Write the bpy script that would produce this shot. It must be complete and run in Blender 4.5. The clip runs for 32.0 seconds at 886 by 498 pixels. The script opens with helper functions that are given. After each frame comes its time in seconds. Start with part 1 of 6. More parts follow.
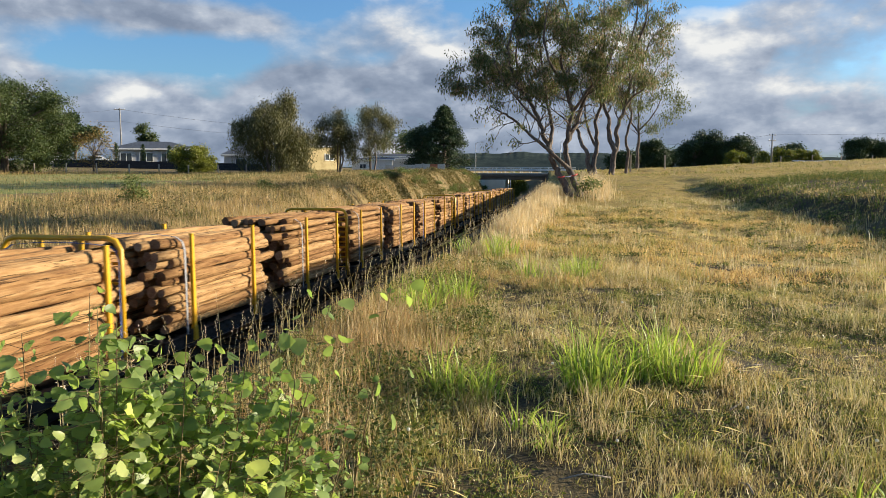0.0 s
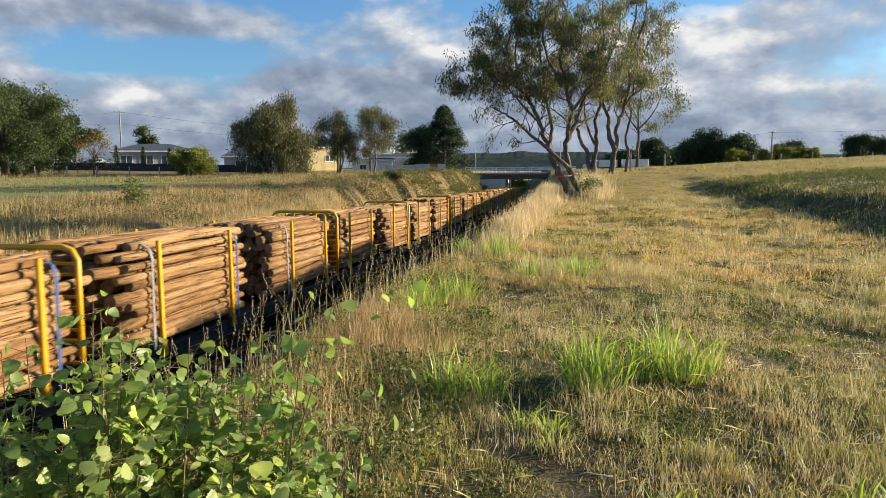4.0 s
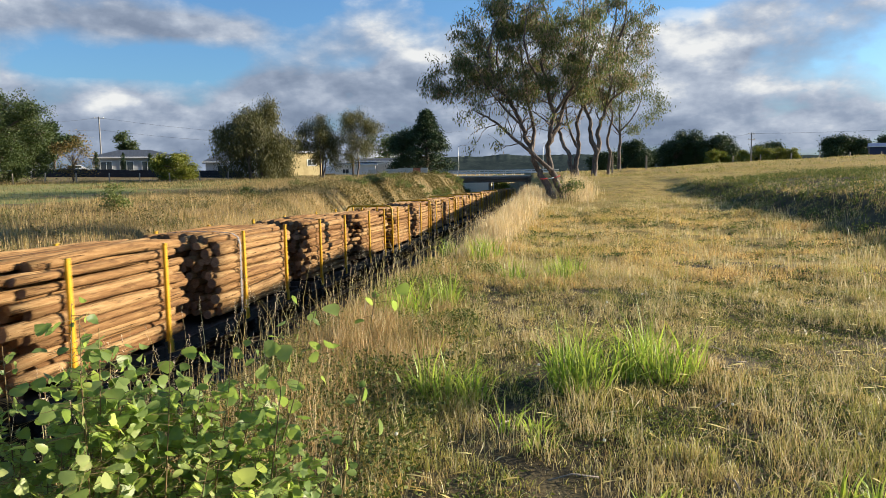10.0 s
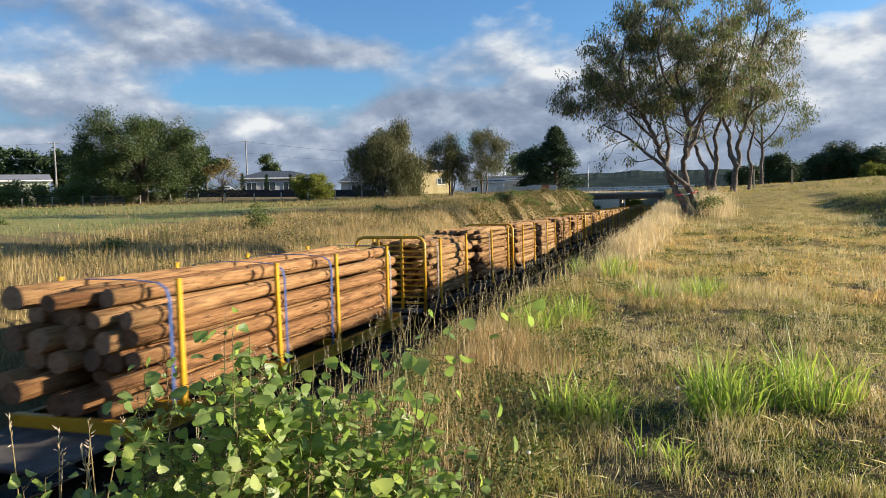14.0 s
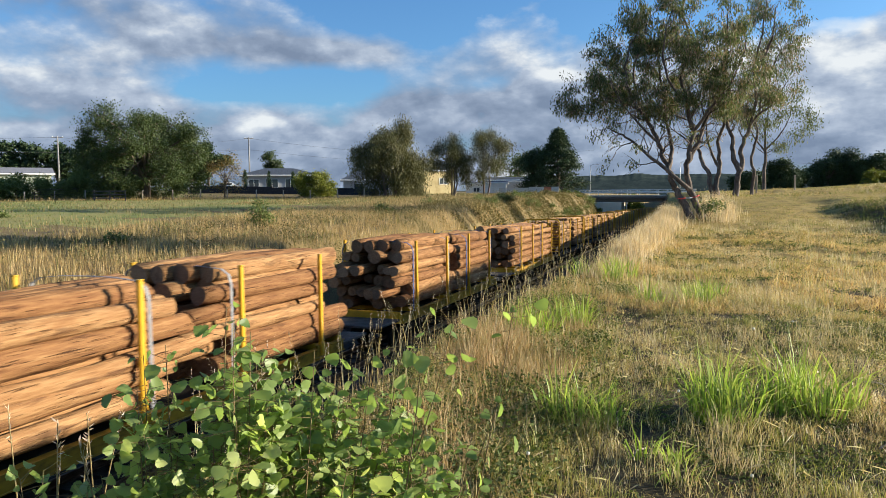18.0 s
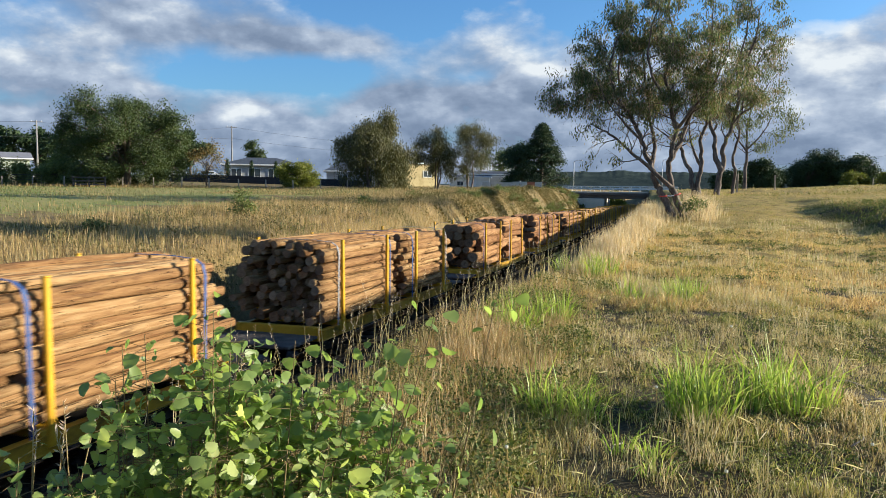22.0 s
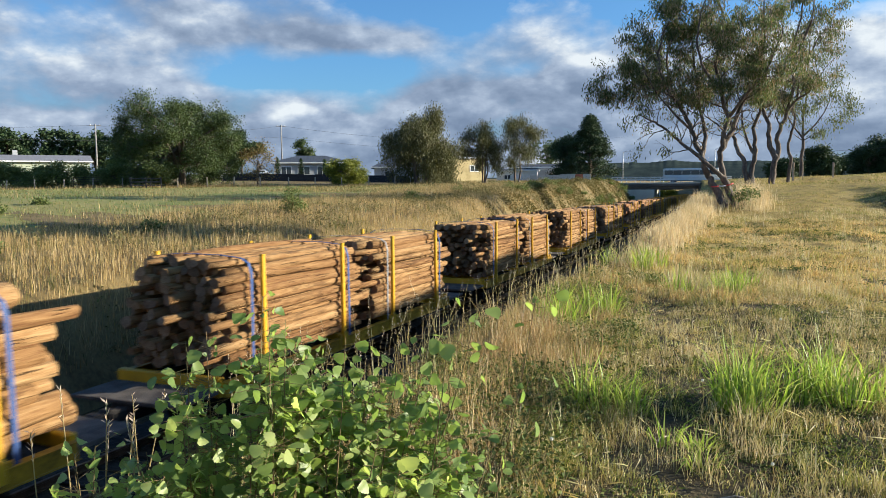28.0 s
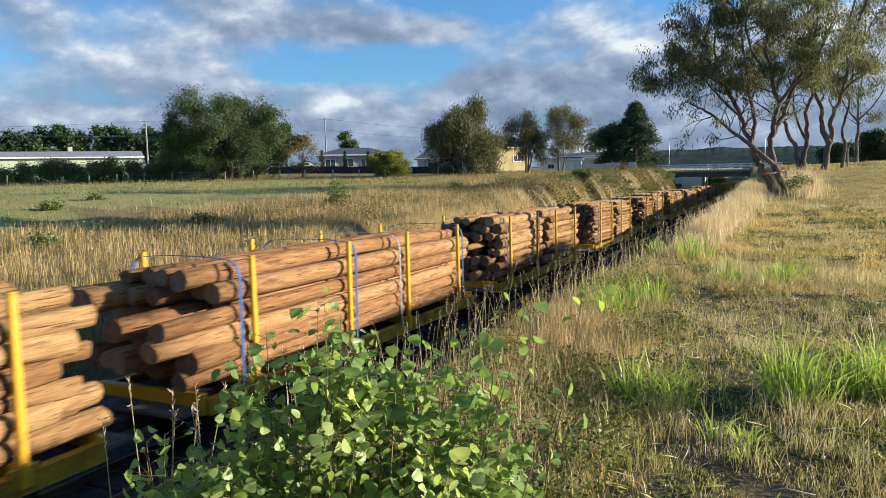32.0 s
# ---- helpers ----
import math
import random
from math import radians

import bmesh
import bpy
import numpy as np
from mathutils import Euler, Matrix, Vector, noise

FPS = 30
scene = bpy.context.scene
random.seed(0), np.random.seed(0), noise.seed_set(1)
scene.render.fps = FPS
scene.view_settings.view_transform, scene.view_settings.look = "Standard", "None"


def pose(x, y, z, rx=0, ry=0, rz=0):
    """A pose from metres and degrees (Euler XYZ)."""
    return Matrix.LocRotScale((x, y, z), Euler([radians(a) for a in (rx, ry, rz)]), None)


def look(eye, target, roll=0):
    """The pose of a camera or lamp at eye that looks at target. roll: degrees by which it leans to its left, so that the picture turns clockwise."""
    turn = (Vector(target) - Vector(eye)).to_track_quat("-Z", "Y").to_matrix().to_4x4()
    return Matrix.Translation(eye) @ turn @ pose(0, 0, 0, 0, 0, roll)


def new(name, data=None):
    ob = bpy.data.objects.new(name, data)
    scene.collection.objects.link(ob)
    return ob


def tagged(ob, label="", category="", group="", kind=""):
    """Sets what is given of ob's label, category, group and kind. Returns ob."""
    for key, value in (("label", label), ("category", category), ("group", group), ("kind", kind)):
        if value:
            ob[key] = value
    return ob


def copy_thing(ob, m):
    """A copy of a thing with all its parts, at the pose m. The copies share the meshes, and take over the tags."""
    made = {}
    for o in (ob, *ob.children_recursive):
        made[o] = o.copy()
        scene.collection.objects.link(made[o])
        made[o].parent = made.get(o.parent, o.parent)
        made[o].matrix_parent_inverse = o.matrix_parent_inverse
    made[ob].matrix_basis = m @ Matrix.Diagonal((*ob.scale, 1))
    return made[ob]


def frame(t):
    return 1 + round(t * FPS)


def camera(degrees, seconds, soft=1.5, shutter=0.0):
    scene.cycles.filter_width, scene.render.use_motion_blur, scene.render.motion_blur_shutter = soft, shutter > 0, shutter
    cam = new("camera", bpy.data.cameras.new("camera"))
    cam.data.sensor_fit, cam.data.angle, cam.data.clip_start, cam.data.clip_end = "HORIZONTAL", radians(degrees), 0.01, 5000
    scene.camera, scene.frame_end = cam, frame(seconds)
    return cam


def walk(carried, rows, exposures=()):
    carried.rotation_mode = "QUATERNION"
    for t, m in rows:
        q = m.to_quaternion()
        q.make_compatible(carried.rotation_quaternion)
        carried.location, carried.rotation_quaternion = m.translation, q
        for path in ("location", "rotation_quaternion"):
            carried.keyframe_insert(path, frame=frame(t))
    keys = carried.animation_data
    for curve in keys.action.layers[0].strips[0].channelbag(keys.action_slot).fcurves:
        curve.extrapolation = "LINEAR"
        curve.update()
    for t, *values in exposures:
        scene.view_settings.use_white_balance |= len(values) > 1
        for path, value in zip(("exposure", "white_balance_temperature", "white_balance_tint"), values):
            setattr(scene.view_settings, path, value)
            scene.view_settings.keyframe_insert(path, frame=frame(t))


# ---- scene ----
cam = camera(62.19, 32.0, soft=0.5, shutter=0.4)
PATH = [
    (0.0, 0.000, -0.002, 1.601, 84.030, -0.000, 9.375),
    (0.5, 0.000, -0.004, 1.601, 84.062, -0.094, 9.279),
    (1.0, -0.000, -0.007, 1.601, 84.087, -0.092, 9.325),
    (1.5, -0.002, -0.010, 1.600, 84.046, -0.069, 9.565),
    (2.0, -0.003, -0.012, 1.600, 84.014, -0.018, 9.846),
    (2.5, -0.003, -0.013, 1.601, 84.000, 0.115, 9.959),
    (3.0, -0.002, -0.013, 1.603, 84.000, 0.323, 9.887),
    (3.5, -0.000, -0.013, 1.605, 84.015, 0.416, 9.633),
    (5.5, 0.001, -0.015, 1.608, 84.076, 0.454, 8.833),
    (6.0, 0.002, -0.021, 1.611, 84.036, 0.547, 8.707),
    (6.5, 0.003, -0.027, 1.614, 84.016, 0.752, 8.674),
    (7.0, 0.004, -0.029, 1.614, 84.049, 0.973, 8.659),
    (7.5, 0.002, -0.025, 1.613, 84.083, 1.078, 8.568),
    (8.0, 0.001, -0.019, 1.610, 84.104, 1.149, 8.395),
    (8.5, 0.001, -0.012, 1.607, 84.129, 1.110, 8.159),
    (9.0, 0.002, -0.006, 1.603, 84.164, 1.016, 7.997),
    (9.5, 0.002, -0.003, 1.601, 84.224, 0.985, 7.974),
    (10.0, 0.001, -0.003, 1.600, 84.301, 0.928, 8.066),
    (10.5, -0.000, -0.005, 1.600, 84.378, 0.999, 8.278),
    (11.0, -0.001, -0.005, 1.599, 84.443, 0.996, 8.641),
    (11.5, -0.004, -0.002, 1.596, 84.522, 0.969, 9.257),
    (12.0, -0.010, 0.005, 1.593, 84.659, 1.033, 10.524),
    (12.5, -0.020, 0.011, 1.589, 84.927, 1.147, 12.409),
    (13.0, -0.028, 0.013, 1.588, 85.247, 1.257, 14.689),
    (13.5, -0.031, 0.011, 1.588, 85.588, 1.439, 16.666),
    (14.0, -0.032, 0.005, 1.590, 85.872, 1.409, 17.993),
    (14.5, -0.032, 0.002, 1.590, 86.001, 1.232, 18.447),
    (15.0, -0.036, 0.003, 1.589, 86.073, 0.879, 18.178),
    (15.5, -0.039, 0.009, 1.586, 86.103, 0.520, 17.693),
    (17.5, -0.042, 0.013, 1.584, 85.942, 0.530, 17.848),
    (18.0, -0.042, 0.014, 1.582, 85.875, 0.471, 18.153),
    (18.5, -0.041, 0.012, 1.581, 85.779, 0.284, 18.324),
    (19.0, -0.039, 0.010, 1.581, 85.742, 0.110, 18.315),
    (19.5, -0.037, 0.008, 1.581, 85.710, -0.022, 18.162),
    (20.0, -0.036, 0.007, 1.581, 85.706, -0.138, 17.904),
    (20.5, -0.036, 0.007, 1.581, 85.679, -0.281, 17.571),
    (21.0, -0.037, 0.008, 1.581, 85.568, -0.396, 17.268),
    (21.5, -0.039, 0.010, 1.582, 85.421, -0.579, 17.013),
    (22.0, -0.041, 0.009, 1.584, 85.345, -0.662, 16.866),
    (22.5, -0.041, 0.002, 1.586, 85.328, -0.739, 16.803),
    (23.0, -0.038, -0.008, 1.589, 85.417, -0.727, 16.808),
    (23.5, -0.031, -0.020, 1.592, 85.516, -0.607, 16.986),
    (24.0, -0.023, -0.032, 1.595, 85.599, -0.584, 17.407),
    (24.5, -0.016, -0.044, 1.600, 85.706, -0.440, 18.063),
    (25.0, -0.008, -0.056, 1.604, 85.813, -0.258, 18.847),
    (25.5, -0.000, -0.068, 1.608, 85.869, -0.085, 19.521),
    (27.5, 0.007, -0.077, 1.610, 85.084, 0.401, 20.338),
    (28.0, 0.012, -0.084, 1.610, 84.899, 0.447, 20.546),
    (28.5, 0.015, -0.091, 1.611, 84.729, 0.489, 20.977),
    (29.0, 0.017, -0.100, 1.614, 84.557, 0.566, 21.551),
    (29.5, 0.019, -0.113, 1.619, 84.412, 0.573, 22.191),
    (30.0, 0.021, -0.126, 1.624, 84.354, 0.713, 22.757),
    (30.5, 0.021, -0.138, 1.629, 84.382, 0.774, 23.178),
    (31.0, 0.021, -0.148, 1.633, 84.400, 0.925, 23.413),
    (31.5, 0.020, -0.155, 1.636, 84.337, 1.055, 23.618),
    (32.0, 0.020, -0.160, 1.639, 84.202, 1.198, 23.873),
]
walk(cam, [(t, pose(*p)) for t, *p in PATH], ((0, 1.13, 6450, 10), (10, 1.13, 6350, 10), (20, 1.13, 6000, 8), (32, 1.16, 5880, 7)))

# ---- light ----
SUN_EL, SUN_AZ = 15.8, 67.0          # azimuth from +y (along the track) towards +x
sun = new("sun", bpy.data.lights.new("sun", "SUN"))
sun.data.energy, sun.data.angle, sun.data.color = 5.0, radians(0.6), (1.0, 0.86, 0.65)
_s = Vector((math.sin(radians(SUN_AZ)) * math.cos(radians(SUN_EL)), math.cos(radians(SUN_AZ)) * math.cos(radians(SUN_EL)), math.sin(radians(SUN_EL))))
sun.matrix_world = look(_s * 50, (0, 0, 0))


class Nodes:
    """Small helper to lay out a node tree."""

    def __init__(self, tree):
        self.t = tree
        tree.nodes.clear()

    def add(self, kind, **props):
        n = self.t.nodes.new(kind)
        for k, v in props.items():
            if k == "operation":
                n.operation = v
            elif k == "blend":
                n.blend_type = v
            elif k == "data":
                n.data_type = v
            elif k == "sky":
                n.sky_type = v
            elif k == "dims":
                n.noise_dimensions = v
        return n

    def link(self, a, b):
        self.t.links.new(a, b)

    def put(self, socket, value):
        if isinstance(value, bpy.types.NodeSocket):
            self.t.links.new(value, socket)
        elif isinstance(value, tuple) and len(value) == 3 and socket.type == "RGBA":
            socket.default_value = (*value, 1)
        else:
            socket.default_value = value

    def math(self, op, a, b=0.0, clamp=False):
        n = self.add("ShaderNodeMath", operation=op)
        n.use_clamp = clamp
        self.put(n.inputs[0], a)
        self.put(n.inputs[1], b)
        return n.outputs[0]

    def mix(self, f, a, b, blend="MIX"):
        n = self.add("ShaderNodeMix", data="RGBA", blend=blend)
        self.put(n.inputs[0], f)
        self.put(n.inputs[6], a)
        self.put(n.inputs[7], b)
        return n.outputs[2]

    def noise(self, vec, scale, detail=4.0, rough=0.55, dims="3D"):
        n = self.add("ShaderNodeTexNoise", dims=dims)
        if vec is not None:
            self.put(n.inputs["Vector"], vec)
        n.inputs["Scale"].default_value = scale
        n.inputs["Detail"].default_value = detail
        n.inputs["Roughness"].default_value = rough
        return n.outputs[0]

    def ramp(self, f, stops):
        n = self.add("ShaderNodeValToRGB")
        self.put(n.inputs[0], f)
        e = n.color_ramp.elements
        while len(e) < len(stops):
            e.new(0.5)
        for el, (p, c) in zip(e, stops):
            el.position = p
            el.color = (*c, 1) if isinstance(c, tuple) else (c, c, c, 1)
        return n.outputs[0]

    def scaled(self, vec, s):
        n = self.add("ShaderNodeMapping")
        self.put(n.inputs["Vector"], vec)
        n.inputs["Scale"].default_value = s
        return n.outputs[0]


def make_world():
    w = bpy.data.worlds.new("sky")
    scene.world = w
    w.use_nodes = True
    N = Nodes(w.node_tree)
    tc = N.add("ShaderNodeTexCoord").outputs["Generated"]
    sep = N.add("ShaderNodeSeparateXYZ")
    N.link(tc, sep.inputs[0])
    x, y, z = sep.outputs
    az = N.math("MULTIPLY", N.math("ARCTAN2", x, y), 57.3)
    el = N.math("MULTIPLY", N.math("ARCSINE", z), 57.3)
    sky = N.add("ShaderNodeTexSky", sky="NISHITA")
    sky.sun_disc = False
    sky.sun_elevation, sky.sun_rotation = radians(SUN_EL), radians(SUN_AZ)
    blue = N.mix(1.0, sky.outputs[0], (0.075, 0.118, 0.168), "MULTIPLY")
    # a layer of broken cloud, drawn out along the horizon
    comb = N.add("ShaderNodeCombineXYZ")
    N.put(comb.inputs[0], N.math("MULTIPLY", az, 0.085))
    N.put(comb.inputs[1], N.math("MULTIPLY", el, 0.15))
    N.put(comb.inputs[2], 3.7)
    n1 = N.noise(comb.outputs[0], 1.25, 6, 0.52)
    n2 = N.noise(N.scaled(comb.outputs[0], (2.3, 2.2, 1)), 1.3, 7, 0.56)
    comb2 = N.add("ShaderNodeCombineXYZ")
    N.put(comb2.inputs[0], N.math("MULTIPLY", N.math("ADD", az, 0.5), 0.085))
    N.put(comb2.inputs[1], N.math("MULTIPLY", N.math("ADD", el, 0.8), 0.15))
    N.put(comb2.inputs[2], 3.7)
    n1up = N.noise(comb2.outputs[0], 1.25, 6, 0.52)
    dens = N.math("ADD", N.math("MULTIPLY", n1, 1.1), N.math("MULTIPLY", n2, 0.42))
    dens = N.math("ADD", dens, 0.05)
    # the cover opens overhead
    dens = N.math("SUBTRACT", dens, N.math("MULTIPLY", N.math("MAXIMUM", N.math("SUBTRACT", el, 14.0), 0.0), 0.024))

    def blob(a, e, wa, we, s, d):
        da = N.math("DIVIDE", N.math("SUBTRACT", az, a), wa)
        de = N.math("DIVIDE", N.math("SUBTRACT", el, e), we)
        q = N.math("ADD", N.math("MULTIPLY", da, da), N.math("MULTIPLY", de, de))
        return N.math("ADD", d, N.math("MULTIPLY", N.math("POWER", 2.718, N.math("MULTIPLY", q, -1.0)), s))

    for g in ((-27, 8.6, 8, 1.3, -0.26), (-35, 7.7, 4.5, 0.9, -0.26), (-18.3, 12.2, 2.6, 2.6, -0.28), (8, 12.6, 7, 1.2, -0.35), (-23, 13.4, 8, 1.5, -0.16), (-13, 17, 14, 4, -0.2), (-5, 12.5, 3.0, 2.0, -0.12),
              (-27.5, 10.9, 7.5, 1.1, 0.34), (-37, 11.4, 5, 1.7, 0.26), (-45, 11.5, 6, 3, 0.2), (-43, 7.6, 6, 2.2, 0.2), (12, 7.5, 9, 4, 0.3), (0, 5, 9, 4, 0.16), (-25, 3.0, 60, 2.6, 0.36),
              (-11.5, 11.5, 2.6, 3.5, 0.12), (-17, 6.6, 8, 1.6, 0.26), (-8.6, 7.6, 5, 1.6, 0.2), (-31.8, 5.7, 1.9, 1.1, 0.25)):
        dens = blob(*g, dens)
    mask = N.ramp(dens, ((0.70, 0.0), (0.83, 0.5), (1.0, 1.0)))
    # brightness: thin upper rims are white, thick bases grey-blue
    rim = N.math("ADD", N.math("MULTIPLY", N.math("SUBTRACT", n1, n1up), 3.4), 0.42)
    rim = N.math("ADD", rim, N.math("MULTIPLY", N.math("SUBTRACT", n2, 0.5), 1.1))
    for g in ((-32.0, 5.9, 1.2, 0.7, 0.6), (-25.5, 7.2, 1.6, 0.4, 0.42), (-14.8, 8.6, 2.0, 0.5, 0.5), (-8.8, 9.0, 1.8, 0.5, 0.5), (13, 10, 8, 2.2, 0.32), (9.5, 11.3, 3.0, 0.7, 0.4), (11, 6.5, 7, 2.0, 0.2), (4, 9.5, 3, 2, 0.25),
              (-11.5, 12, 3, 2.5, 0.2), (-44.5, 11.8, 2.2, 0.8, 0.35), (-39, 11.7, 1.6, 0.7, 0.32), (-45.6, 9.0, 4, 0.7, 0.25), (-19.6, 10.9, 1.6, 0.6, 0.3),
              (-20, 3.2, 30, 2.2, -0.16), (-28, 10.6, 5.5, 0.7, -0.2), (-41, 7.6, 6, 1.0, -0.12)):
        rim = blob(*g, rim)
    shade = N.ramp(rim, ((0.0, (0.20, 0.25, 0.34)), (0.35, (0.295, 0.35, 0.445)), (0.65, (0.45, 0.50, 0.58)), (1.0, (0.80, 0.80, 0.78))))
    col = N.mix(mask, blue, shade)
    bg = N.add("ShaderNodeBackground")
    N.link(col, bg.inputs[0])
    bg.inputs[1].default_value = 0.50
    out = N.add("ShaderNodeOutputWorld")
    N.link(bg.outputs[0], out.inputs[0])


make_world()


# ---- materials ----
def surface(name, colors, scale=3.0, rough=0.85, bump=0.0, metal=0.0, island=0.0, objrand=0.0, stretch=(1, 1, 1), fine=9.0, translucent=0.0, spec=0.3, coord="Object"):
    """Principled surface: a ramp of colours over two scales of noise, optional variation from piece to piece."""
    m = bpy.data.materials.new(name)
    m.use_nodes = True
    N = Nodes(m.node_tree)
    tc = N.add("ShaderNodeTexCoord").outputs[coord]
    v = N.scaled(tc, stretch)
    a = N.noise(v, scale, 5)
    b = N.noise(v, scale * fine, 3)
    f = N.math("ADD", N.math("MULTIPLY", a, 0.62), N.math("MULTIPLY", b, 0.38))
    f = N.math("ADD", N.math("MULTIPLY", N.math("SUBTRACT", f, 0.5), 2.0), 0.5)
    if island:
        r = N.add("ShaderNodeNewGeometry").outputs["Random Per Island"]
        f = N.math("ADD", N.math("MULTIPLY", f, 1 - island), N.math("MULTIPLY", r, island))
    if objrand:
        r = N.add("ShaderNodeObjectInfo").outputs["Random"]
        f = N.math("ADD", N.math("MULTIPLY", f, 1 - objrand), N.math("MULTIPLY", r, objrand))
    k = len(colors) - 1
    col = N.ramp(f, [(0.12 + 0.76 * i / max(k, 1), c) for i, c in enumerate(colors)])
    p = N.add("ShaderNodeBsdfPrincipled")
    N.link(col, p.inputs["Base Color"])
    p.inputs["Roughness"].default_value = rough
    p.inputs["Metallic"].default_value = metal
    p.inputs["Specular IOR Level"].default_value = spec
    if bump:
        bn = N.add("ShaderNodeBump")
        bn.inputs["Strength"].default_value = bump
        bn.inputs["Distance"].default_value = 0.02
        N.link(f, bn.inputs["Height"])
        N.link(bn.outputs[0], p.inputs["Normal"])
    out = N.add("ShaderNodeOutputMaterial")
    if translucent:
        tr = N.add("ShaderNodeBsdfTranslucent")
        N.link(N.mix(1.0, col, (1.0, 1.0, 0.62), "MULTIPLY"), tr.inputs[0])
        ms = N.add("ShaderNodeMixShader")
        ms.inputs[0].default_value = translucent
        N.link(p.outputs[0], ms.inputs[1])
        N.link(tr.outputs[0], ms.inputs[2])
        N.link(ms.outputs[0], out.inputs[0])
    else:
        N.link(p.outputs[0], out.inputs[0])
    return m


def log_material(name, wood, bark):
    """Peeled wood with long streaks, strips of bark left on it and dark splits."""
    m = bpy.data.materials.new(name)
    m.use_nodes = True
    N = Nodes(m.node_tree)
    tc = N.add("ShaderNodeTexCoord").outputs["Object"]
    r = N.add("ShaderNodeObjectInfo").outputs["Random"]
    shift = N.add("ShaderNodeCombineXYZ")
    N.put(shift.inputs[1], N.math("MULTIPLY", r, 37.0))
    add = N.add("ShaderNodeVectorMath")
    N.link(tc, add.inputs[0])
    N.link(shift.outputs[0], add.inputs[1])
    p = add.outputs[0]
    streak = N.noise(N.scaled(p, (9, 0.9, 9)), 2.0, 5, 0.6)
    tone = N.math("ADD", N.math("MULTIPLY", streak, 0.75), N.math("MULTIPLY", r, 0.25))
    col = N.ramp(tone, [(0.28 + 0.44 * i / (len(wood) - 1), c) for i, c in enumerate(wood)])
    strips = N.ramp(N.noise(N.scaled(p, (5, 0.7, 5)), 1.4, 6, 0.65), ((0.56, 0.0), (0.64, 1.0)))
    col = N.mix(N.math("MULTIPLY", strips, 0.6), col, bark)
    split = N.ramp(N.noise(N.scaled(p, (13, 0.5, 13)), 2.2, 4, 0.7), ((0.33, 1.0), (0.39, 0.0)))
    col = N.mix(N.math("MULTIPLY", split, 0.8), col, tuple(c * 0.5 for c in bark))
    s = N.add("ShaderNodeBsdfPrincipled")
    N.link(col, s.inputs["Base Color"])
    s.inputs["Roughness"].default_value = 0.85
    s.inputs["Specular IOR Level"].default_value = 0.2
    bn = N.add("ShaderNodeBump")
    bn.inputs["Strength"].default_value = 0.9
    bn.inputs["Distance"].default_value = 0.03
    N.link(N.math("SUBTRACT", N.math("ADD", streak, N.math("MULTIPLY", strips, 0.3)), split), bn.inputs["Height"])
    N.link(bn.outputs[0], s.inputs["Normal"])
    out = N.add("ShaderNodeOutputMaterial")
    N.link(s.outputs[0], out.inputs[0])
    return m


def grass_material(name, dry, green, patch=0.35, lo=0.42, hi=0.62, translucent=0.36, gloss=0.25):
    """Blades whose colour goes from dry to green in patches over the ground, and varies from blade to blade."""
    m = bpy.data.materials.new(name)
    m.use_nodes = True
    N = Nodes(m.node_tree)
    tc = N.add("ShaderNodeTexCoord").outputs["Object"]
    r = N.add("ShaderNodeNewGeometry").outputs["Random Per Island"]
    f = N.noise(N.scaled(tc, (1, 1, 0.05)), patch, 4, 0.6)
    f = N.math("ADD", f, N.math("MULTIPLY", N.math("SUBTRACT", r, 0.5), 0.3))
    f = N.ramp(f, ((lo, 0.0), (hi, 1.0)))
    d = N.ramp(N.math("FRACT", N.math("MULTIPLY", r, 7.3)), [(i / (len(dry) - 1), c) for i, c in enumerate(dry)])
    g = N.ramp(N.math("FRACT", N.math("MULTIPLY", r, 11.9)), [(i / (len(green) - 1), c) for i, c in enumerate(green)])
    col = N.mix(f, d, g)
    p = N.add("ShaderNodeBsdfPrincipled")
    N.link(col, p.inputs["Base Color"])
    p.inputs["Roughness"].default_value = 0.45
    p.inputs["Specular IOR Level"].default_value = gloss
    tr = N.add("ShaderNodeBsdfTranslucent")
    N.link(col, tr.inputs[0])
    ms = N.add("ShaderNodeMixShader")
    ms.inputs[0].default_value = translucent
    N.link(p.outputs[0], ms.inputs[1])
    N.link(tr.outputs[0], ms.inputs[2])
    out = N.add("ShaderNodeOutputMaterial")
    N.link(ms.outputs[0], out.inputs[0])
    return m


DRY = [(0.52, 0.36, 0.11), (0.76, 0.58, 0.24), (0.13, 0.085, 0.03), (0.84, 0.68, 0.36), (0.36, 0.22, 0.07)]
GRN = [(0.24, 0.27, 0.035), (0.44, 0.44, 0.07), (0.06, 0.078, 0.014), (0.56, 0.52, 0.13), (0.15, 0.18, 0.025)]
M_TURF = grass_material("turf_grass", DRY, GRN, 1.3, 0.39, 0.62, gloss=0.5)
M_MID = grass_material("field_grass_dry", [(0.72, 0.49, 0.15), (0.86, 0.65, 0.27), (0.46, 0.26, 0.09), (0.88, 0.71, 0.36)], [(0.30, 0.30, 0.05), (0.46, 0.43, 0.09), (0.10, 0.12, 0.022)], 0.55, 0.49, 0.69, gloss=0.12)
M_FAR = grass_material("crest_grass", [(0.46, 0.34, 0.13), (0.58, 0.45, 0.20), (0.30, 0.20, 0.075)], [(0.22, 0.22, 0.05), (0.32, 0.30, 0.08), (0.11, 0.12, 0.028)], 0.2, 0.42, 0.6, gloss=0.1)
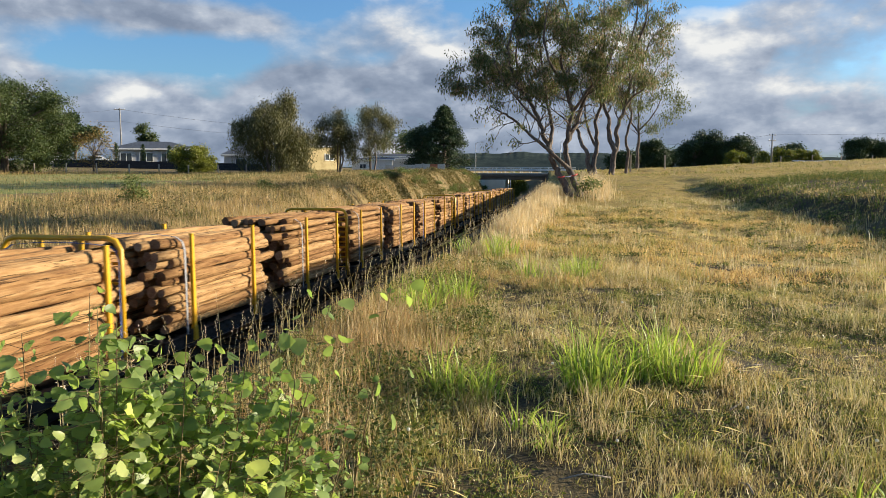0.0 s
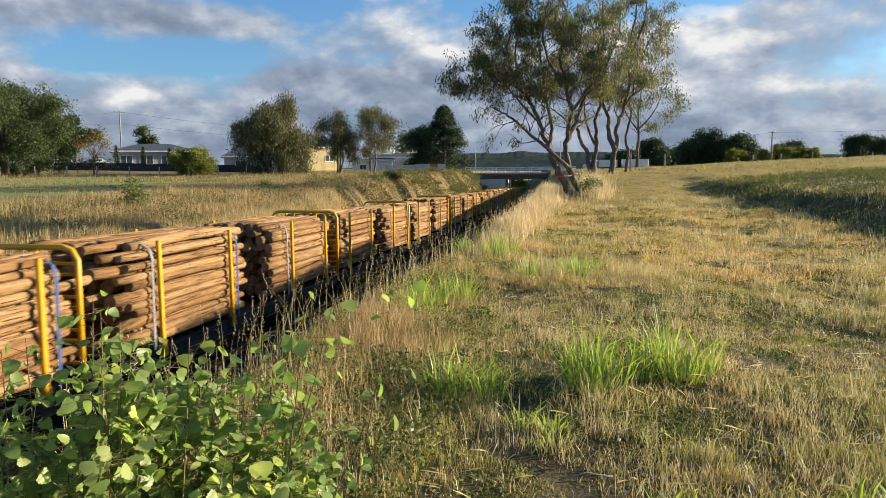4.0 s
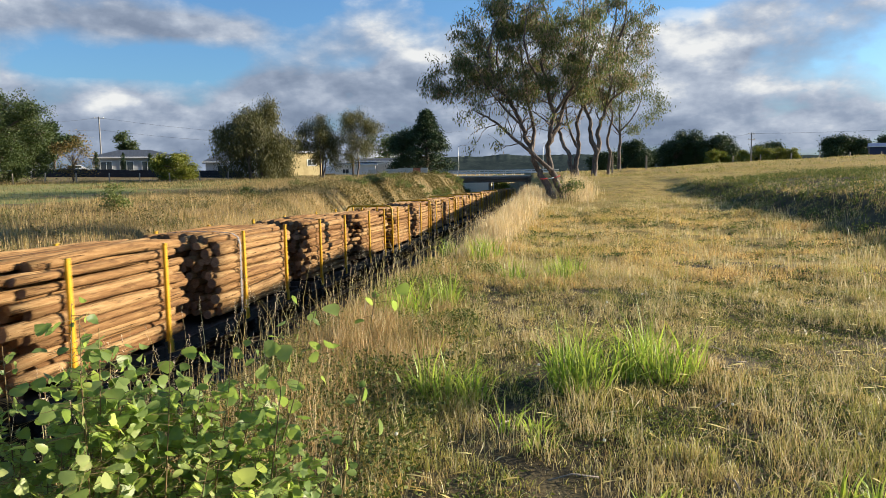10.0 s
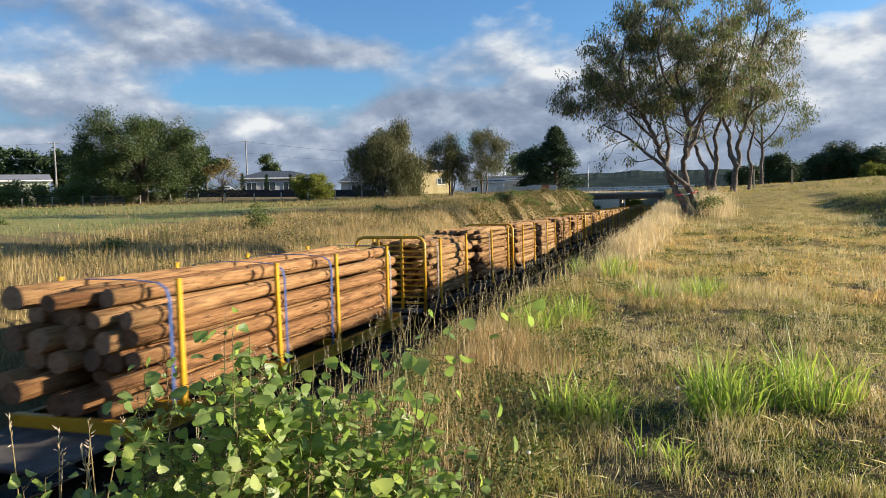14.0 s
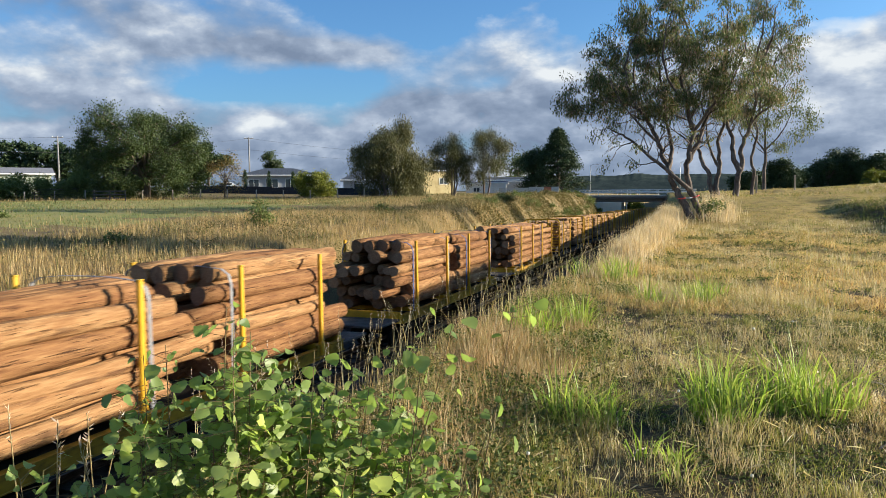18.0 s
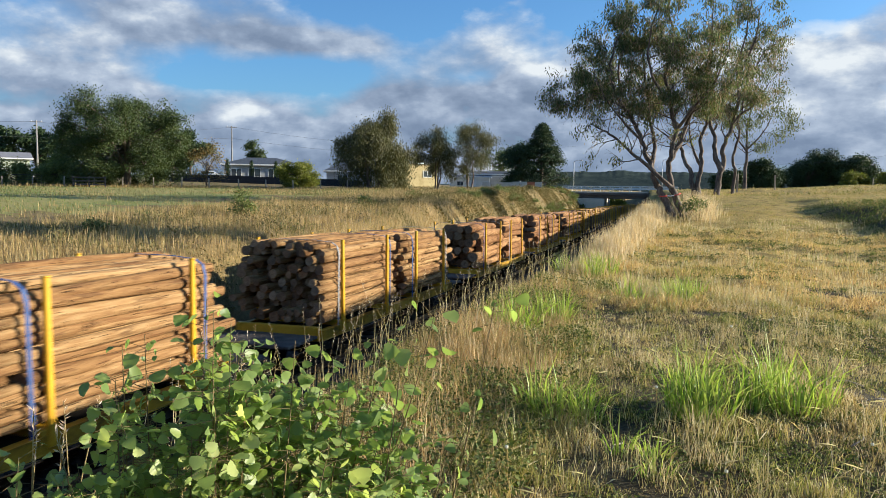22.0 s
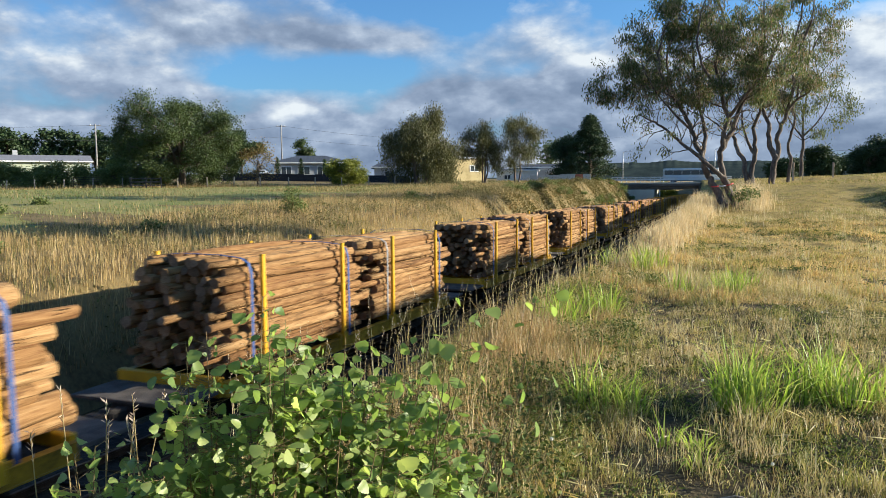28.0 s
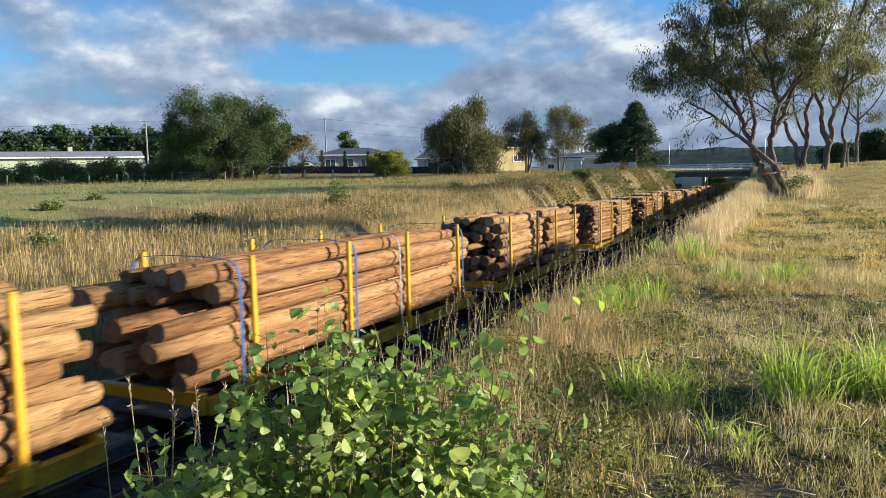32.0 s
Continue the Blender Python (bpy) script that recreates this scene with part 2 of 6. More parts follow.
M_PALEG = grass_material("bleached_grass", [(0.64, 0.49, 0.24), (0.78, 0.63, 0.36), (0.48, 0.34, 0.15), (0.84, 0.72, 0.46)], [(0.40, 0.34, 0.12), (0.26, 0.24, 0.07)], 0.9, 0.6, 0.8)
M_RUST = grass_material("rusty_straw", [(0.68, 0.43, 0.18), (0.80, 0.56, 0.28), (0.46, 0.25, 0.09), (0.86, 0.68, 0.40)], [(0.36, 0.30, 0.08), (0.22, 0.22, 0.05)], 1.2, 0.56, 0.74)
M_STALK = grass_material("field_stalks", [(0.74, 0.60, 0.30), (0.50, 0.36, 0.14), (0.84, 0.73, 0.46)], [(0.40, 0.38, 0.10), (0.28, 0.30, 0.06)], 1.3, 0.5, 0.7, gloss=0.2)
M_MEADOW = grass_material("meadow_grass", [(0.30, 0.26, 0.09), (0.36, 0.31, 0.12), (0.24, 0.22, 0.07)], [(0.15, 0.22, 0.04), (0.11, 0.17, 0.03), (0.21, 0.27, 0.06)], 0.05, 0.42, 0.6)
M_DRY = grass_material("dry_tall_grass", [(0.48, 0.33, 0.13), (0.58, 0.42, 0.19), (0.36, 0.23, 0.085), (0.64, 0.49, 0.25)], [(0.28, 0.24, 0.065), (0.15, 0.155, 0.035)], 0.6, 0.5, 0.72)
M_BANK = grass_material("bank_grass", [(0.45, 0.32, 0.135), (0.56, 0.41, 0.19), (0.28, 0.185, 0.075)], [(0.16, 0.17, 0.05), (0.09, 0.10, 0.03), (0.22, 0.18, 0.07)], 0.3, 0.38, 0.56)
M_MOUND = grass_material("mound_weeds", [(0.36, 0.27, 0.10), (0.20, 0.16, 0.055)], [(0.13, 0.17, 0.036), (0.06, 0.08, 0.02), (0.22, 0.245, 0.06)], 0.4, 0.34, 0.5, gloss=0.1)
M_TUFT = grass_material("sedge_blades", [(0.24, 0.38, 0.03), (0.50, 0.60, 0.08), (0.12, 0.21, 0.018)], [(0.09, 0.17, 0.015), (0.56, 0.60, 0.13), (0.20, 0.34, 0.025)], 2.0, 0.45, 0.55, 0.5, 0.4)
M_WEED = surface("ground_weed", [(0.05, 0.07, 0.018), (0.12, 0.15, 0.035), (0.23, 0.25, 0.065)], 2.0, 0.75, island=0.6, translucent=0.25)
M_BRAMBLE = surface("bank_weed", [(0.08, 0.085, 0.03), (0.16, 0.14, 0.05), (0.26, 0.19, 0.075), (0.13, 0.16, 0.045)], 0.6, 0.7, island=0.6, translucent=0.2)
M_SOIL = surface("field_soil", [(0.02, 0.015, 0.007), (0.05, 0.038, 0.016), (0.12, 0.088, 0.036), (0.06, 0.052, 0.018)], 1.1, 0.95, 1.0, fine=30)
M_THATCH = surface("dry_thatch", [(0.05, 0.04, 0.017), (0.135, 0.098, 0.04), (0.21, 0.15, 0.06), (0.095, 0.082, 0.032)], 0.5, 0.95, 0.8, fine=16)
M_PASTURE = surface("pasture_sward", [(0.095, 0.125, 0.03), (0.17, 0.20, 0.048), (0.28, 0.24, 0.08), (0.14, 0.17, 0.036)], 0.12, 0.95, 0.8, fine=24)
M_FIELD = surface("field_sward", [(0.06, 0.048, 0.019), (0.25, 0.185, 0.062), (0.42, 0.31, 0.105), (0.15, 0.13, 0.042)], 1.6, 0.95, 1.0, fine=14, spec=0.1)
M_BALLAST = surface("ballast_stone", [(0.02, 0.018, 0.016), (0.05, 0.045, 0.04), (0.1, 0.09, 0.08)], 9, 0.95, 1.0, fine=3)
M_LOG = log_material("log_side", [(0.15, 0.07, 0.026), (0.26, 0.145, 0.058), (0.39, 0.25, 0.115)], (0.08, 0.036, 0.016))
M_LOGRED = log_material("log_side_red", [(0.15, 0.064, 0.025), (0.26, 0.132, 0.053), (0.40, 0.235, 0.105)], (0.08, 0.034, 0.018))
M_CUT = surface("log_cut_end", [(0.09, 0.055, 0.032), (0.21, 0.125, 0.07), (0.38, 0.25, 0.14)], 8, 0.9, 0.3, objrand=0.4, fine=4)
M_YEL = surface("yellow_paint", [(0.30, 0.15, 0.008), (0.54, 0.29, 0.01), (0.62, 0.35, 0.012), (0.66, 0.39, 0.025)], 2.5, 0.42, 0.1, objrand=0.15, spec=0.5, fine=12)
# grubby yellow for the side sills, darkened further to stand in for shade
M_YELSHADE = surface("shaded_dirty_yellow_paint", [(0.07, 0.045, 0.012), (0.26, 0.145, 0.012), (0.42, 0.235, 0.014), (0.52, 0.30, 0.018)], 2.2, 0.6, 0.2, spec=0.3, fine=7)
M_DARK = surface("dirty_steel", [(0.012, 0.011, 0.01), (0.035, 0.03, 0.026), (0.07, 0.055, 0.042)], 4, 0.75, 0.3, metal=0.3)
M_DECK = surface("worn_deck", [(0.04, 0.034, 0.03), (0.10, 0.085, 0.072), (0.17, 0.145, 0.12)], 3, 0.85, 0.4)
M_RAIL = surface("rail_steel", [(0.10, 0.06, 0.04), (0.2, 0.13, 0.09)], 5, 0.5, 0.1, metal=0.6)
M_BLUE = surface("blue_strap", [(0.03, 0.06, 0.17), (0.05, 0.10, 0.27)], 8, 0.6)
M_GREY = surface("grey_strap", [(0.16, 0.16, 0.17), (0.32, 0.32, 0.33)], 8, 0.6)
M_BARK = surface("gum_bark", [(0.035, 0.027, 0.022), (0.09, 0.07, 0.057), (0.17, 0.135, 0.11), (0.32, 0.27, 0.225)], 2.2, 0.9, 0.7, stretch=(2, 2, 0.5), fine=6)
M_BARKD = surface("dark_bark", [(0.05, 0.04, 0.03), (0.12, 0.09, 0.07), (0.2, 0.16, 0.12)], 3, 0.9, 0.6, stretch=(2, 2, 0.5))
M_GUMLEAF = surface("gum_leaf", [(0.045, 0.07, 0.03), (0.095, 0.125, 0.05), (0.165, 0.19, 0.08), (0.24, 0.19, 0.11)], 0.7, 0.55, island=0.6, translucent=0.4, spec=0.2)
M_GUMDRY = surface("gum_leaf_dry", [(0.22, 0.15, 0.10), (0.36, 0.27, 0.18), (0.26, 0.22, 0.12)], 0.7, 0.6, island=0.6, translucent=0.25)
M_LEAF = surface("broad_leaf", [(0.036, 0.06, 0.02), (0.07, 0.10, 0.032), (0.12, 0.145, 0.05)], 0.4, 0.5, island=0.6, translucent=0.35)
M_WILLOW = surface("willow_leaf", [(0.055, 0.065, 0.024), (0.10, 0.10, 0.036), (0.16, 0.14, 0.058)], 0.4, 0.5, island=0.6, translucent=0.3)
M_CONIF = surface("conifer_needle", [(0.016, 0.034, 0.014), (0.04, 0.07, 0.025), (0.07, 0.105, 0.038)], 0.5, 0.6, island=0.6, translucent=0.1)
M_HEDGE = surface("hedge_leaf", [(0.085, 0.115, 0.038), (0.165, 0.205, 0.065), (0.26, 0.28, 0.10)], 0.5, 0.6, island=0.6, translucent=0.38)
M_SHRUB = surface("shrub_leaf", [(0.08, 0.11, 0.015), (0.17, 0.19, 0.025), (0.28, 0.28, 0.045)], 0.6, 0.5, island=0.6, translucent=0.3)
M_AUTUMN = surface("autumn_leaf", [(0.16, 0.10, 0.035), (0.24, 0.165, 0.055), (0.14, 0.145, 0.05)], 0.6, 0.6, island=0.6, translucent=0.3)
M_POP = surface("poplar_leaf", [(0.20, 0.30, 0.085), (0.38, 0.485, 0.145), (0.57, 0.64, 0.23), (0.77, 0.76, 0.40)], 2.5, 0.42, 0.15, island=0.6, objrand=0.5, translucent=0.6, spec=0.5)
M_STEM = surface("poplar_stem", [(0.12, 0.08, 0.04), (0.20, 0.14, 0.06), (0.16, 0.17, 0.06)], 6, 0.7)
M_STRAW = surface("straw_stem", [(0.34, 0.25, 0.11), (0.58, 0.47, 0.26), (0.80, 0.72, 0.52)], 3, 0.7, island=0.6, translucent=0.5)
M_SEED = surface("seed_head", [(0.42, 0.30, 0.22), (0.62, 0.48, 0.36), (0.80, 0.70, 0.56)], 3, 0.8, island=0.6, translucent=0.3)
M_CONC = surface("concrete", [(0.22, 0.21, 0.19), (0.34, 0.32, 0.29), (0.44, 0.42, 0.38)], 0.8, 0.9, 0.25)
M_CONCL = surface("pale_concrete", [(0.52, 0.48, 0.40), (0.62, 0.58, 0.49), (0.68, 0.64, 0.56)], 0.6, 0.9, 0.2)
M_ASPH = surface("asphalt", [(0.035, 0.035, 0.037), (0.06, 0.06, 0.06)], 2, 0.9, 0.2)
M_WHITE = surface("white_paint", [(0.62, 0.62, 0.60), (0.76, 0.76, 0.74), (0.82, 0.82, 0.80)], 1.2, 0.55)
M_GALV = surface("galvanised_steel", [(0.4, 0.41, 0.42), (0.56, 0.57, 0.58)], 2, 0.45, metal=0.5)
M_ROOF = surface("grey_blue_roof", [(0.05, 0.06, 0.078), (0.075, 0.088, 0.11), (0.10, 0.115, 0.14)], 1, 0.85, stretch=(5, 0.6, 1), spec=0.1)
M_ROOFG = surface("pale_grey_roof", [(0.19, 0.19, 0.21), (0.27, 0.27, 0.29)], 1, 0.85, stretch=(5, 0.6, 1), spec=0.1)
M_POLE = surface("grey_pole_timber", [(0.16, 0.15, 0.14), (0.25, 0.24, 0.23), (0.33, 0.32, 0.31)], 4, 0.9, 0.3, stretch=(3, 3, 0.4))
M_WALLG = surface("pale_green_wall", [(0.42, 0.46, 0.33), (0.52, 0.55, 0.40)], 0.8, 0.85)
M_WALLW = surface("white_weatherboard", [(0.36, 0.37, 0.38), (0.46, 0.47, 0.48)], 1, 0.8)
M_WALLY = surface("cream_brick", [(0.30, 0.24, 0.12), (0.42, 0.34, 0.17), (0.48, 0.40, 0.22)], 1.2, 0.9, 0.2)
M_GLASS = surface("window_glass", [(0.03, 0.035, 0.045), (0.05, 0.06, 0.075)], 1, 0.08, spec=0.8)
M_DARKF = surface("dark_fence", [(0.02, 0.022, 0.028), (0.04, 0.043, 0.05)], 2, 0.8)
M_TIMBER = surface("weathered_timber", [(0.2, 0.165, 0.125), (0.34, 0.29, 0.23), (0.45, 0.4, 0.33)], 4, 0.9, 0.4, stretch=(3, 3, 0.4))
M_SLEEPER = surface("oiled_sleeper_timber", [(0.025, 0.02, 0.016), (0.055, 0.045, 0.036), (0.085, 0.07, 0.056)], 4, 0.9, 0.4, stretch=(0.4, 3, 3))
M_NAVY = surface("dark_blue_steel", [(0.015, 0.025, 0.06), (0.03, 0.045, 0.10)], 1, 0.5)
M_BLUESH = surface("blue_sheet_wall", [(0.05, 0.09, 0.19), (0.08, 0.13, 0.25)], 1, 0.6)
# forest green with the blue-grey of distance haze mixed into the colour
M_HILL = surface("hazy_forest_hill", [(0.025, 0.036, 0.034), (0.042, 0.056, 0.052), (0.07, 0.085, 0.074)], 0.05, 1.0, fine=8, spec=0.0)
M_REDT = surface("red_tape", [(0.6, 0.05, 0.04), (0.7, 0.09, 0.07)], 4, 0.5)
M_WIRE = surface("wire", [(0.04, 0.04, 0.045), (0.07, 0.07, 0.075)], 3, 0.6)
M_TYRE = surface("tyre_rubber", [(0.012, 0.012, 0.012), (0.03, 0.03, 0.03)], 5, 0.85)
M_FLUFF = surface("dandelion_fluff", [(0.62, 0.6, 0.53), (0.78, 0.76, 0.7)], 20, 0.9, translucent=0.3)
M_BRICKR = surface("red_panel", [(0.38, 0.12, 0.07), (0.5, 0.19, 0.11)], 2, 0.8)
# raised cream tone stands in for light on the abutment under the deck
M_CREAMLIT = surface("sunlit_cream_concrete", [(0.66, 0.58, 0.44), (0.76, 0.69, 0.54), (0.82, 0.76, 0.62)], 0.6, 0.9, 0.2)
M_GIRDER = surface("weathered_girder", [(0.10, 0.085, 0.07), (0.19, 0.16, 0.135), (0.29, 0.25, 0.215)], 0.9, 0.9, 0.3, stretch=(0.5, 1, 3))
M_PALE = surface("pale_cladding", [(0.5, 0.48, 0.42), (0.64, 0.62, 0.56)], 1, 0.8)


# ---- building helpers ----
def part(name, bm, material, parent=None, label=""):
    me = bpy.data.meshes.new(name)
    bm.to_mesh(me)
    bm.free()
    for m in (material if isinstance(material, (list, tuple)) else [material]):
        me.materials.append(m)
    ob = new(name, me)
    if parent is not None:
        ob.parent = parent
    if label:
        tagged(ob, label)
    return ob


def same(name, src, parent, m, label=""):
    """Another object on the mesh of src."""
    ob = new(name, src.data)
    ob.parent = parent
    ob.matrix_basis = m
    if label:
        tagged(ob, label)
    return ob


def empty(name, m, label="", category="", group="", kind=""):
    ob = new(name)
    ob.empty_display_size = 0.3
    ob.matrix_basis = m
    return tagged(ob, label, category, group, kind)


def add_box(bm, c, s, bevel=0.0, rot=None, taper=1.0, mat=0):
    r = bmesh.ops.create_cube(bm, size=1.0)
    vs = r["verts"]
    for v in vs:
        k = taper if v.co.z > 0 else 1.0
        v.co = Vector((v.co.x * s[0] * k, v.co.y * s[1] * k, v.co.z * s[2]))
    fs = {f for v in vs for f in v.link_faces}
    if bevel:
        es = {e for v in vs for e in v.link_edges}
        rr = bmesh.ops.bevel(bm, geom=list(es), offset=bevel, segments=1, affect="EDGES")
        vs = {v for f in rr["faces"] for v in f.verts} | {v for v in vs if v.is_valid}
        fs = {f for v in vs for f in v.link_faces}
    for v in vs:
        v.co = (rot @ v.co if rot is not None else v.co) + Vector(c)
    for f in fs:
        f.material_index = mat
    return bm


def box(c, s, bevel=0.0, rot=None, taper=1.0):
    return add_box(bmesh.new(), c, s, bevel, rot, taper)


def add_tube(bm, pts, radii, sides=8, cap=True, mat=0):
    """A tube along pts with a radius at each."""
    pts = [Vector(p) for p in pts]
    rings = []
    side = None
    for i, p in enumerate(pts):
        d = (pts[min(i + 1, len(pts) - 1)] - pts[max(i - 1, 0)]).normalized()
        if side is None:
            side = d.orthogonal().normalized()
        else:
            side = (side - d * side.dot(d)).normalized()
        up = d.cross(side)
        r = radii[i] if isinstance(radii, (list, tuple)) else radii
        rings.append([bm.verts.new(p + (side * math.cos(a) + up * math.sin(a)) * r) for a in (2 * math.pi * k / sides for k in range(sides))])
    for a, b in zip(rings, rings[1:]):
        for k in range(sides):
            f = bm.faces.new((a[k], a[(k + 1) % sides], b[(k + 1) % sides], b[k]))
            f.smooth = True
            f.material_index = mat
    if cap:
        bm.faces.new(rings[0][::-1]).material_index = mat
        bm.faces.new(rings[-1]).material_index = mat
    return bm


def tube(pts, radii, sides=8, cap=True):
    return add_tube(bmesh.new(), pts, radii, sides, cap)


def mesh_tris(name, verts, tris, material, parent=None, label="", category="", kind=""):
    """One object from arrays of vertices and triangles."""
    me = bpy.data.meshes.new(name)
    verts, tris = np.asarray(verts, dtype=np.float32), np.asarray(tris, dtype=np.int32)
    me.vertices.add(len(verts))
    me.vertices.foreach_set("co", verts.ravel())
    me.loops.add(tris.size)
    me.loops.foreach_set("vertex_index", tris.ravel())
    me.polygons.add(len(tris))
    me.polygons.foreach_set("loop_start", np.arange(0, tris.size, 3, dtype=np.int32))
    me.update(calc_edges=True)
    for m in (material if isinstance(material, (list, tuple)) else [material]):
        me.materials.append(m)
    ob = new(name, me)
    if parent is not None:
        ob.parent = parent
    return tagged(ob, label, category, "", kind)


RNG = np.random.default_rng(7)


def blade_arrays(root, height, width, lean, az, curl=0.6):
    """Bent grass blades: five vertices and three triangles each."""
    n = len(root)
    d = np.stack([np.cos(az), np.sin(az), np.zeros(n)], 1)
    s = np.stack([-np.sin(az + curl), np.cos(az + curl), np.zeros(n)], 1) * (width / 2)[:, None]
    up = np.array([0, 0, 1.0])
    mid = root + up * (height * 0.55)[:, None] + d * (height * lean * 0.3)[:, None]
    tip = root + up * (height * (1 - 0.35 * lean ** 2))[:, None] + d * (height * lean)[:, None]
    v = np.stack([root - s, root + s, mid + s * 0.8, mid - s * 0.8, tip], 1).reshape(-1, 3)
    b = (np.arange(n) * 5)[:, None]
    t = np.concatenate([b + [0, 1, 2], b + [0, 2, 3], b + [3, 2, 4]], 1).reshape(-1, 3)
    return v, t


def blades(name, root, hmin, hmax, width, material, lean=(0.1, 0.7), label="", category="", parent=None, kind="stuff", per=1, tall=None):
    n = len(root)
    h = np.repeat(RNG.uniform(hmin, hmax, n // per + 1) * RNG.choice([0.6, 0.8, 1.0, 1.25], n // per + 1), per)[:n] * RNG.uniform(0.55, 1.15, n)
    if tall is not None:
        h = h * tall(root[:, 0], root[:, 1])
    v, t = blade_arrays(root, h, width * RNG.uniform(0.6, 1.3, n), RNG.uniform(*lean, n), RNG.uniform(0, 6.283, n))
    return mesh_tris(name, v, t, material, parent, label, category, kind)


def leaf_arrays(pos, length, width, droop=0.6, rng=RNG):
    """Folded lance-shaped leaves: four vertices, two triangles."""
    n = len(pos)
    a = rng.uniform(0, 6.283, n)
    e = rng.normal(-droop, 0.5, n)
    d = np.stack([np.cos(a) * np.cos(e), np.sin(a) * np.cos(e), np.sin(e)], 1)
    r = rng.normal(size=(n, 3))
    s = np.cross(d, r)
    s /= np.linalg.norm(s, axis=1)[:, None] + 1e-9
    L = (length * rng.uniform(0.6, 1.3, n))[:, None]
    W = (width * rng.uniform(0.7, 1.3, n))[:, None]
    v = np.stack([pos, pos + d * L * 0.45 + s * W * 0.5, pos + d * L, pos + d * L * 0.45 - s * W * 0.5], 1).reshape(-1, 3)
    b = (np.arange(n) * 4)[:, None]
    t = np.concatenate([b + [0, 1, 2], b + [0, 2, 3]], 1).reshape(-1, 3)
    return v, t


# ---- the lie of the land ----
GRADE = 0.012
TRACK_X = -9.3


def ss(a, b, x):
    u = np.clip((x - a) / (b - a), 0, 1)
    return u * u * (3 - 2 * u)


def rail_z(y):
    return -2.9 - GRADE * y


def right_edge(y):
    return np.interp(y, [-40, 0, 8, 20, 30, 60, 140, 400], [-2.6, -2.5, -2.25, -1.4, -0.9, -1.5, -3.0, -3.0])


def left_edge_z(y):
    return np.interp(y, [-60, 0, 12, 30, 60, 100, 140, 500], [-1.0, -0.9, -0.7, -0.05, 0.9, 1.75, 1.85, 1.9])


def bumps(x, y):
    return 0.05 * np.sin(x * 1.3 + y * 0.7) * np.sin(y * 0.9 - x * 0.5) + 0.025 * np.sin(x * 3.1 + 1) * np.sin(y * 2.7 + 2) + 0.08 * np.sin(x * 0.31 + 2) * np.sin(y * 0.23)


def land(x, y):
    """Height of the ground, for arrays."""
    x, y = np.asarray(x, dtype=float), np.asarray(y, dtype=float)
    rz = rail_z(y)
    zr = np.interp(y, [-50, 8, 16, 30, 50, 70, 140, 400], [0, 0, 0.14, 0.52, 1.2, 1.72, 1.85, 1.9])
    zr = zr + (0.56 * ss(6.2, 7.9, x + 0.35 * np.sin(y * 0.55)) + 0.33 * ss(7, 12, x)) * ss(11, 18, y) * (1 - 0.8 * ss(28, 50, y)) + 0.95 * ss(9, 34, x) * ss(28, 80, y)
    # past the gum the near bank's unseen lip drops, letting sun on the train
    zr = zr - 1.3 * ss(32, 44, y) * (1 - ss(128, 138, y)) * (1 - ss(0.3, 4.2, x - right_edge(y)))
    ze = left_edge_z(y)
    lx = -12.0 - (ze - rz) * 0.95
    u = np.maximum(lx - x, 0)
    zl = ze + (np.maximum(1.45, ze) - ze) * (1 - np.exp(-u / 38))
    zl = zl + 1.2 * ss(25, 60, u) * ss(60, 110, y) * (1 - ss(70, 130, u))
    re = right_edge(y)
    cr = np.sin(np.clip((re - x) / (re + 5.9), 0, 1) * np.pi / 2) ** 1.1
    cl = ss(0, 1, (x - lx) / (-12.0 - lx))
    z = np.where(x > -9.3, zr * (1 - cr) + rz * cr, zl * (1 - cl) + rz * cl)
    flat = ss(0.02, 0.35, np.abs(z - rz))
    return z + bumps(x, y) * flat - 0.25 * (1 - flat)


def patchy(x, y, size, seed=0):
    """Smooth random patches of the given size, 0 to 1."""
    u, v = np.asarray(x) / size, np.asarray(y) / size
    i, j = np.floor(u), np.floor(v)
    a, b = u - i, v - j
    a, b = a * a * (3 - 2 * a), b * b * (3 - 2 * b)

    def h(p, q):
        w = np.sin(p * 127.1 + q * 311.7 + seed * 74.7) * 43758.5453
        return w - np.floor(w)

    return (h(i, j) * (1 - a) + h(i + 1, j) * a) * (1 - b) + (h(i, j + 1) * (1 - a) + h(i + 1, j + 1) * a) * b


def on_land(n, x0, x1, y0, y1, keep=None):
    x, y = RNG.uniform(x0, x1, n), RNG.uniform(y0, y1, n)
    if keep is not None:
        k = keep(x, y)
        x, y = x[k], y[k]
    return np.stack([x, y, land(x, y) - 0.01], 1)


def clumped(P, per, radius):
    """Several blades round each of the spots."""
    Q = np.repeat(P, per, 0)
    d = RNG.normal(size=(len(Q), 2)) * radius
    x, y = Q[:, 0] + d[:, 0], Q[:, 1] + d[:, 1]
    return np.stack([x, y, land(x, y) - 0.01], 1)


def near_first(n, x0, x1, y0, y1, power=2.0):
    """Spots that get sparser with the distance."""
    y = y0 + (y1 - y0) * RNG.uniform(0, 1, n) ** power
    x = RNG.uniform(x0, x1, n)
    return np.stack([x, y, land(x, y) - 0.01], 1)


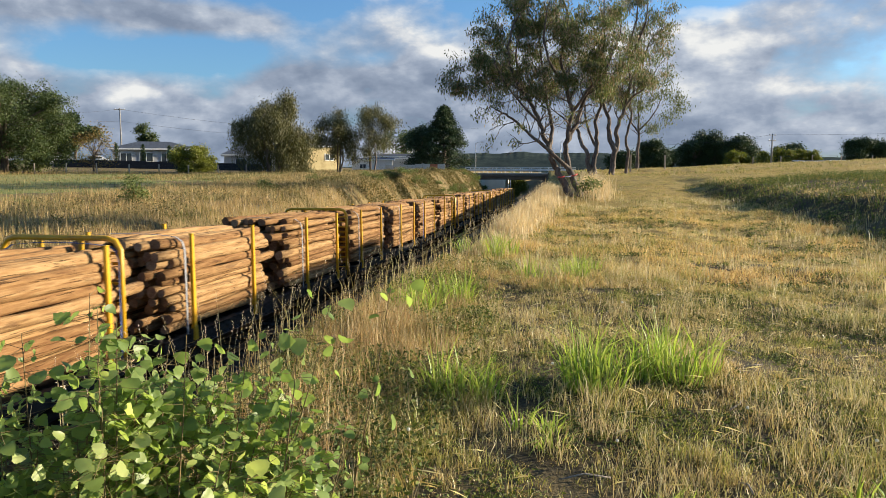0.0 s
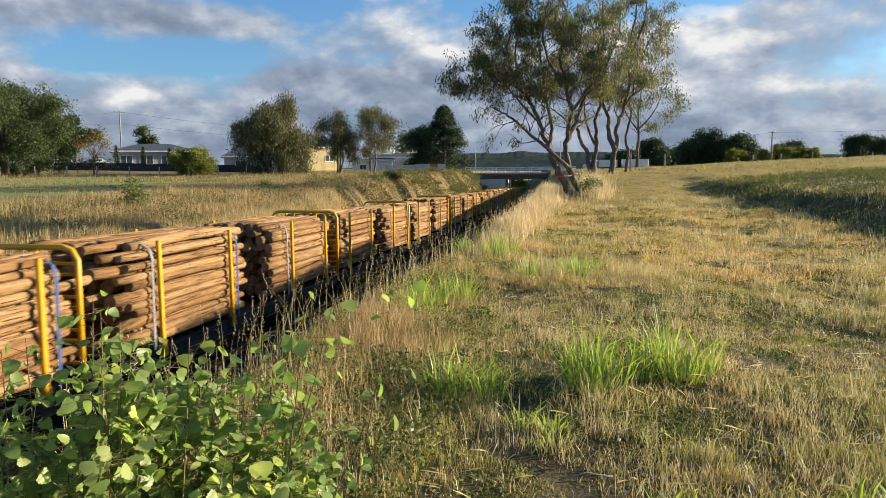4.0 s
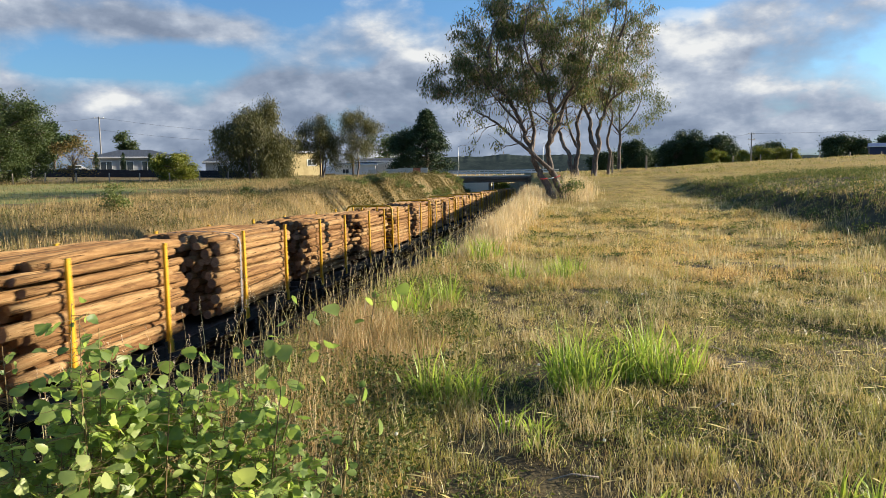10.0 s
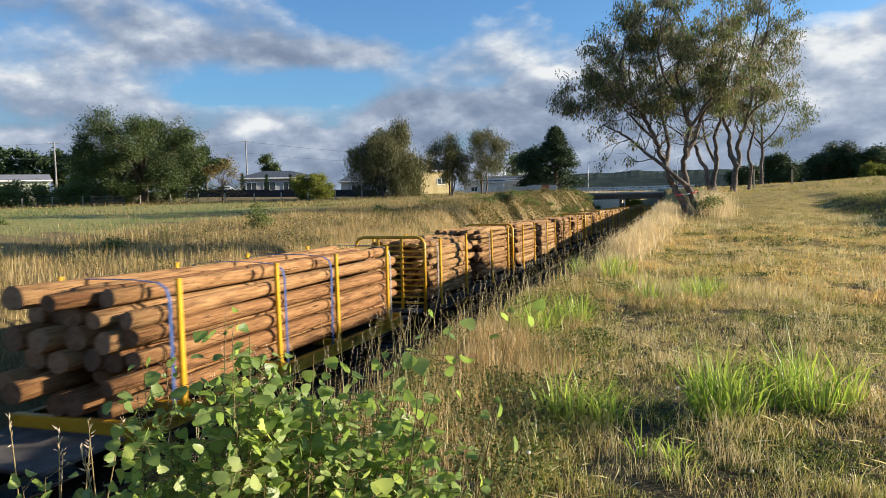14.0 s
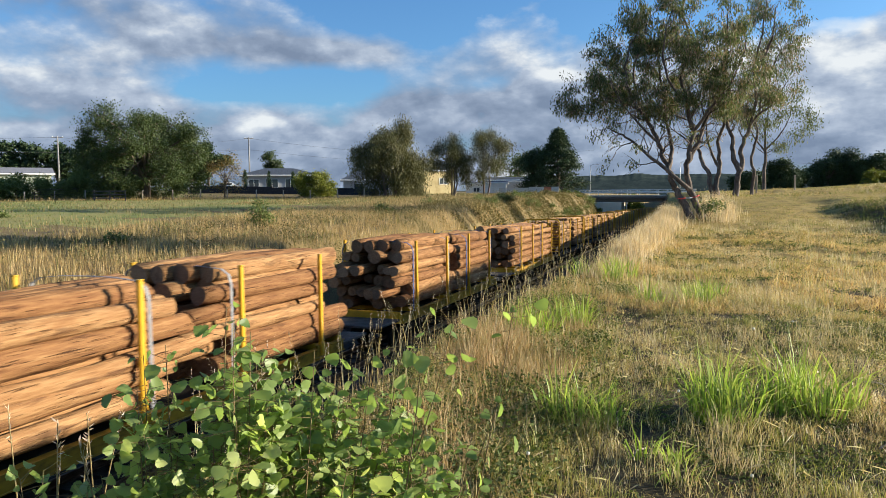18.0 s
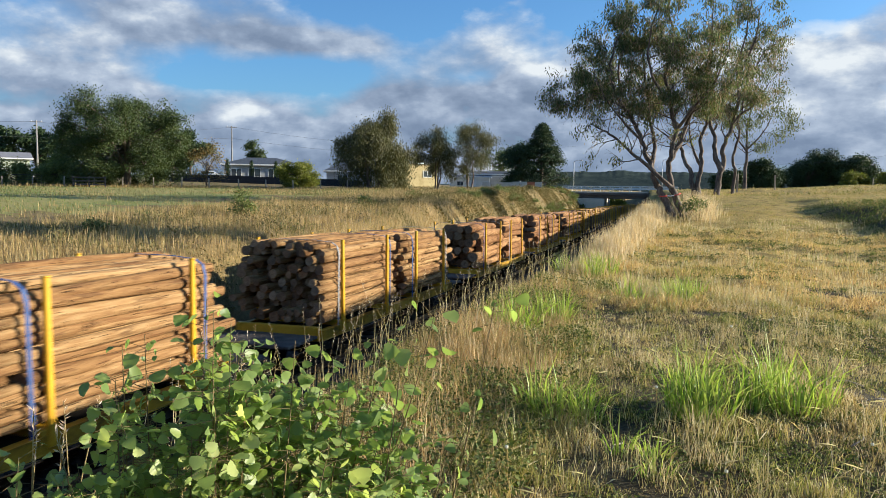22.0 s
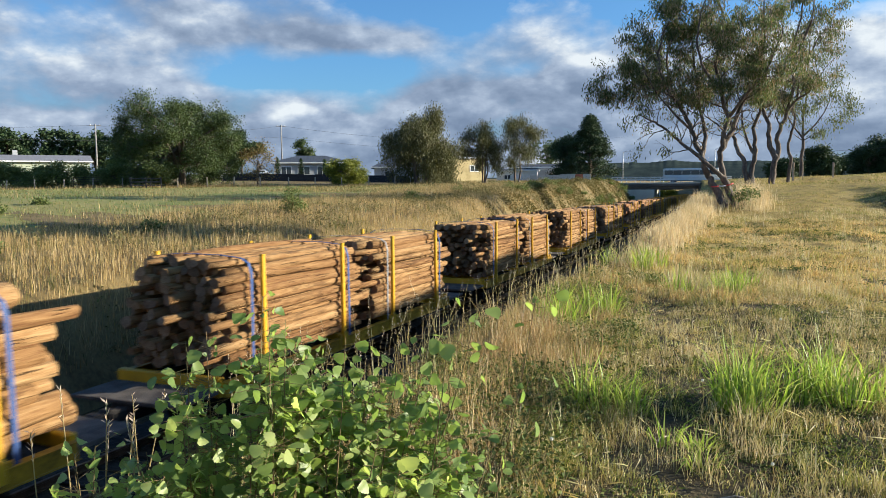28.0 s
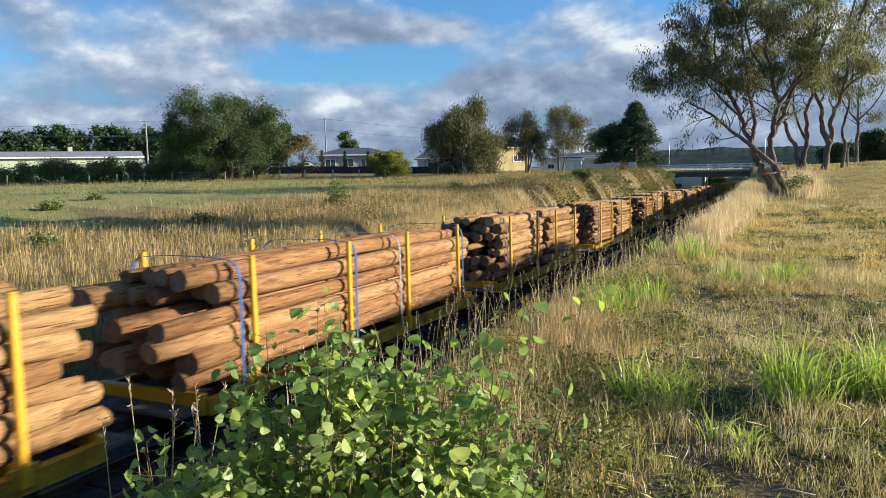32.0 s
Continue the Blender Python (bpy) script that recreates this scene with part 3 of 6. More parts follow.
def make_ground():
    xs = np.concatenate([-np.geomspace(900, 42, 22), np.arange(-40, -21, 1.0), np.arange(-21, 12, 0.3), np.arange(12, 40, 1.2), np.geomspace(42, 900, 22)])
    ys = np.concatenate([np.arange(-60, 0, 3.0), np.arange(0, 30, 0.35), np.arange(30, 90, 1.0), np.arange(90, 180, 2.5), np.geomspace(182, 1500, 24)])
    X, Y = np.meshgrid(xs, ys)
    Z = land(X, Y)
    Z = np.where(Y > 400, np.maximum(Z, 1.0), Z)
    v = np.stack([X, Y, Z], 2).reshape(-1, 3)
    nx, ny = len(xs), len(ys)
    i, j = np.meshgrid(np.arange(nx - 1), np.arange(ny - 1))
    a = (j * nx + i).ravel()
    t = np.concatenate([np.stack([a, a + 1, a + nx + 1], 1), np.stack([a, a + nx + 1, a + nx], 1)])
    ob = mesh_tris("ground", v, t, [M_SOIL, M_THATCH, M_PASTURE, M_FIELD], label="dry grassy field and railway cutting of brown soil", category="ground", kind="structure")
    ob.data.polygons.foreach_set("use_smooth", np.ones(len(t), dtype=bool))
    c = v[t].mean(1)
    wob = 1.5 * np.sin(c[:, 1] * 0.7) + 1.1 * np.sin(c[:, 1] * 1.9 + c[:, 0])
    # dark soil under the mound's weeds also paints in the shade of its slope
    mound_shade = (c[:, 0] > 6.4) & (c[:, 1] > 13.5) & (c[:, 1] < 36)
    kind = np.where(mound_shade, 0, np.where(c[:, 0] < -12.2, np.where((c[:, 0] < -27 + 2 * wob) & (c[:, 1] < 75), 2, 1), np.where((c[:, 1] > 11 + wob) & (c[:, 0] > right_edge(c[:, 1])), 3, 0)))
    ob.data.polygons.foreach_set("material_index", kind.astype(np.int32))


make_ground()


# ---- railway ----
def make_track():
    y0, y1 = -70.0, 420.0
    tilt = Matrix.Rotation(math.atan(-GRADE), 4, "X")
    bm = bmesh.new()
    prof = [(-2.6, -0.62), (-1.6, -0.2), (1.6, -0.2), (2.6, -0.62)]
    n = 120
    rows = []
    for i in range(n + 1):
        y = y0 + (y1 - y0) * i / n
        rows.append([bm.verts.new((TRACK_X + px, y, rail_z(y) + pz + random.uniform(-0.02, 0.02))) for px, pz in prof])
    for a, b in zip(rows, rows[1:]):
        for k in range(len(prof) - 1):
            bm.faces.new((a[k], a[k + 1], b[k + 1], b[k]))
    tagged(part("ballast", bm, M_BALLAST), "grey crushed stone ballast bed under the rails", "ballast", kind="structure")
    track = empty("railway_track", pose(0, 0, 0), "single narrow-gauge track with steel rails on sleepers", "railway track", kind="structure")
    for sx in (-0.55, 0.55):
        bm = bmesh.new()
        c = Vector((TRACK_X + sx, (y0 + y1) / 2, rail_z((y0 + y1) / 2)))
        r3 = tilt.to_3x3()
        add_box(bm, c + Vector((0, 0, -0.02)), (0.07, y1 - y0, 0.04), 0.01, r3)
        add_box(bm, c + Vector((0, 0, -0.08)), (0.02, y1 - y0, 0.08), 0, r3)
        add_box(bm, c + Vector((0, 0, -0.13)), (0.13, y1 - y0, 0.02), 0, r3)
        part("rail", bm, M_RAIL, track)
    first = None
    for i in range(140):
        y = -5 + i * 0.68
        m = pose(TRACK_X, y, rail_z(y) - 0.2, 0, 0, (i * 37 % 7 - 3) * 0.4)
        if first is None:
            first = part("sleeper", box((0, 0, 0), (2.1, 0.23, 0.13), 0.015), M_SLEEPER, track)
            first.matrix_basis = m
        else:
            same("sleeper", first, track, m)


make_track()


def log_mesh(name, r, length, seed, mat):
    """A slightly bent, knotty, tapering log along y with sawn ends."""
    rnd = random.Random(seed)
    bm = bmesh.new()
    sides, rings = 10, 7
    bx, bz, ph = rnd.uniform(-0.08, 0.08), rnd.uniform(-0.06, 0.06), rnd.uniform(0, 6)
    tap = rnd.uniform(0.82, 1.0)
    rr = []
    for i in range(rings):
        u = i / (rings - 1)
        k = r * (1 + (tap - 1) * u) * rnd.uniform(0.95, 1.05)
        cx, cz = bx * math.sin(math.pi * u), bz * math.sin(math.pi * u * 1.5 + ph) * 0.6
        ring = []
        for s in range(sides):
            a = 2 * math.pi * s / sides
            q = k * (1 + 0.06 * math.sin(3 * a + ph + u * 2) + rnd.uniform(-0.06, 0.06))
            ring.append(bm.verts.new((cx + q * math.cos(a), (u - 0.5) * length + (0.03 * math.cos(a + ph) if i in (0, rings - 1) else 0), cz + q * math.sin(a))))
        rr.append(ring)
    for a, b in zip(rr, rr[1:]):
        for s in range(sides):
            f = bm.faces.new((a[s], b[s], b[(s + 1) % sides], a[(s + 1) % sides]))
            f.smooth = True
    for ring, fl in ((rr[0], 1), (rr[-1], 1)):
        f = bm.faces.new(ring if ring is rr[0] else ring[::-1])
        f.material_index = 1
    bmesh.ops.recalc_face_normals(bm, faces=bm.faces)
    me = bpy.data.meshes.new(name)
    bm.to_mesh(me)
    bm.free()
    me.materials.append(mat)
    me.materials.append(M_CUT)
    return me


LOGS = {}
for key, r, ln, mat in (("small", 0.09, 5.0, M_LOG), ("mid", 0.107, 5.0, M_LOG), ("big", 0.15, 5.0, M_LOG), ("huge", 0.19, 5.1, M_LOGRED), ("long", 0.185, 10.9, M_LOGRED)):
    LOGS[key] = [(log_mesh("log", r * k, ln, 11 + i + hash_i, mat), r * k) for hash_i, k in ((0, 0.82), (10, 1.0), (20, 1.16)) for i in range(3)]

DECK = 1.24        # top of the bolsters over the rail
STAKE = 3.32       # stake tops over the rail


def log_stack(kind, seed, label, top=0.0, spread=0.16, group=""):
    """A pile of logs lying along y between the stakes; its origin is at rail level."""
    rnd = random.Random(seed)
    ob = empty("log_stack", pose(0, 0, 0), label, "log stack", "log stacks on the train")
    variants = LOGS[kind]
    r0 = variants[4][1]
    half = 1.15
    room = STAKE + top - 0.03 - DECK - 0.02 - 2 * r0
    rows = round(room / (1.74 * r0)) + 1
    for row in range(rows):
        z = DECK + 0.02 + r0 + room * row / (rows - 1)
        n = round(2 * half / (2.02 * r0))
        xs = np.linspace(-half + r0, half - r0, n)
        if row % 2:
            xs[1:-1] += r0 * 0.5
        crown = z + r0 > STAKE + top - 0.42
        if crown:
            xs = xs[np.abs(xs) < half - (0.22 if z + r0 > STAKE + top - 0.2 else 0.05)]
        for x in xs:
            me, r = rnd.choice(variants)
            y = rnd.gauss(0, spread)
            if rnd.random() < 0.2:
                y += rnd.choice((-1, 1)) * rnd.uniform(0.15, 0.6)
            side = abs(x) > half - 2 * r0
            lg = new("log", me)
            lg.parent = ob
            lg.matrix_basis = pose(x + ((r0 - r) * (1 if x > 0 else -1) if side else 0) + rnd.uniform(-0.015, 0.015), y, z + rnd.uniform(-0.03, 0.03), rnd.uniform(-0.4, 0.4), rnd.uniform(0, 360), rnd.choice((0, 180)) + rnd.uniform(-0.4, 0.4))
    return ob


def strap(mat, y, skew=0.0, top=0.0):
    """A webbing strap over the load, from deck to deck."""
    bm = bmesh.new()
    w, h, z0 = 1.2, STAKE + top + 0.0, DECK - 0.1
    pts = [(w + 0.02, z0), (w + 0.015, h - 0.32), (w - 0.04, h - 0.13), (w - 0.2, h - 0.03), (0.5, h + 0.015), (0, h + 0.02), (-0.5, h + 0.015), (-w + 0.2, h - 0.03), (-w + 0.04, h - 0.13), (-w - 0.015, h - 0.32), (-w - 0.02, z0)]
    rings = []
    for i, (x, z) in enumerate(pts):
        n = Vector((x, 0, (z - 1.9) * 0.4)).normalized() * 0.006
        yy = y + skew * (z - z0) / 2
        rings.append([bm.verts.new((x + sx * n.x, yy + sy, z + sx * n.z)) for sx, sy in ((-1, -0.036), (1, -0.036), (1, 0.036), (-1, 0.036))])
    for a, b in zip(rings, rings[1:]):
        for k in range(4):
            bm.faces.new((a[k], a[(k + 1) % 4], b[(k + 1) % 4], b[k]))
    return bm


def post_mesh(h):
    bm = box((0, 0, h / 2), (0.085, 0.115, h), 0.012, taper=0.86)
    add_box(bm, (0, 0, h + 0.012), (0.08, 0.105, 0.025), 0.006)
    add_box(bm, (0.0, 0, 0.16), (0.13, 0.17, 0.32), 0.015, taper=0.8)
    return bm


def bogie(parent, y):
    fr = bmesh.new()
    for sx in (-0.72, 0.72):
        add_box(fr, (sx, y, 0.50), (0.12, 2.1, 0.18), 0.03)
        add_box(fr, (sx, y, 0.66), (0.14, 0.7, 0.22), 0.03)
        for dy in (-0.85, 0.85):
            add_box(fr, (sx, y + dy, 0.44), (0.2, 0.3, 0.26), 0.04)
    add_box(fr, (0, y, 0.68), (1.6, 0.42, 0.2), 0.03)
    part("bogie_frame", fr, M_DARK, parent)
    for dy in (-0.85, 0.85):
        bm = tube([(-0.6, y + dy, 0.42), (0.6, y + dy, 0.42)], 0.07, 8)
        for sx in (-1, 1):
            add_tube(bm, [(sx * 0.48, y + dy, 0.42), (sx * 0.505, y + dy, 0.42), (sx * 0.51, y + dy, 0.42), (sx * 0.6, y + dy, 0.42)], [0.45, 0.45, 0.415, 0.41], 20)
        part("wheelset", bm, M_DARK, parent)


def make_wagon(new_type, posts, back, front, headboard, seed):
    """A log wagon; origin at rail level, at the first stake, the train's way is +y. posts: stakes' places along it."""
    rnd = random.Random(seed)
    lab = "log wagon with bright yellow frame, stakes and end beams" if new_type else "dark steel log wagon with yellow stakes" + (" and a yellow slatted headboard" if headboard else "")
    w = empty("log_wagon", pose(0, 0, 0), lab, "rail wagon", "log wagons")
    p0, p1 = posts[0], posts[-1]
    fm = M_YEL if new_type else M_DARK
    a, b = p0 - 1.2, p1 + 1.2
    # centre sill and side sills
    bm = box((0, (back + front) / 2, 0.86), (0.5, front - back, 0.3), 0.02)
    add_box(bm, (0, (a + b) / 2, 0.98), (1.9, b - a, 0.14), 0.02)
    part("underframe", bm, M_DARK, w)
    for sx in (-1, 1):
        bm = box((sx * 1.19, (a + b) / 2, 1.02), (0.1, b - a, 0.26), 0.015)
        add_box(bm, (sx * 1.19, (a + b) / 2, 1.145), (0.16, b - a, 0.02), 0.004)
        add_box(bm, (sx * 1.19, (a + b) / 2, 0.895), (0.16, b - a, 0.02), 0.004)
        for p in posts:
            add_box(bm, (sx * 1.235, p, 1.06), (0.05, 0.42, 0.36), 0.015)
        part("side_sill", bm, M_YELSHADE if new_type else fm, w)
    for y in (a, b):
        bm = box((0, y, 1.06), (2.3, 0.14, 0.36), 0.02)
        for sx in (-1.05, 1.05):
            add_box(bm, (sx, y - 0.075, 1.06), (0.07, 0.03, 0.3), 0.006)
        part("end_beam", bm, fm, w)
    # end platforms
    for y0, y1 in ((back, a - 0.08), (b + 0.08, front)):
        if y1 - y0 > 0.25:
            bm = box((0, (y0 + y1) / 2, 1.0), (2.3, y1 - y0, 0.07), 0.01)
            part("end_platform", bm, M_DECK, w)
    for y, s in ((back, -1), (front, 1)):
        bm = box((0, y + s * 0.12, 0.82), (0.24, 0.34, 0.22), 0.04)
        add_box(bm, (0, y + s * 0.3, 0.82), (0.3, 0.22, 0.3), 0.05)
        part("coupler", bm, M_DARK, w)
    # bolsters and stakes
    pm = None
    for p in posts:
        part("bolster", box((0, p, DECK - 0.07), (2.3, 0.2, 0.14), 0.02), fm, w)
        for sx in (-1, 1):
            m = pose(sx * 1.25, p, 0.98, 0, -sx * rnd.uniform(0.0, 0.9), 0 if sx > 0 else 180)
            if pm is None:
                pm = part("stake", post_mesh(STAKE - 0.98), M_YEL, w)
                pm.matrix_basis = m
            else:
                same("stake", pm, w, m)
    # straps beside the stakes
    for k, p in enumerate(posts):
        if rnd.random() < (0.85 if new_type else 0.55):
            blue = rnd.random() < (0.62 if new_type else 0.3)
            part("strap", strap(M_BLUE if blue else M_GREY, p + (0.34 if k % 2 else -0.28) * rnd.uniform(0.7, 1.2), rnd.uniform(-0.05, 0.05)), M_BLUE if blue else M_GREY, w, "blue webbing strap" if blue else "grey webbing strap")
    if headboard is not None:
        hb = part("headboard", tube([(-1.22, headboard, 0.95), (-1.22, headboard, 3.22), (-1.12, headboard, 3.38), (-0.95, headboard, 3.43), (0.95, headboard, 3.43), (1.12, headboard, 3.38), (1.22, headboard, 3.22), (1.22, headboard, 0.95)], 0.055, 8), M_YEL, w)
        for x in (-0.42, 0.42):
            part("upright", box((x, headboard, 2.2), (0.09, 0.06, 2.46), 0.01), M_YEL, hb)
        for k in range(11):
            part("slat", box((0, headboard + 0.045, 1.25 + k * 0.19), (2.36, 0.03, 0.055), 0.006), M_YEL, hb)
    bogie(w, p0 + 0.6)
    bogie(w, p1 - 0.6)
    return w


# wagons: place of the first stake in the train, stakes after it, headboard before it, load
NEW = [0.0, 3.15, 5.9, 9.1]
OLD = [0.0, 3.2, 7.3, 10.45]
TRAIN = [
    (-112.0, True, NEW, None, "big"), (-98.5, True, NEW, None, "long"), (-84.7, True, NEW, None, "big"), (-70.0, True, NEW, None, "small"), (-54.4, True, NEW, None, "small"),
    (-38.9, True, NEW, None, "small"), (-23.4, True, NEW, None, "mid"), (-7.5, True, NEW, None, "huge"), (8.1, True, NEW, None, "huge"), (23.8, True, NEW, None, "long"),
    (37.8, False, OLD, -1.6, "mid"), (51.8, False, OLD, -2.4, "mid"), (65.8, False, OLD, None, "small"), (79.6, False, OLD, -1.4, "small"), (93.5, False, OLD, -2.5, "mid"),
    (106.8, False, OLD, -1.5, "mid"), (120.3, False, OLD, -2.6, "mid"), (134.0, False, OLD, -2.0, "mid"), (147.6, False, OLD, None, "small"), (161.3, False, OLD, -1.5, "mid"),
    (175.0, False, OLD, None, "mid"), (188.6, False, OLD, -1.5, "small"), (202.2, False, OLD, None, "mid"), (215.8, False, OLD, None, "mid"),
]
STACK_LABEL = {"small": "stack of thin peeled tan logs lying on a wagon", "mid": "stack of orange-brown pine logs lying on a wagon", "big": "stack of thick orange logs lying on a wagon", "huge": "stack of very thick reddish logs lying on a wagon", "long": "stack of long thick reddish logs spanning a whole wagon"}
ROLLING = []


def make_train():
    wagons, stacks = {}, {}
    for i, (q, nt, posts, hb, load) in enumerate(TRAIN):
        nxt = TRAIN[i + 1][0] if i + 1 < len(TRAIN) else q + 13.6
        prv = TRAIN[i - 1][0] if i else q - 14
        prev_last = prv + (TRAIN[i - 1][2][-1] if i else 9.1)
        back = -(q - prev_last) / 2 + 0.45
        front = posts[-1] + (nxt - q - posts[-1]) / 2 - 0.45
        w = make_wagon(nt, posts, back, front, hb, i)
        ROLLING.append((w, q))
        for k in range(1 if load == "long" else 2):
            mid = (posts[0] + posts[-1]) / 2 if load == "long" else (posts[2 * k] + posts[2 * k + 1]) / 2 + (0.0 if nt else 0.05 - 0.4 * k)
            key = (load, (i + k) % 3)
            if key in stacks:
                st = copy_thing(stacks[key], pose(0, 0, 0))
            else:
                st = stacks[key] = log_stack(load, 40 + len(stacks), STACK_LABEL[load], (0.03, -0.05, 0.07)[(i + k) % 3], (0.42 if load == "long" else 0.22 if load in ("huge", "big") else 0.15) + 0.07 * ((i + k) % 3))
            ROLLING.append((st, q + mid))


make_train()


# ---- bridge and road ----
ROAD_Y, ROAD_Z = 141.5, 1.52


def make_bridge():
    br = empty("road_bridge", pose(0, ROAD_Y, 0), "grey concrete road bridge with white railing over the railway", "bridge")
    x0, x1 = -22.5, 2.0
    for k in range(3):
        y = -3.2 + 3.2 * k
        bm = box(((x0 + x1) / 2, y, 0.52), (x1 - x0, 0.6, 0.66), 0.04)
        part("girder", bm, M_GIRDER, br)
    part("deck", box(((x0 + x1) / 2, 0, 1.05), (x1 - x0, 8.2, 0.4), 0.04), M_GIRDER, br)
    part("kerb", box(((x0 + x1) / 2, -3.95, 1.36), (x1 - x0, 0.35, 0.24), 0.03), M_CONCL, br)
    part("kerb", box(((x0 + x1) / 2, 3.95, 1.36), (x1 - x0, 0.35, 0.24), 0.03), M_CONC, br)
    for sy in (-3.95, 3.95):
        rl = part("railing", box(((x0 + x1) / 2 + 2, sy, 2.42), (x1 - x0 - 4, 0.09, 0.14), 0.02), M_WHITE, br, "white painted steel railing")
        part("mid_rail", box(((x0 + x1) / 2 + 2, sy, 2.02), (x1 - x0 - 4, 0.05, 0.3), 0.01), M_WHITE, rl)
        for k in range(12):
            part("railing_post", box((x0 + 4 + k * 1.72, sy, 1.92), (0.1, 0.1, 0.95), 0.01), M_WHITE, rl)
    # left abutment, pier and right abutment
    part("abutment", box((-14.1, 0.1, -1.9), (6.4, 9.0, 4.2), 0.05), M_CREAMLIT, br, "concrete abutment in a pale cream sunlit tone")
    part("abutment", box((0.0, 0.5, -1.9), (5.2, 8.0, 4.2), 0.05), M_CONC, br)
    for y in (-3.0, 0, 3.0):
        part("pier", tube([(-17.6, y, -3.5), (-17.6, y, 0.2)], 0.16, 10), M_CONC, br)


make_bridge()


def make_road():
    bm = bmesh.new()
    for x0, x1 in ((-300, -21.5), (2.0, 300)):
        n = 30
        rows = []
        for i in range(n + 1):
            x = x0 + (x1 - x0) * i / n
            z = float(land(x, ROAD_Y))
            k = min(1.0, max(0.0, (abs(x + 10) - 12) / 60))
            zz = 1.26 * (1 - k) + (z + 0.15) * k
            rows.append([bm.verts.new((x, ROAD_Y + s, zz)) for s in (-3.8, 3.8)] + [bm.verts.new((x, ROAD_Y + s, min(zz, z) - 0.6)) for s in (-5.5, 5.5)])
        for a, b in zip(rows, rows[1:]):
            bm.faces.new((a[0], a[1], b[1], b[0]))
            bm.faces.new((a[2], a[0], b[0], b[2]))
            bm.faces.new((a[1], a[3], b[3], b[1]))
    tagged(part("road", bm, M_ASPH), "dark asphalt road on a low embankment", "road", kind="structure")


make_road()


def wheel(parent, x, y, r, w=0.24):
    t = part("wheel", tube([(x, y - w / 2, r), (x, y - w * 0.35, r), (x, y + w * 0.35, r), (x, y + w / 2, r)], [r * 0.9, r, r, r * 0.9], 16), M_TYRE, parent)
    part("rim", tube([(x, y - w / 2 - 0.01, r), (x, y + w / 2 + 0.01, r)], r * 0.55, 12), M_GALV, t)


def make_truck():
    """A white tipper lorry drawing a second short trailer; it drives along -x, its nose at the origin."""
    tr = empty("lorry", pose(0, 0, 0), "white tipper lorry drawing a white trailer", "lorry")
    part("tipper_body", box((4.6, 0, 1.75), (3.3, 2.4, 1.3), 0.06), M_WHITE, tr)
    part("trailer_body", box((9.6, 0, 1.8), (4.8, 2.4, 1.4), 0.06), M_WHITE, tr)
    bm = box((3.6, 0, 0.9), (6.4, 0.9, 0.22), 0.03)
    add_box(bm, (8.6, 0, 0.9), (7.0, 0.5, 0.2), 0.03)
    part("chassis", bm, M_DARK, tr)
    bm = box((1.85, 0, 1.6), (1.5, 2.3, 1.7), 0.12)
    add_box(bm, (0.6, 0, 1.2), (1.2, 1.8, 0.95), 0.1)
    cab = part("cab", bm, M_WHITE, tr)
    part("windscreen", box((1.09, 0, 2.05), (0.06, 1.9, 0.6), 0.02), M_GLASS, cab)
    for sy in (-1.16, 1.16):
        part("side_window", box((1.75, sy, 2.0), (0.8, 0.04, 0.5), 0.01), M_GLASS, cab)
        for x in (0.75, 4.2, 5.3, 7.9, 10.6, 11.6):
            wheel(tr, x, sy * 0.88, 0.48)
    part("grille", box((-0.02, 0, 1.2), (0.06, 1.3, 0.7), 0.01), M_GALV, cab)
    return tr


def make_bus():
    b = empty("bus", pose(0, 0, 0), "long white coach with a dark window band", "bus")
    part("body", box((0, 0, 1.6), (9.4, 2.45, 2.2), 0.14), M_WHITE, b)
    part("skirt", box((0, 0, 0.62), (9.3, 2.4, 0.4), 0.04), M_GALV, b)
    for sy in (-1.235, 1.235):
        for k in range(6):
            part("window", box((-3.75 + k * 1.5, sy, 1.95), (1.46, 0.03, 0.8), 0.01), M_GLASS, b)
        for x in (-3.0, 3.1):
            wheel(b, x, sy * 0.88, 0.5)
    return b


TRUCK, BUS = make_truck(), make_bus()


# ---- trees ----
def grow(rnd, start, direction, length, radius, levels, out, tips, bend=0.35, split=(2, 3), shrink=0.72, lift=0.15):
    """Branches as tapering bent tubes; collects limb polylines in out and twig ends in tips."""
    pts, p, d = [Vector(start)], Vector(start), Vector(direction).normalized()
    n = 5
    for i in range(n):
        d = (d + Vector((rnd.gauss(0, bend), rnd.gauss(0, bend), rnd.gauss(lift, bend * 0.6))) * 0.35).normalized()
        p = p + d * (length / n)
        pts.append(p.copy())
    r1 = radius * 0.62
    out.append((pts, [radius + (r1 - radius) * i / n for i in range(n + 1)], levels))
    if levels == 0:
        tips.extend(pts[2:])
        return
    if levels == 1:
        tips.extend(pts[3:])
    for k in range(rnd.randint(*split)):
        a = rnd.uniform(0, 6.283)
        q = d.orthogonal().normalized()
        q = (Matrix.Rotation(a, 3, d) @ q)
        nd = (d + q * rnd.uniform(0.45, 0.95)).normalized()
        at = pts[-1] if k < 2 else pts[rnd.randint(2, 4)]
        grow(rnd, at, nd, length * shrink * rnd.uniform(0.75, 1.2), r1 * 0.78, levels - 1, out, tips, bend, split, shrink, lift)


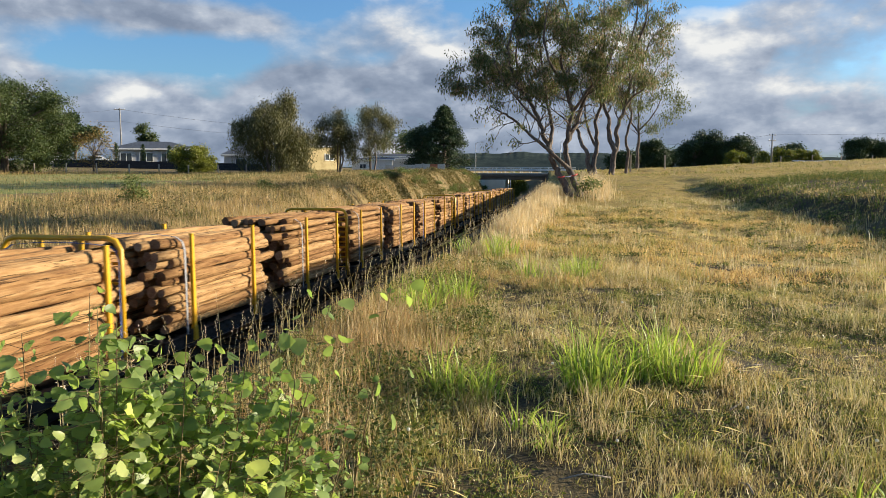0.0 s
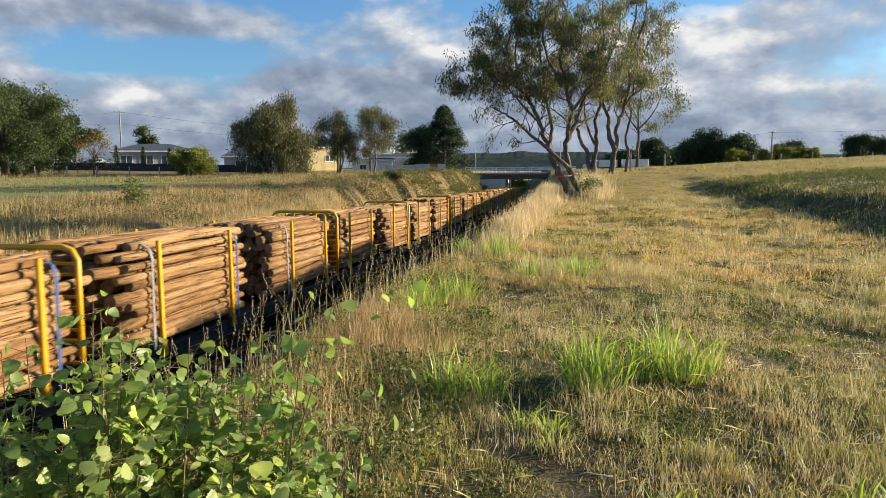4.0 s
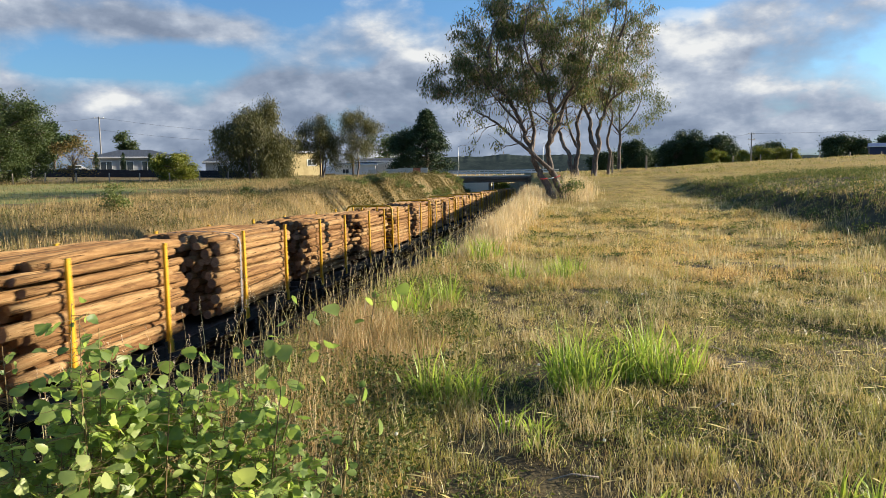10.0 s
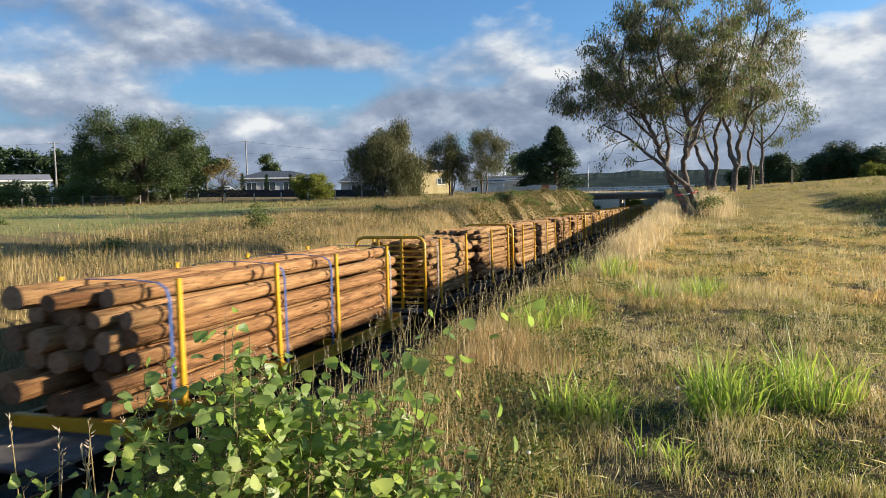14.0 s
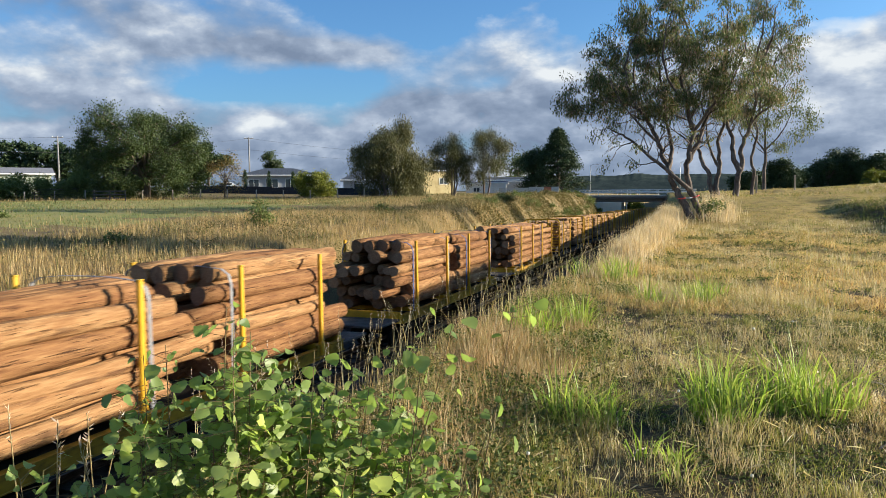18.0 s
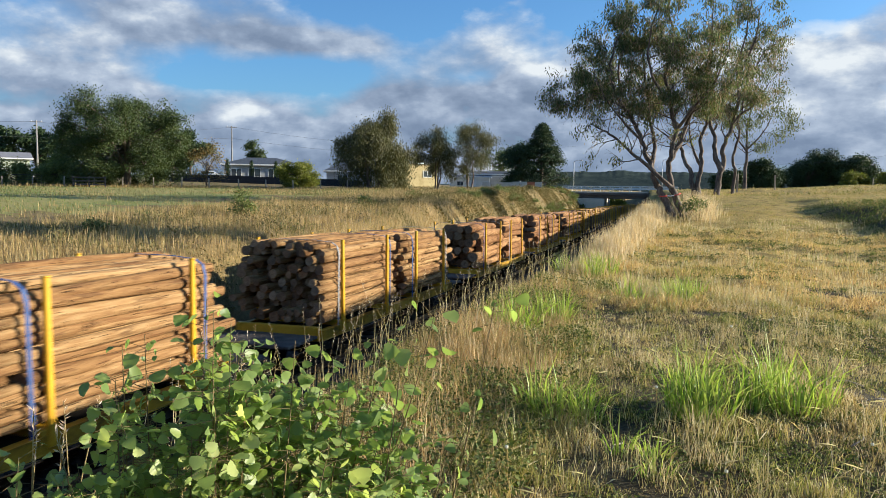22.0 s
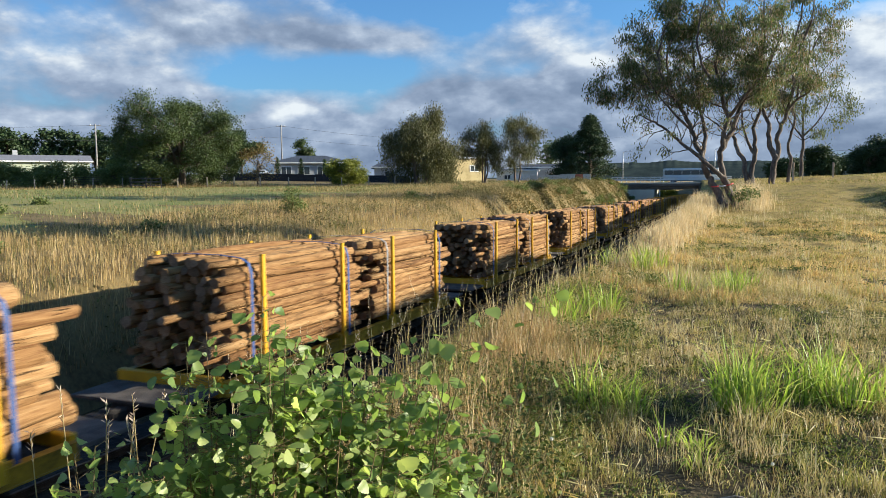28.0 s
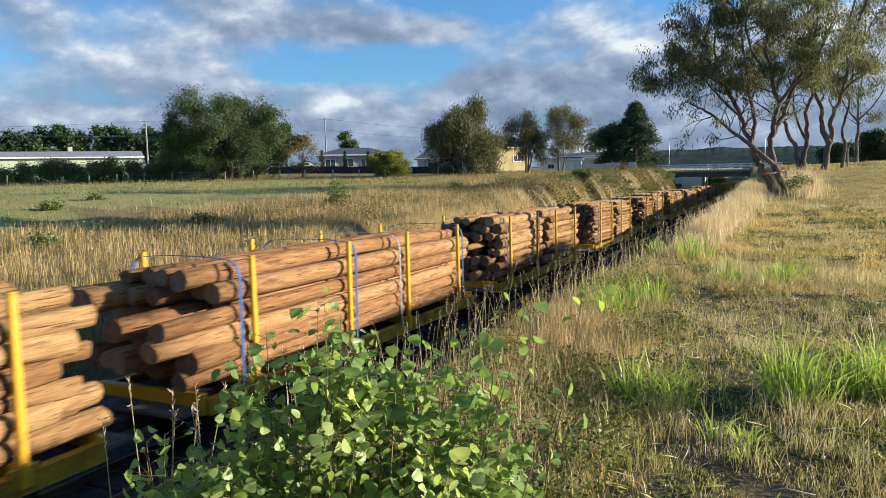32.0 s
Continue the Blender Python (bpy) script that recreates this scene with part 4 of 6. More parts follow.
def leaves_at(tips, per, spread, length, width, droop, seed, flat=0.8, keep=1.0):
    rng = np.random.default_rng(seed)
    t = np.array([tuple(p) for p in tips])
    if keep < 1:
        k = np.repeat(rng.uniform(0, 1, len(t) // 4 + 1) < keep, 4)[:len(t)]
        t = t[k]
        per = int(per / keep)
    i = rng.integers(0, len(t), len(t) * per)
    pos = t[i] + rng.normal(size=(len(i), 3)) * spread * np.array([1, 1, flat])
    return leaf_arrays(pos, length, width, droop, rng)


def branches_mesh(limbs, sides=(7, 6, 5, 4, 3, 3), top=3):
    bm = bmesh.new()
    for pts, rad, lv in limbs:
        add_tube(bm, pts, rad, sides[min(max(top - lv, 0), 5)], cap=False)
    return bm


def tree(name, base, specs, bark, leafm, label, per=10, spread=0.35, leaf=(0.14, 0.03), droop=0.8, levels=3, seed=1, shrink=0.72, bend=0.4, lift=0.1, category="tree", group="", split=(2, 3)):
    """specs: main stems as (way, length, radius)."""
    rnd = random.Random(seed)
    x, y = base
    ob = empty(name, pose(x, y, float(land(x, y)) - 0.1), label, category, group)
    limbs, tips = [], []
    for way, ln, rad in specs:
        grow(rnd, (rnd.uniform(-0.1, 0.1), rnd.uniform(-0.1, 0.1), 0), way, ln, rad, levels, limbs, tips, bend, split, shrink, lift)
    part("trunk", branches_mesh(limbs, top=levels), bark, ob)
    v, t = leaves_at(tips, per, spread, *leaf, droop, seed)
    mesh_tris("crown", v, t, leafm, ob)
    return ob


def crown_tree(name, base, height, width, bark, leafm, label, n_limb=26, per=60, spread=0.7, leaf=(0.3, 0.14), droop=0.3, trunk_r=0.3, low=0.2, seed=1, lumps=9, category="tree", group="", hang=0.0, depth=None, stems=1):
    """A broad tree: stems, limbs to points of a lumpy crown, and clumps of leaves round their ends."""
    rnd = random.Random(seed)
    x, y = base
    depth = depth or width
    ob = empty(name, pose(x, y, float(land(x, y)) - 0.1), label, category, group)
    bm = bmesh.new()
    heads = []
    for s in range(stems):
        ox = rnd.uniform(-0.12, 0.12) * width * (stems > 1)
        top = Vector((ox, 0, height * 0.62))
        add_tube(bm, [(ox * 0.6, 0, 0), (ox + rnd.uniform(-0.2, 0.2), 0.1, height * 0.2), (ox, 0, height * 0.42), top], [trunk_r, trunk_r * 0.8, trunk_r * 0.55, trunk_r * 0.25], 9, False)
        heads.append(top)
    lump = []
    for i in range(lumps):
        a = 6.283 * i / lumps + rnd.uniform(-0.3, 0.3)
        u = rnd.uniform(0.0, 1.0)
        z = height * (low + (0.9 - low) * u)
        rr = math.sqrt(max(0.05, 1 - ((z / height - (0.45 + low / 2)) / (0.62 - low / 2)) ** 2))
        k = rnd.uniform(0.2, 0.37) if i % 3 else 0.37
        lump.append((Vector((math.cos(a * 2.4) * width * k * rr, math.sin(a * 2.4) * depth * k * rr, z)), rnd.uniform(0.13, 0.22) * min(width, height)))
    lump.append((Vector((rnd.uniform(-0.1, 0.1) * width, 0, height * 0.84)), 0.17 * min(width, height)))
    lump.append((Vector((rnd.uniform(-0.2, 0.2) * width, 0, height * 0.6)), 0.24 * min(width, height)))
    tips = []
    for c, r in lump:
        h = rnd.choice(heads)
        st = Vector((h.x, 0, height * rnd.uniform(0.2, 0.5)))
        mid = (st + c) / 2 + Vector((rnd.uniform(-0.3, 0.3), rnd.uniform(-0.3, 0.3), height * 0.05))
        add_tube(bm, [st, mid, c], [trunk_r * 0.45, trunk_r * 0.28, trunk_r * 0.12], 6, False)
        for k in range(max(3, n_limb // 3)):
            d = Vector((rnd.gauss(0, 1), rnd.gauss(0, 1), rnd.gauss(0.1, 0.8))).normalized()
            e = c + d * r * rnd.uniform(0.55, 1.15)
            add_tube(bm, [c, (c + e) / 2 + Vector((0, 0, 0.1)), e], [trunk_r * 0.1, trunk_r * 0.06, 0.01], 4, False)
            tips.append(e)
            tips.append(c + d * r * 0.5)
            if hang:
                for q in range(4):
                    tips.append(e - Vector((rnd.uniform(-0.15, 0.15), rnd.uniform(-0.15, 0.15), hang * (q + 1) / 4 * rnd.uniform(0.4, 1.2))))
    part("trunk", bm, bark, ob)
    v, t = leaves_at(tips, per, spread, *leaf, droop, seed)
    v[:, 2] = np.maximum(v[:, 2], 0.12)
    mesh_tris("crown", v, t, leafm, ob)
    return ob


def conifer(base, height, width, seed, label, low=0.06):
    rnd = random.Random(seed)
    x, y = base
    ob = empty("conifer", pose(x, y, float(land(x, y)) - 0.1), label, "tree")
    bm = tube([(0, 0, 0), (0, 0, height * 0.5), (0.1, 0, height * 0.98)], [0.32, 0.18, 0.02], 8, False)
    tips = []
    for k in range(260):
        u = rnd.random() ** 0.85
        z = height * (low + (0.97 - low) * u)
        reach = width / 2 * (1 - u) ** 0.78 * rnd.uniform(0.75, 1.1) + 0.15
        a = rnd.uniform(0, 6.283)
        e = Vector((math.cos(a) * reach, math.sin(a) * reach, z + reach * 0.12))
        add_tube(bm, [(0, 0, z - reach * 0.1), e], [0.05, 0.012], 4, False)
        for q in (0.35, 0.55, 0.75, 0.9, 1.0):
            tips.append(Vector((e.x * q, e.y * q, z - 0.1 + reach * 0.12 * q)))
    part("trunk", bm, M_BARKD, ob)
    v, t = leaves_at(tips, 22, 0.26, 0.42, 0.10, 0.25, seed)
    mesh_tris("crown", v, t, M_CONIF, ob)
    return ob


def polyline_tree(name, base, stems, bark, leafm, label, per, spread, leaf, droop, seed, twig_len, levels=2, drym=None, dry_per=0, bare=0.0):
    """A tree whose main limbs follow given lines; twigs and leaves grow from them."""
    rnd = random.Random(seed)
    x, y = base
    ob = empty(name, pose(x, y, float(land(x, y)) - 0.08), label, "tree")
    limbs, tips = [], []
    for pts, r0, r1 in stems:
        n = len(pts)
        P = [Vector(p) for p in pts]
        fine = []
        for i in range(n - 1):
            a, b, c, d = P[max(i - 1, 0)], P[i], P[i + 1], P[min(i + 2, n - 1)]
            for k in range(4):
                u = k / 4
                fine.append(0.5 * ((2 * b) + (c - a) * u + (2 * a - 5 * b + 4 * c - d) * u * u + (3 * b - a - 3 * c + d) * u ** 3))
        fine.append(P[-1])
        fine = [fine[0]] + [q + Vector((rnd.gauss(0, 1), rnd.gauss(0, 1), 0)) * min(0.045, 0.25 * r0) for q in fine[1:-1]] + [fine[-1]]
        m = len(fine)
        rad = [r0 + (r1 - r0) * (i / (m - 1)) ** 0.8 for i in range(m)]
        limbs.append((fine, rad, 9))
        for i in range(int(m * 0.45), m, 2):
            dd = (fine[min(i + 1, m - 1)] - fine[i - 1]).normalized()
            for k in range(2):
                q = Matrix.Rotation(rnd.uniform(0, 6.283), 3, dd) @ dd.orthogonal().normalized()
                grow(rnd, fine[i], dd * 0.55 + q * 0.9, twig_len * rnd.uniform(0.6, 1.25), max(rad[i] * 0.4, 0.012), levels, limbs, tips, 0.5, (2, 3), 0.72, -0.02)
        grow(rnd, fine[-1], fine[-1] - fine[-3], twig_len, rad[-1], levels, limbs, tips, 0.5, (2, 3), 0.72, 0.0)
    bm = bmesh.new()
    for pts, rad, lv in limbs:
        add_tube(bm, pts, rad, 10 if lv == 9 else (5 if lv == 2 else 3), cap=False)
    part("trunk", bm, bark, ob)
    tips = [p for i, p in enumerate(tips) if p.z > bare or i % 40 < 3]
    v, t = leaves_at(tips, per, spread, *leaf, droop, seed, keep=0.36)
    mesh_tris("crown", v, t, leafm, ob)
    if drym:
        v, t = leaves_at(tips, dry_per, spread, leaf[0], leaf[1], droop, seed + 1)
        mesh_tris("dry_leaves", v, t, drym, ob)
    return ob


# the leaning gum beside the track, its limbs in metres from the foot
GUM = [
    ([(0.0, 0, 0), (-0.3, 0.1, 0.5), (-0.55, 0.1, 1.05), (-0.8, 0.05, 1.5), (-1.05, 0, 2.2), (-1.3, -0.1, 3.0), (-1.75, -0.2, 3.9), (-2.3, -0.3, 4.7), (-2.6, -0.3, 5.7), (-2.5, -0.2, 6.6)], 0.165, 0.035),
    ([(0.4, 0.1, 0), (0.1, 0.2, 0.6), (-0.12, 0.15, 1.15), (-0.3, 0.1, 1.8), (-0.2, 0.1, 2.6), (-0.1, 0.1, 3.4), (-0.25, 0.2, 4.4), (-0.5, 0.1, 5.5), (-0.3, 0, 6.8), (-0.5, 0.1, 8.0)], 0.155, 0.04),
    ([(-0.25, 0.1, 2.3), (0.1, 0.3, 3.0), (0.4, 0.4, 3.9), (0.85, 0.5, 4.8), (1.0, 0.6, 5.9), (1.1, 0.5, 7.2)], 0.11, 0.035),
    ([(-0.1, 0.1, 1.2), (-0.55, -0.15, 1.55), (-1.2, -0.25, 2.15), (-1.85, -0.3, 2.7), (-2.4, -0.35, 3.2), (-2.85, -0.4, 3.45)], 0.1, 0.035),
    ([(-0.95, 0.05, 1.9), (-0.85, 0.3, 2.8), (-1.05, 0.4, 3.9), (-1.25, 0.5, 5.2), (-1.5, 0.5, 6.9)], 0.1, 0.03),
    ([(-2.0, -0.3, 4.3), (-2.7, -0.5, 4.6), (-3.3, -0.5, 4.8), (-3.8, -0.6, 4.6)], 0.045, 0.012),
    ([(-1.75, -0.2, 3.9), (-2.2, 0.3, 5.0), (-2.3, 0.5, 6.1), (-1.9, 0.6, 7.4)], 0.07, 0.025),
    ([(-1.3, -0.1, 3.0), (-2.0, -0.6, 3.7), (-2.7, -0.9, 4.6), (-3.1, -0.9, 5.4)], 0.06, 0.02),
    ([(-1.05, 0.4, 3.9), (-1.7, 0.9, 4.9), (-2.1, 1.0, 5.9)], 0.05, 0.02),
    ([(-0.1, 0.1, 3.4), (0.5, -0.4, 4.2), (1.2, -0.5, 5.1), (1.6, -0.4, 6.1)], 0.075, 0.025),
    ([(-0.25, 0.2, 4.4), (-0.9, -0.6, 5.2), (-1.2, -0.8, 6.3), (-1.0, -0.8, 7.5)], 0.07, 0.025),
    ([(-2.6, -0.3, 5.7), (-2.9, 0.4, 6.0), (-3.0, 0.6, 6.5)], 0.05, 0.02),
]
polyline_tree("gum_tree", (0.3, 30.0), GUM, M_BARK, M_GUMLEAF, "leaning twin-trunked gum tree with grey-brown bark beside the track", 10, 0.15, (0.15, 0.038), 1.1, 5, 0.76, 2, M_GUMDRY, 2, 4.1)
# red and white tape round the two trunks
tape = empty("barrier_tape", pose(0.3, 30.0, float(land(0.3, 30.0))), "red and white barrier tape tied round the gum trunks", "tape")
for k, (a, b) in enumerate((((-0.58, -0.14, 0.8), (-0.3, -0.12, 0.82)), ((-0.3, -0.12, 0.82), (-0.05, -0.1, 0.84)), ((-0.05, -0.1, 0.84), (0.2, -0.02, 0.92)))):
    bm = bmesh.new()
    add_tube(bm, [a, ((a[0] + b[0]) / 2, a[1] - 0.03, (a[2] + b[2]) / 2 - 0.02), b], 0.022, 6)
    part("tape_band", bm, M_REDT if k != 1 else M_WHITE, tape)


def lines(*rows):
    return [(p, a, b) for p, a, b in rows]


# taller gums behind it
polyline_tree("gum_tree", (2.0, 58.0), lines(
    ([(0, 0, 0), (-0.25, 0, 0.9), (-0.35, 0, 1.8), (-0.95, 0.2, 3.1), (-1.25, 0.1, 4.4), (-1.9, 0, 6.0), (-1.8, 0, 7.8), (-2.3, 0, 9.6), (-2.1, 0, 11.2)], 0.22, 0.04),
    ([(0.25, 0, 0), (0.2, 0.1, 1.2), (0.4, 0.1, 2.6), (0.25, 0.2, 4.2), (0.6, 0, 5.8), (0.3, 0, 8), (0.8, 0, 10), (0.6, 0, 12)], 0.22, 0.04),
    ([(0.3, 0.1, 2.4), (-0.3, -0.3, 3.6), (-0.6, -0.4, 5.2), (-0.4, -0.4, 7.2)], 0.13, 0.03),
    ([(-1.25, 0.1, 4.4), (-0.7, -0.3, 5.6), (-0.9, -0.4, 7.0), (-0.6, -0.3, 8.8)], 0.12, 0.03)), M_BARK, M_GUMLEAF, "tall pale-barked gum tree on the bank", 5, 0.22, (0.24, 0.055), 1.1, 8, 1.05, 2, M_GUMDRY, 2, 5.8)
polyline_tree("gum_tree", (3.5, 57.0), lines(
    ([(0, 0, 0), (0.05, 0, 1.1), (0.3, 0.1, 2.3), (0.25, 0, 3.5), (0.75, 0, 5.0), (1.2, 0, 7), (1.0, 0, 9), (1.5, 0, 11.5), (1.7, 0, 14)], 0.25, 0.04),
    ([(0.2, 0, 1.9), (-0.25, 0.2, 3.0), (-0.35, 0.2, 4.3), (-0.8, 0.3, 5.8), (-0.6, 0.3, 7.4), (-0.1, 0, 10.5)], 0.22, 0.05),
    ([(0.75, 0, 5.0), (1.4, -0.2, 5.9), (2.1, -0.2, 6.4), (2.9, -0.2, 7.6)], 0.12, 0.03),
    ([(1.2, 0, 7), (2.0, 0, 8.4), (2.5, 0, 9.8), (3.0, 0, 10.6)], 0.1, 0.02),
    ([(1.1, 0, 8.6), (2.1, 0, 11), (2.3, 0, 13.0)], 0.12, 0.03)), M_BARK, M_GUMLEAF, "tall gum tree with a twisting forked trunk", 5, 0.24, (0.24, 0.055), 1.1, 12, 1.05, 2, M_GUMDRY, 2, 6.0)
polyline_tree("gum_tree", (4.9, 62.0), lines(
    ([(0, 0, 0), (0.12, 0, 1.6), (-0.05, 0, 3), (0.35, 0, 4.8), (0.3, 0, 6), (0.9, 0, 8.4), (1.2, 0, 10)], 0.15, 0.04),
    ([(0.3, 0, 5.2), (-0.4, 0, 6.6), (-0.3, 0, 8), (0.0, 0, 10.5)], 0.12, 0.03)), M_BARK, M_GUMLEAF, "slender gum tree with thin trunk", 6, 0.26, (0.26, 0.055), 1.1, 15, 1.0, 2, bare=5.0)
polyline_tree("gum_tree", (7.4, 79.0), lines(
    ([(0, 0, 0), (0.1, 0, 3), (0.0, 0, 6), (0.4, 0, 9)], 0.22, 0.04),
    ([(0, 0, 4), (-1.2, 0, 5.8), (-1.8, 0, 7.6)], 0.1, 0.03),
    ([(0.1, 0, 4.2), (1.5, 0, 5.8), (2.2, 0, 7.4)], 0.1, 0.03)), M_BARK, M_GUMLEAF, "small open gum tree on the field's crest", 7, 0.4, (0.32, 0.07), 1.0, 19, 1.3, 2)

# trees beyond the track
crown_tree("elm_tree", (-61.0, 72.5), 10.5, 17.6, M_BARKD, M_LEAF, "broad dark green tree with a rounded crown", 24, 92, 0.44, (0.25, 0.11), 0.5, 0.45, 0.2, 21, 50)
crown_tree("willow_tree", (-34.0, 83.0), 9.3, 8.8, M_BARK, M_WILLOW, "drooping olive-green willow with a dense crown", 24, 52, 0.42, (0.3, 0.075), 1.25, 0.2, 0.2, 22, 18, hang=2.3, stems=3)
crown_tree("birch_tree", (-28.6, 90.5), 8.6, 6.2, M_BARK, M_WILLOW, "thin-leaved birch with several slender stems", 15, 60, 0.42, (0.24, 0.07), 1.1, 0.12, 0.25, 23, 8, stems=3, hang=0.8)
crown_tree("birch_tree", (-24.2, 91.5), 8.4, 6.4, M_BARK, M_WILLOW, "half-bare birch with feathery upper twigs", 17, 46, 0.44, (0.24, 0.07), 1.0, 0.12, 0.25, 24, 8, stems=3, hang=0.5)
conifer((-19.4, 118.5), 10.6, 9.8, 25, "dark green pyramidal conifer")
crown_tree("conifer", (-23.4, 119.5), 7.4, 5.4, M_BARKD, M_CONIF, "dark rounded conifer beside a taller one", 22, 60, 0.4, (0.36, 0.12), 0.2, 0.25, 0.02, 26, 16)
crown_tree("round_bush", (-46.9, 88.0), 3.5, 6.2, M_BARKD, M_SHRUB, "dense rounded yellow-green garden bush", 24, 70, 0.32, (0.22, 0.12), 0.2, 0.12, 0.02, 27, 20, category="bush")
crown_tree("fruit_tree", (-54.6, 79.0), 5.2, 5.4, M_BARKD, M_AUTUMN, "small open tree with rust-brown leaves", 16, 22, 0.42, (0.22, 0.1), 0.4, 0.13, 0.2, 28, 8)
crown_tree("garden_tree", (-68.0, 112.0), 7.2, 3.2, M_BARKD, M_LEAF, "dark green tree behind a house roof", 16, 36, 0.4, (0.4, 0.18), 0.2, 0.2, 0.35, 29, 7)
crown_tree("garden_tree", (-29.6, 133.0), 7.4, 8.0, M_BARKD, M_LEAF, "rounded dark tree behind the birches", 16, 30, 0.6, (0.5, 0.2), 0.2, 0.25, 0.2, 30, 8)
crown_tree("garden_tree", (-56.0, 124.0), 5.4, 5.0, M_BARKD, M_LEAF, "low dark tree behind the houses", 14, 26, 0.6, (0.5, 0.2), 0.2, 0.25, 0.3, 31, 7)
for k in range(22):
    rr = random.Random(300 + k)
    crown_tree("hedge_shrub", (-108.0 + k * 2.0, 52.0 + k * 1.02 + rr.uniform(-0.5, 0.5)), rr.uniform(2.2, 3.0), rr.uniform(3.6, 4.6), M_BARKD, M_HEDGE, "tall clipped green hedge shrub before a house", 14, 44, 0.4, (0.28, 0.14), 0.2, 0.12, 0.04, 60 + k, 8, category="bush", group="hedge before the long house")
for k in range(4):
    rr = random.Random(330 + k)
    crown_tree("garden_shrub", (-72.0 + k * 3.4, 74.0 + k * 1.6), rr.uniform(2.6, 3.6), rr.uniform(3.4, 4.4), M_BARKD, M_HEDGE, "low green shrub beside the paddock fence", 12, 44, 0.4, (0.26, 0.13), 0.2, 0.1, 0.04, 80 + k, 7, category="bush", group="shrubs along the paddock")
for k in range(20):
    rr = random.Random(400 + k)
    a = k / 19
    crown_tree("windbreak_pine", (-275 + a * 110 + rr.uniform(-3, 3), 118 + a * 110), rr.uniform(16, 20.5), rr.uniform(13, 17), M_BARKD, M_CONIF, "tall dark pine in a distant windbreak", 14, 84, 0.9, (1.0, 0.5), 0.1, 0.6, 0.4, 100 + k, 7, group="distant pine windbreak")
# clumps on the right-hand skyline
for k, (x, y, h, w, m) in enumerate(((32.5, 196, 6.8, 9, M_CONIF), (37.5, 197, 8.6, 11, M_CONIF), (42.5, 195, 7.6, 9, M_CONIF), (48, 205, 4.6, 6, M_CONIF), (25.0, 190, 3.6, 4, M_CONIF), (20.5, 182, 6.2, 7, M_CONIF), (13.0, 176, 4.0, 7, M_CONIF), (57, 210, 5.0, 7, M_CONIF), (62, 215, 6.0, 6, M_CONIF),
                                     (74, 205, 7.0, 7, M_CONIF), (-13, 190, 5.6, 6, M_SHRUB), (80, 210, 7.5, 10, M_CONIF), (92, 215, 7.5, 10, M_CONIF))):
    crown_tree("skyline_tree", (x, y), h, w, M_BARKD, m, "dark rounded tree on the far skyline", 18, 84, 0.65, (0.45, 0.24), 0.2, 0.3, 0.03, 130 + k, 15, group="skyline trees")
for k, (x, y, h, w) in enumerate(((40.0, 160, 2.9, 3.2), (44.0, 161, 3.3, 3.8), (36.0, 160, 2.6, 3.0), (47.4, 163, 3.2, 3.6), (50.0, 162, 2.8, 3.0), (33.4, 158, 2.8, 3.0))):
    crown_tree("golden_shrub", (x, y), h, w, M_BARKD, M_SHRUB, "sunlit yellow-green shrub on the skyline", 14, 34, 0.34, (0.34, 0.17), 0.2, 0.1, 0.05, 160 + k, 8, category="bush", group="skyline shrubs")


# ---- distant hills ----
def make_hills():
    def ridge(name, r, a0, a1, hs, label):
        v, t = [], []
        n = 1400
        for i in range(n + 1):
            a = radians(a0 + (a1 - a0) * i / n)
            h = hs(i / n) + 2.6 * noise.noise(Vector((i * 0.02, r * 0.01, 0))) + 0.9 * noise.noise(Vector((i * 0.09, 4, 0)))
            x, y = r * math.sin(a), r * math.cos(a)
            v += [(x * 0.86, y * 0.86, 0.5), (x * 0.93, y * 0.93, 0.55 * hs(i / n)), (x, y, h), (x * 1.1, y * 1.1, 0.5)]
        for i in range(n):
            b = i * 4
            for k in range(3):
                t += [(b + k, b + k + 4, b + k + 5), (b + k, b + k + 5, b + k + 1)]
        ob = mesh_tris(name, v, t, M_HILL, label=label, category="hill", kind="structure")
        ob.data.polygons.foreach_set("use_smooth", np.ones(len(t), dtype=bool))

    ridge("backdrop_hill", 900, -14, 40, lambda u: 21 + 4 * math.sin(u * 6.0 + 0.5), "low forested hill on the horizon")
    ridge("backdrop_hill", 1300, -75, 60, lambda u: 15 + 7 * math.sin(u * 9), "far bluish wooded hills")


make_hills()


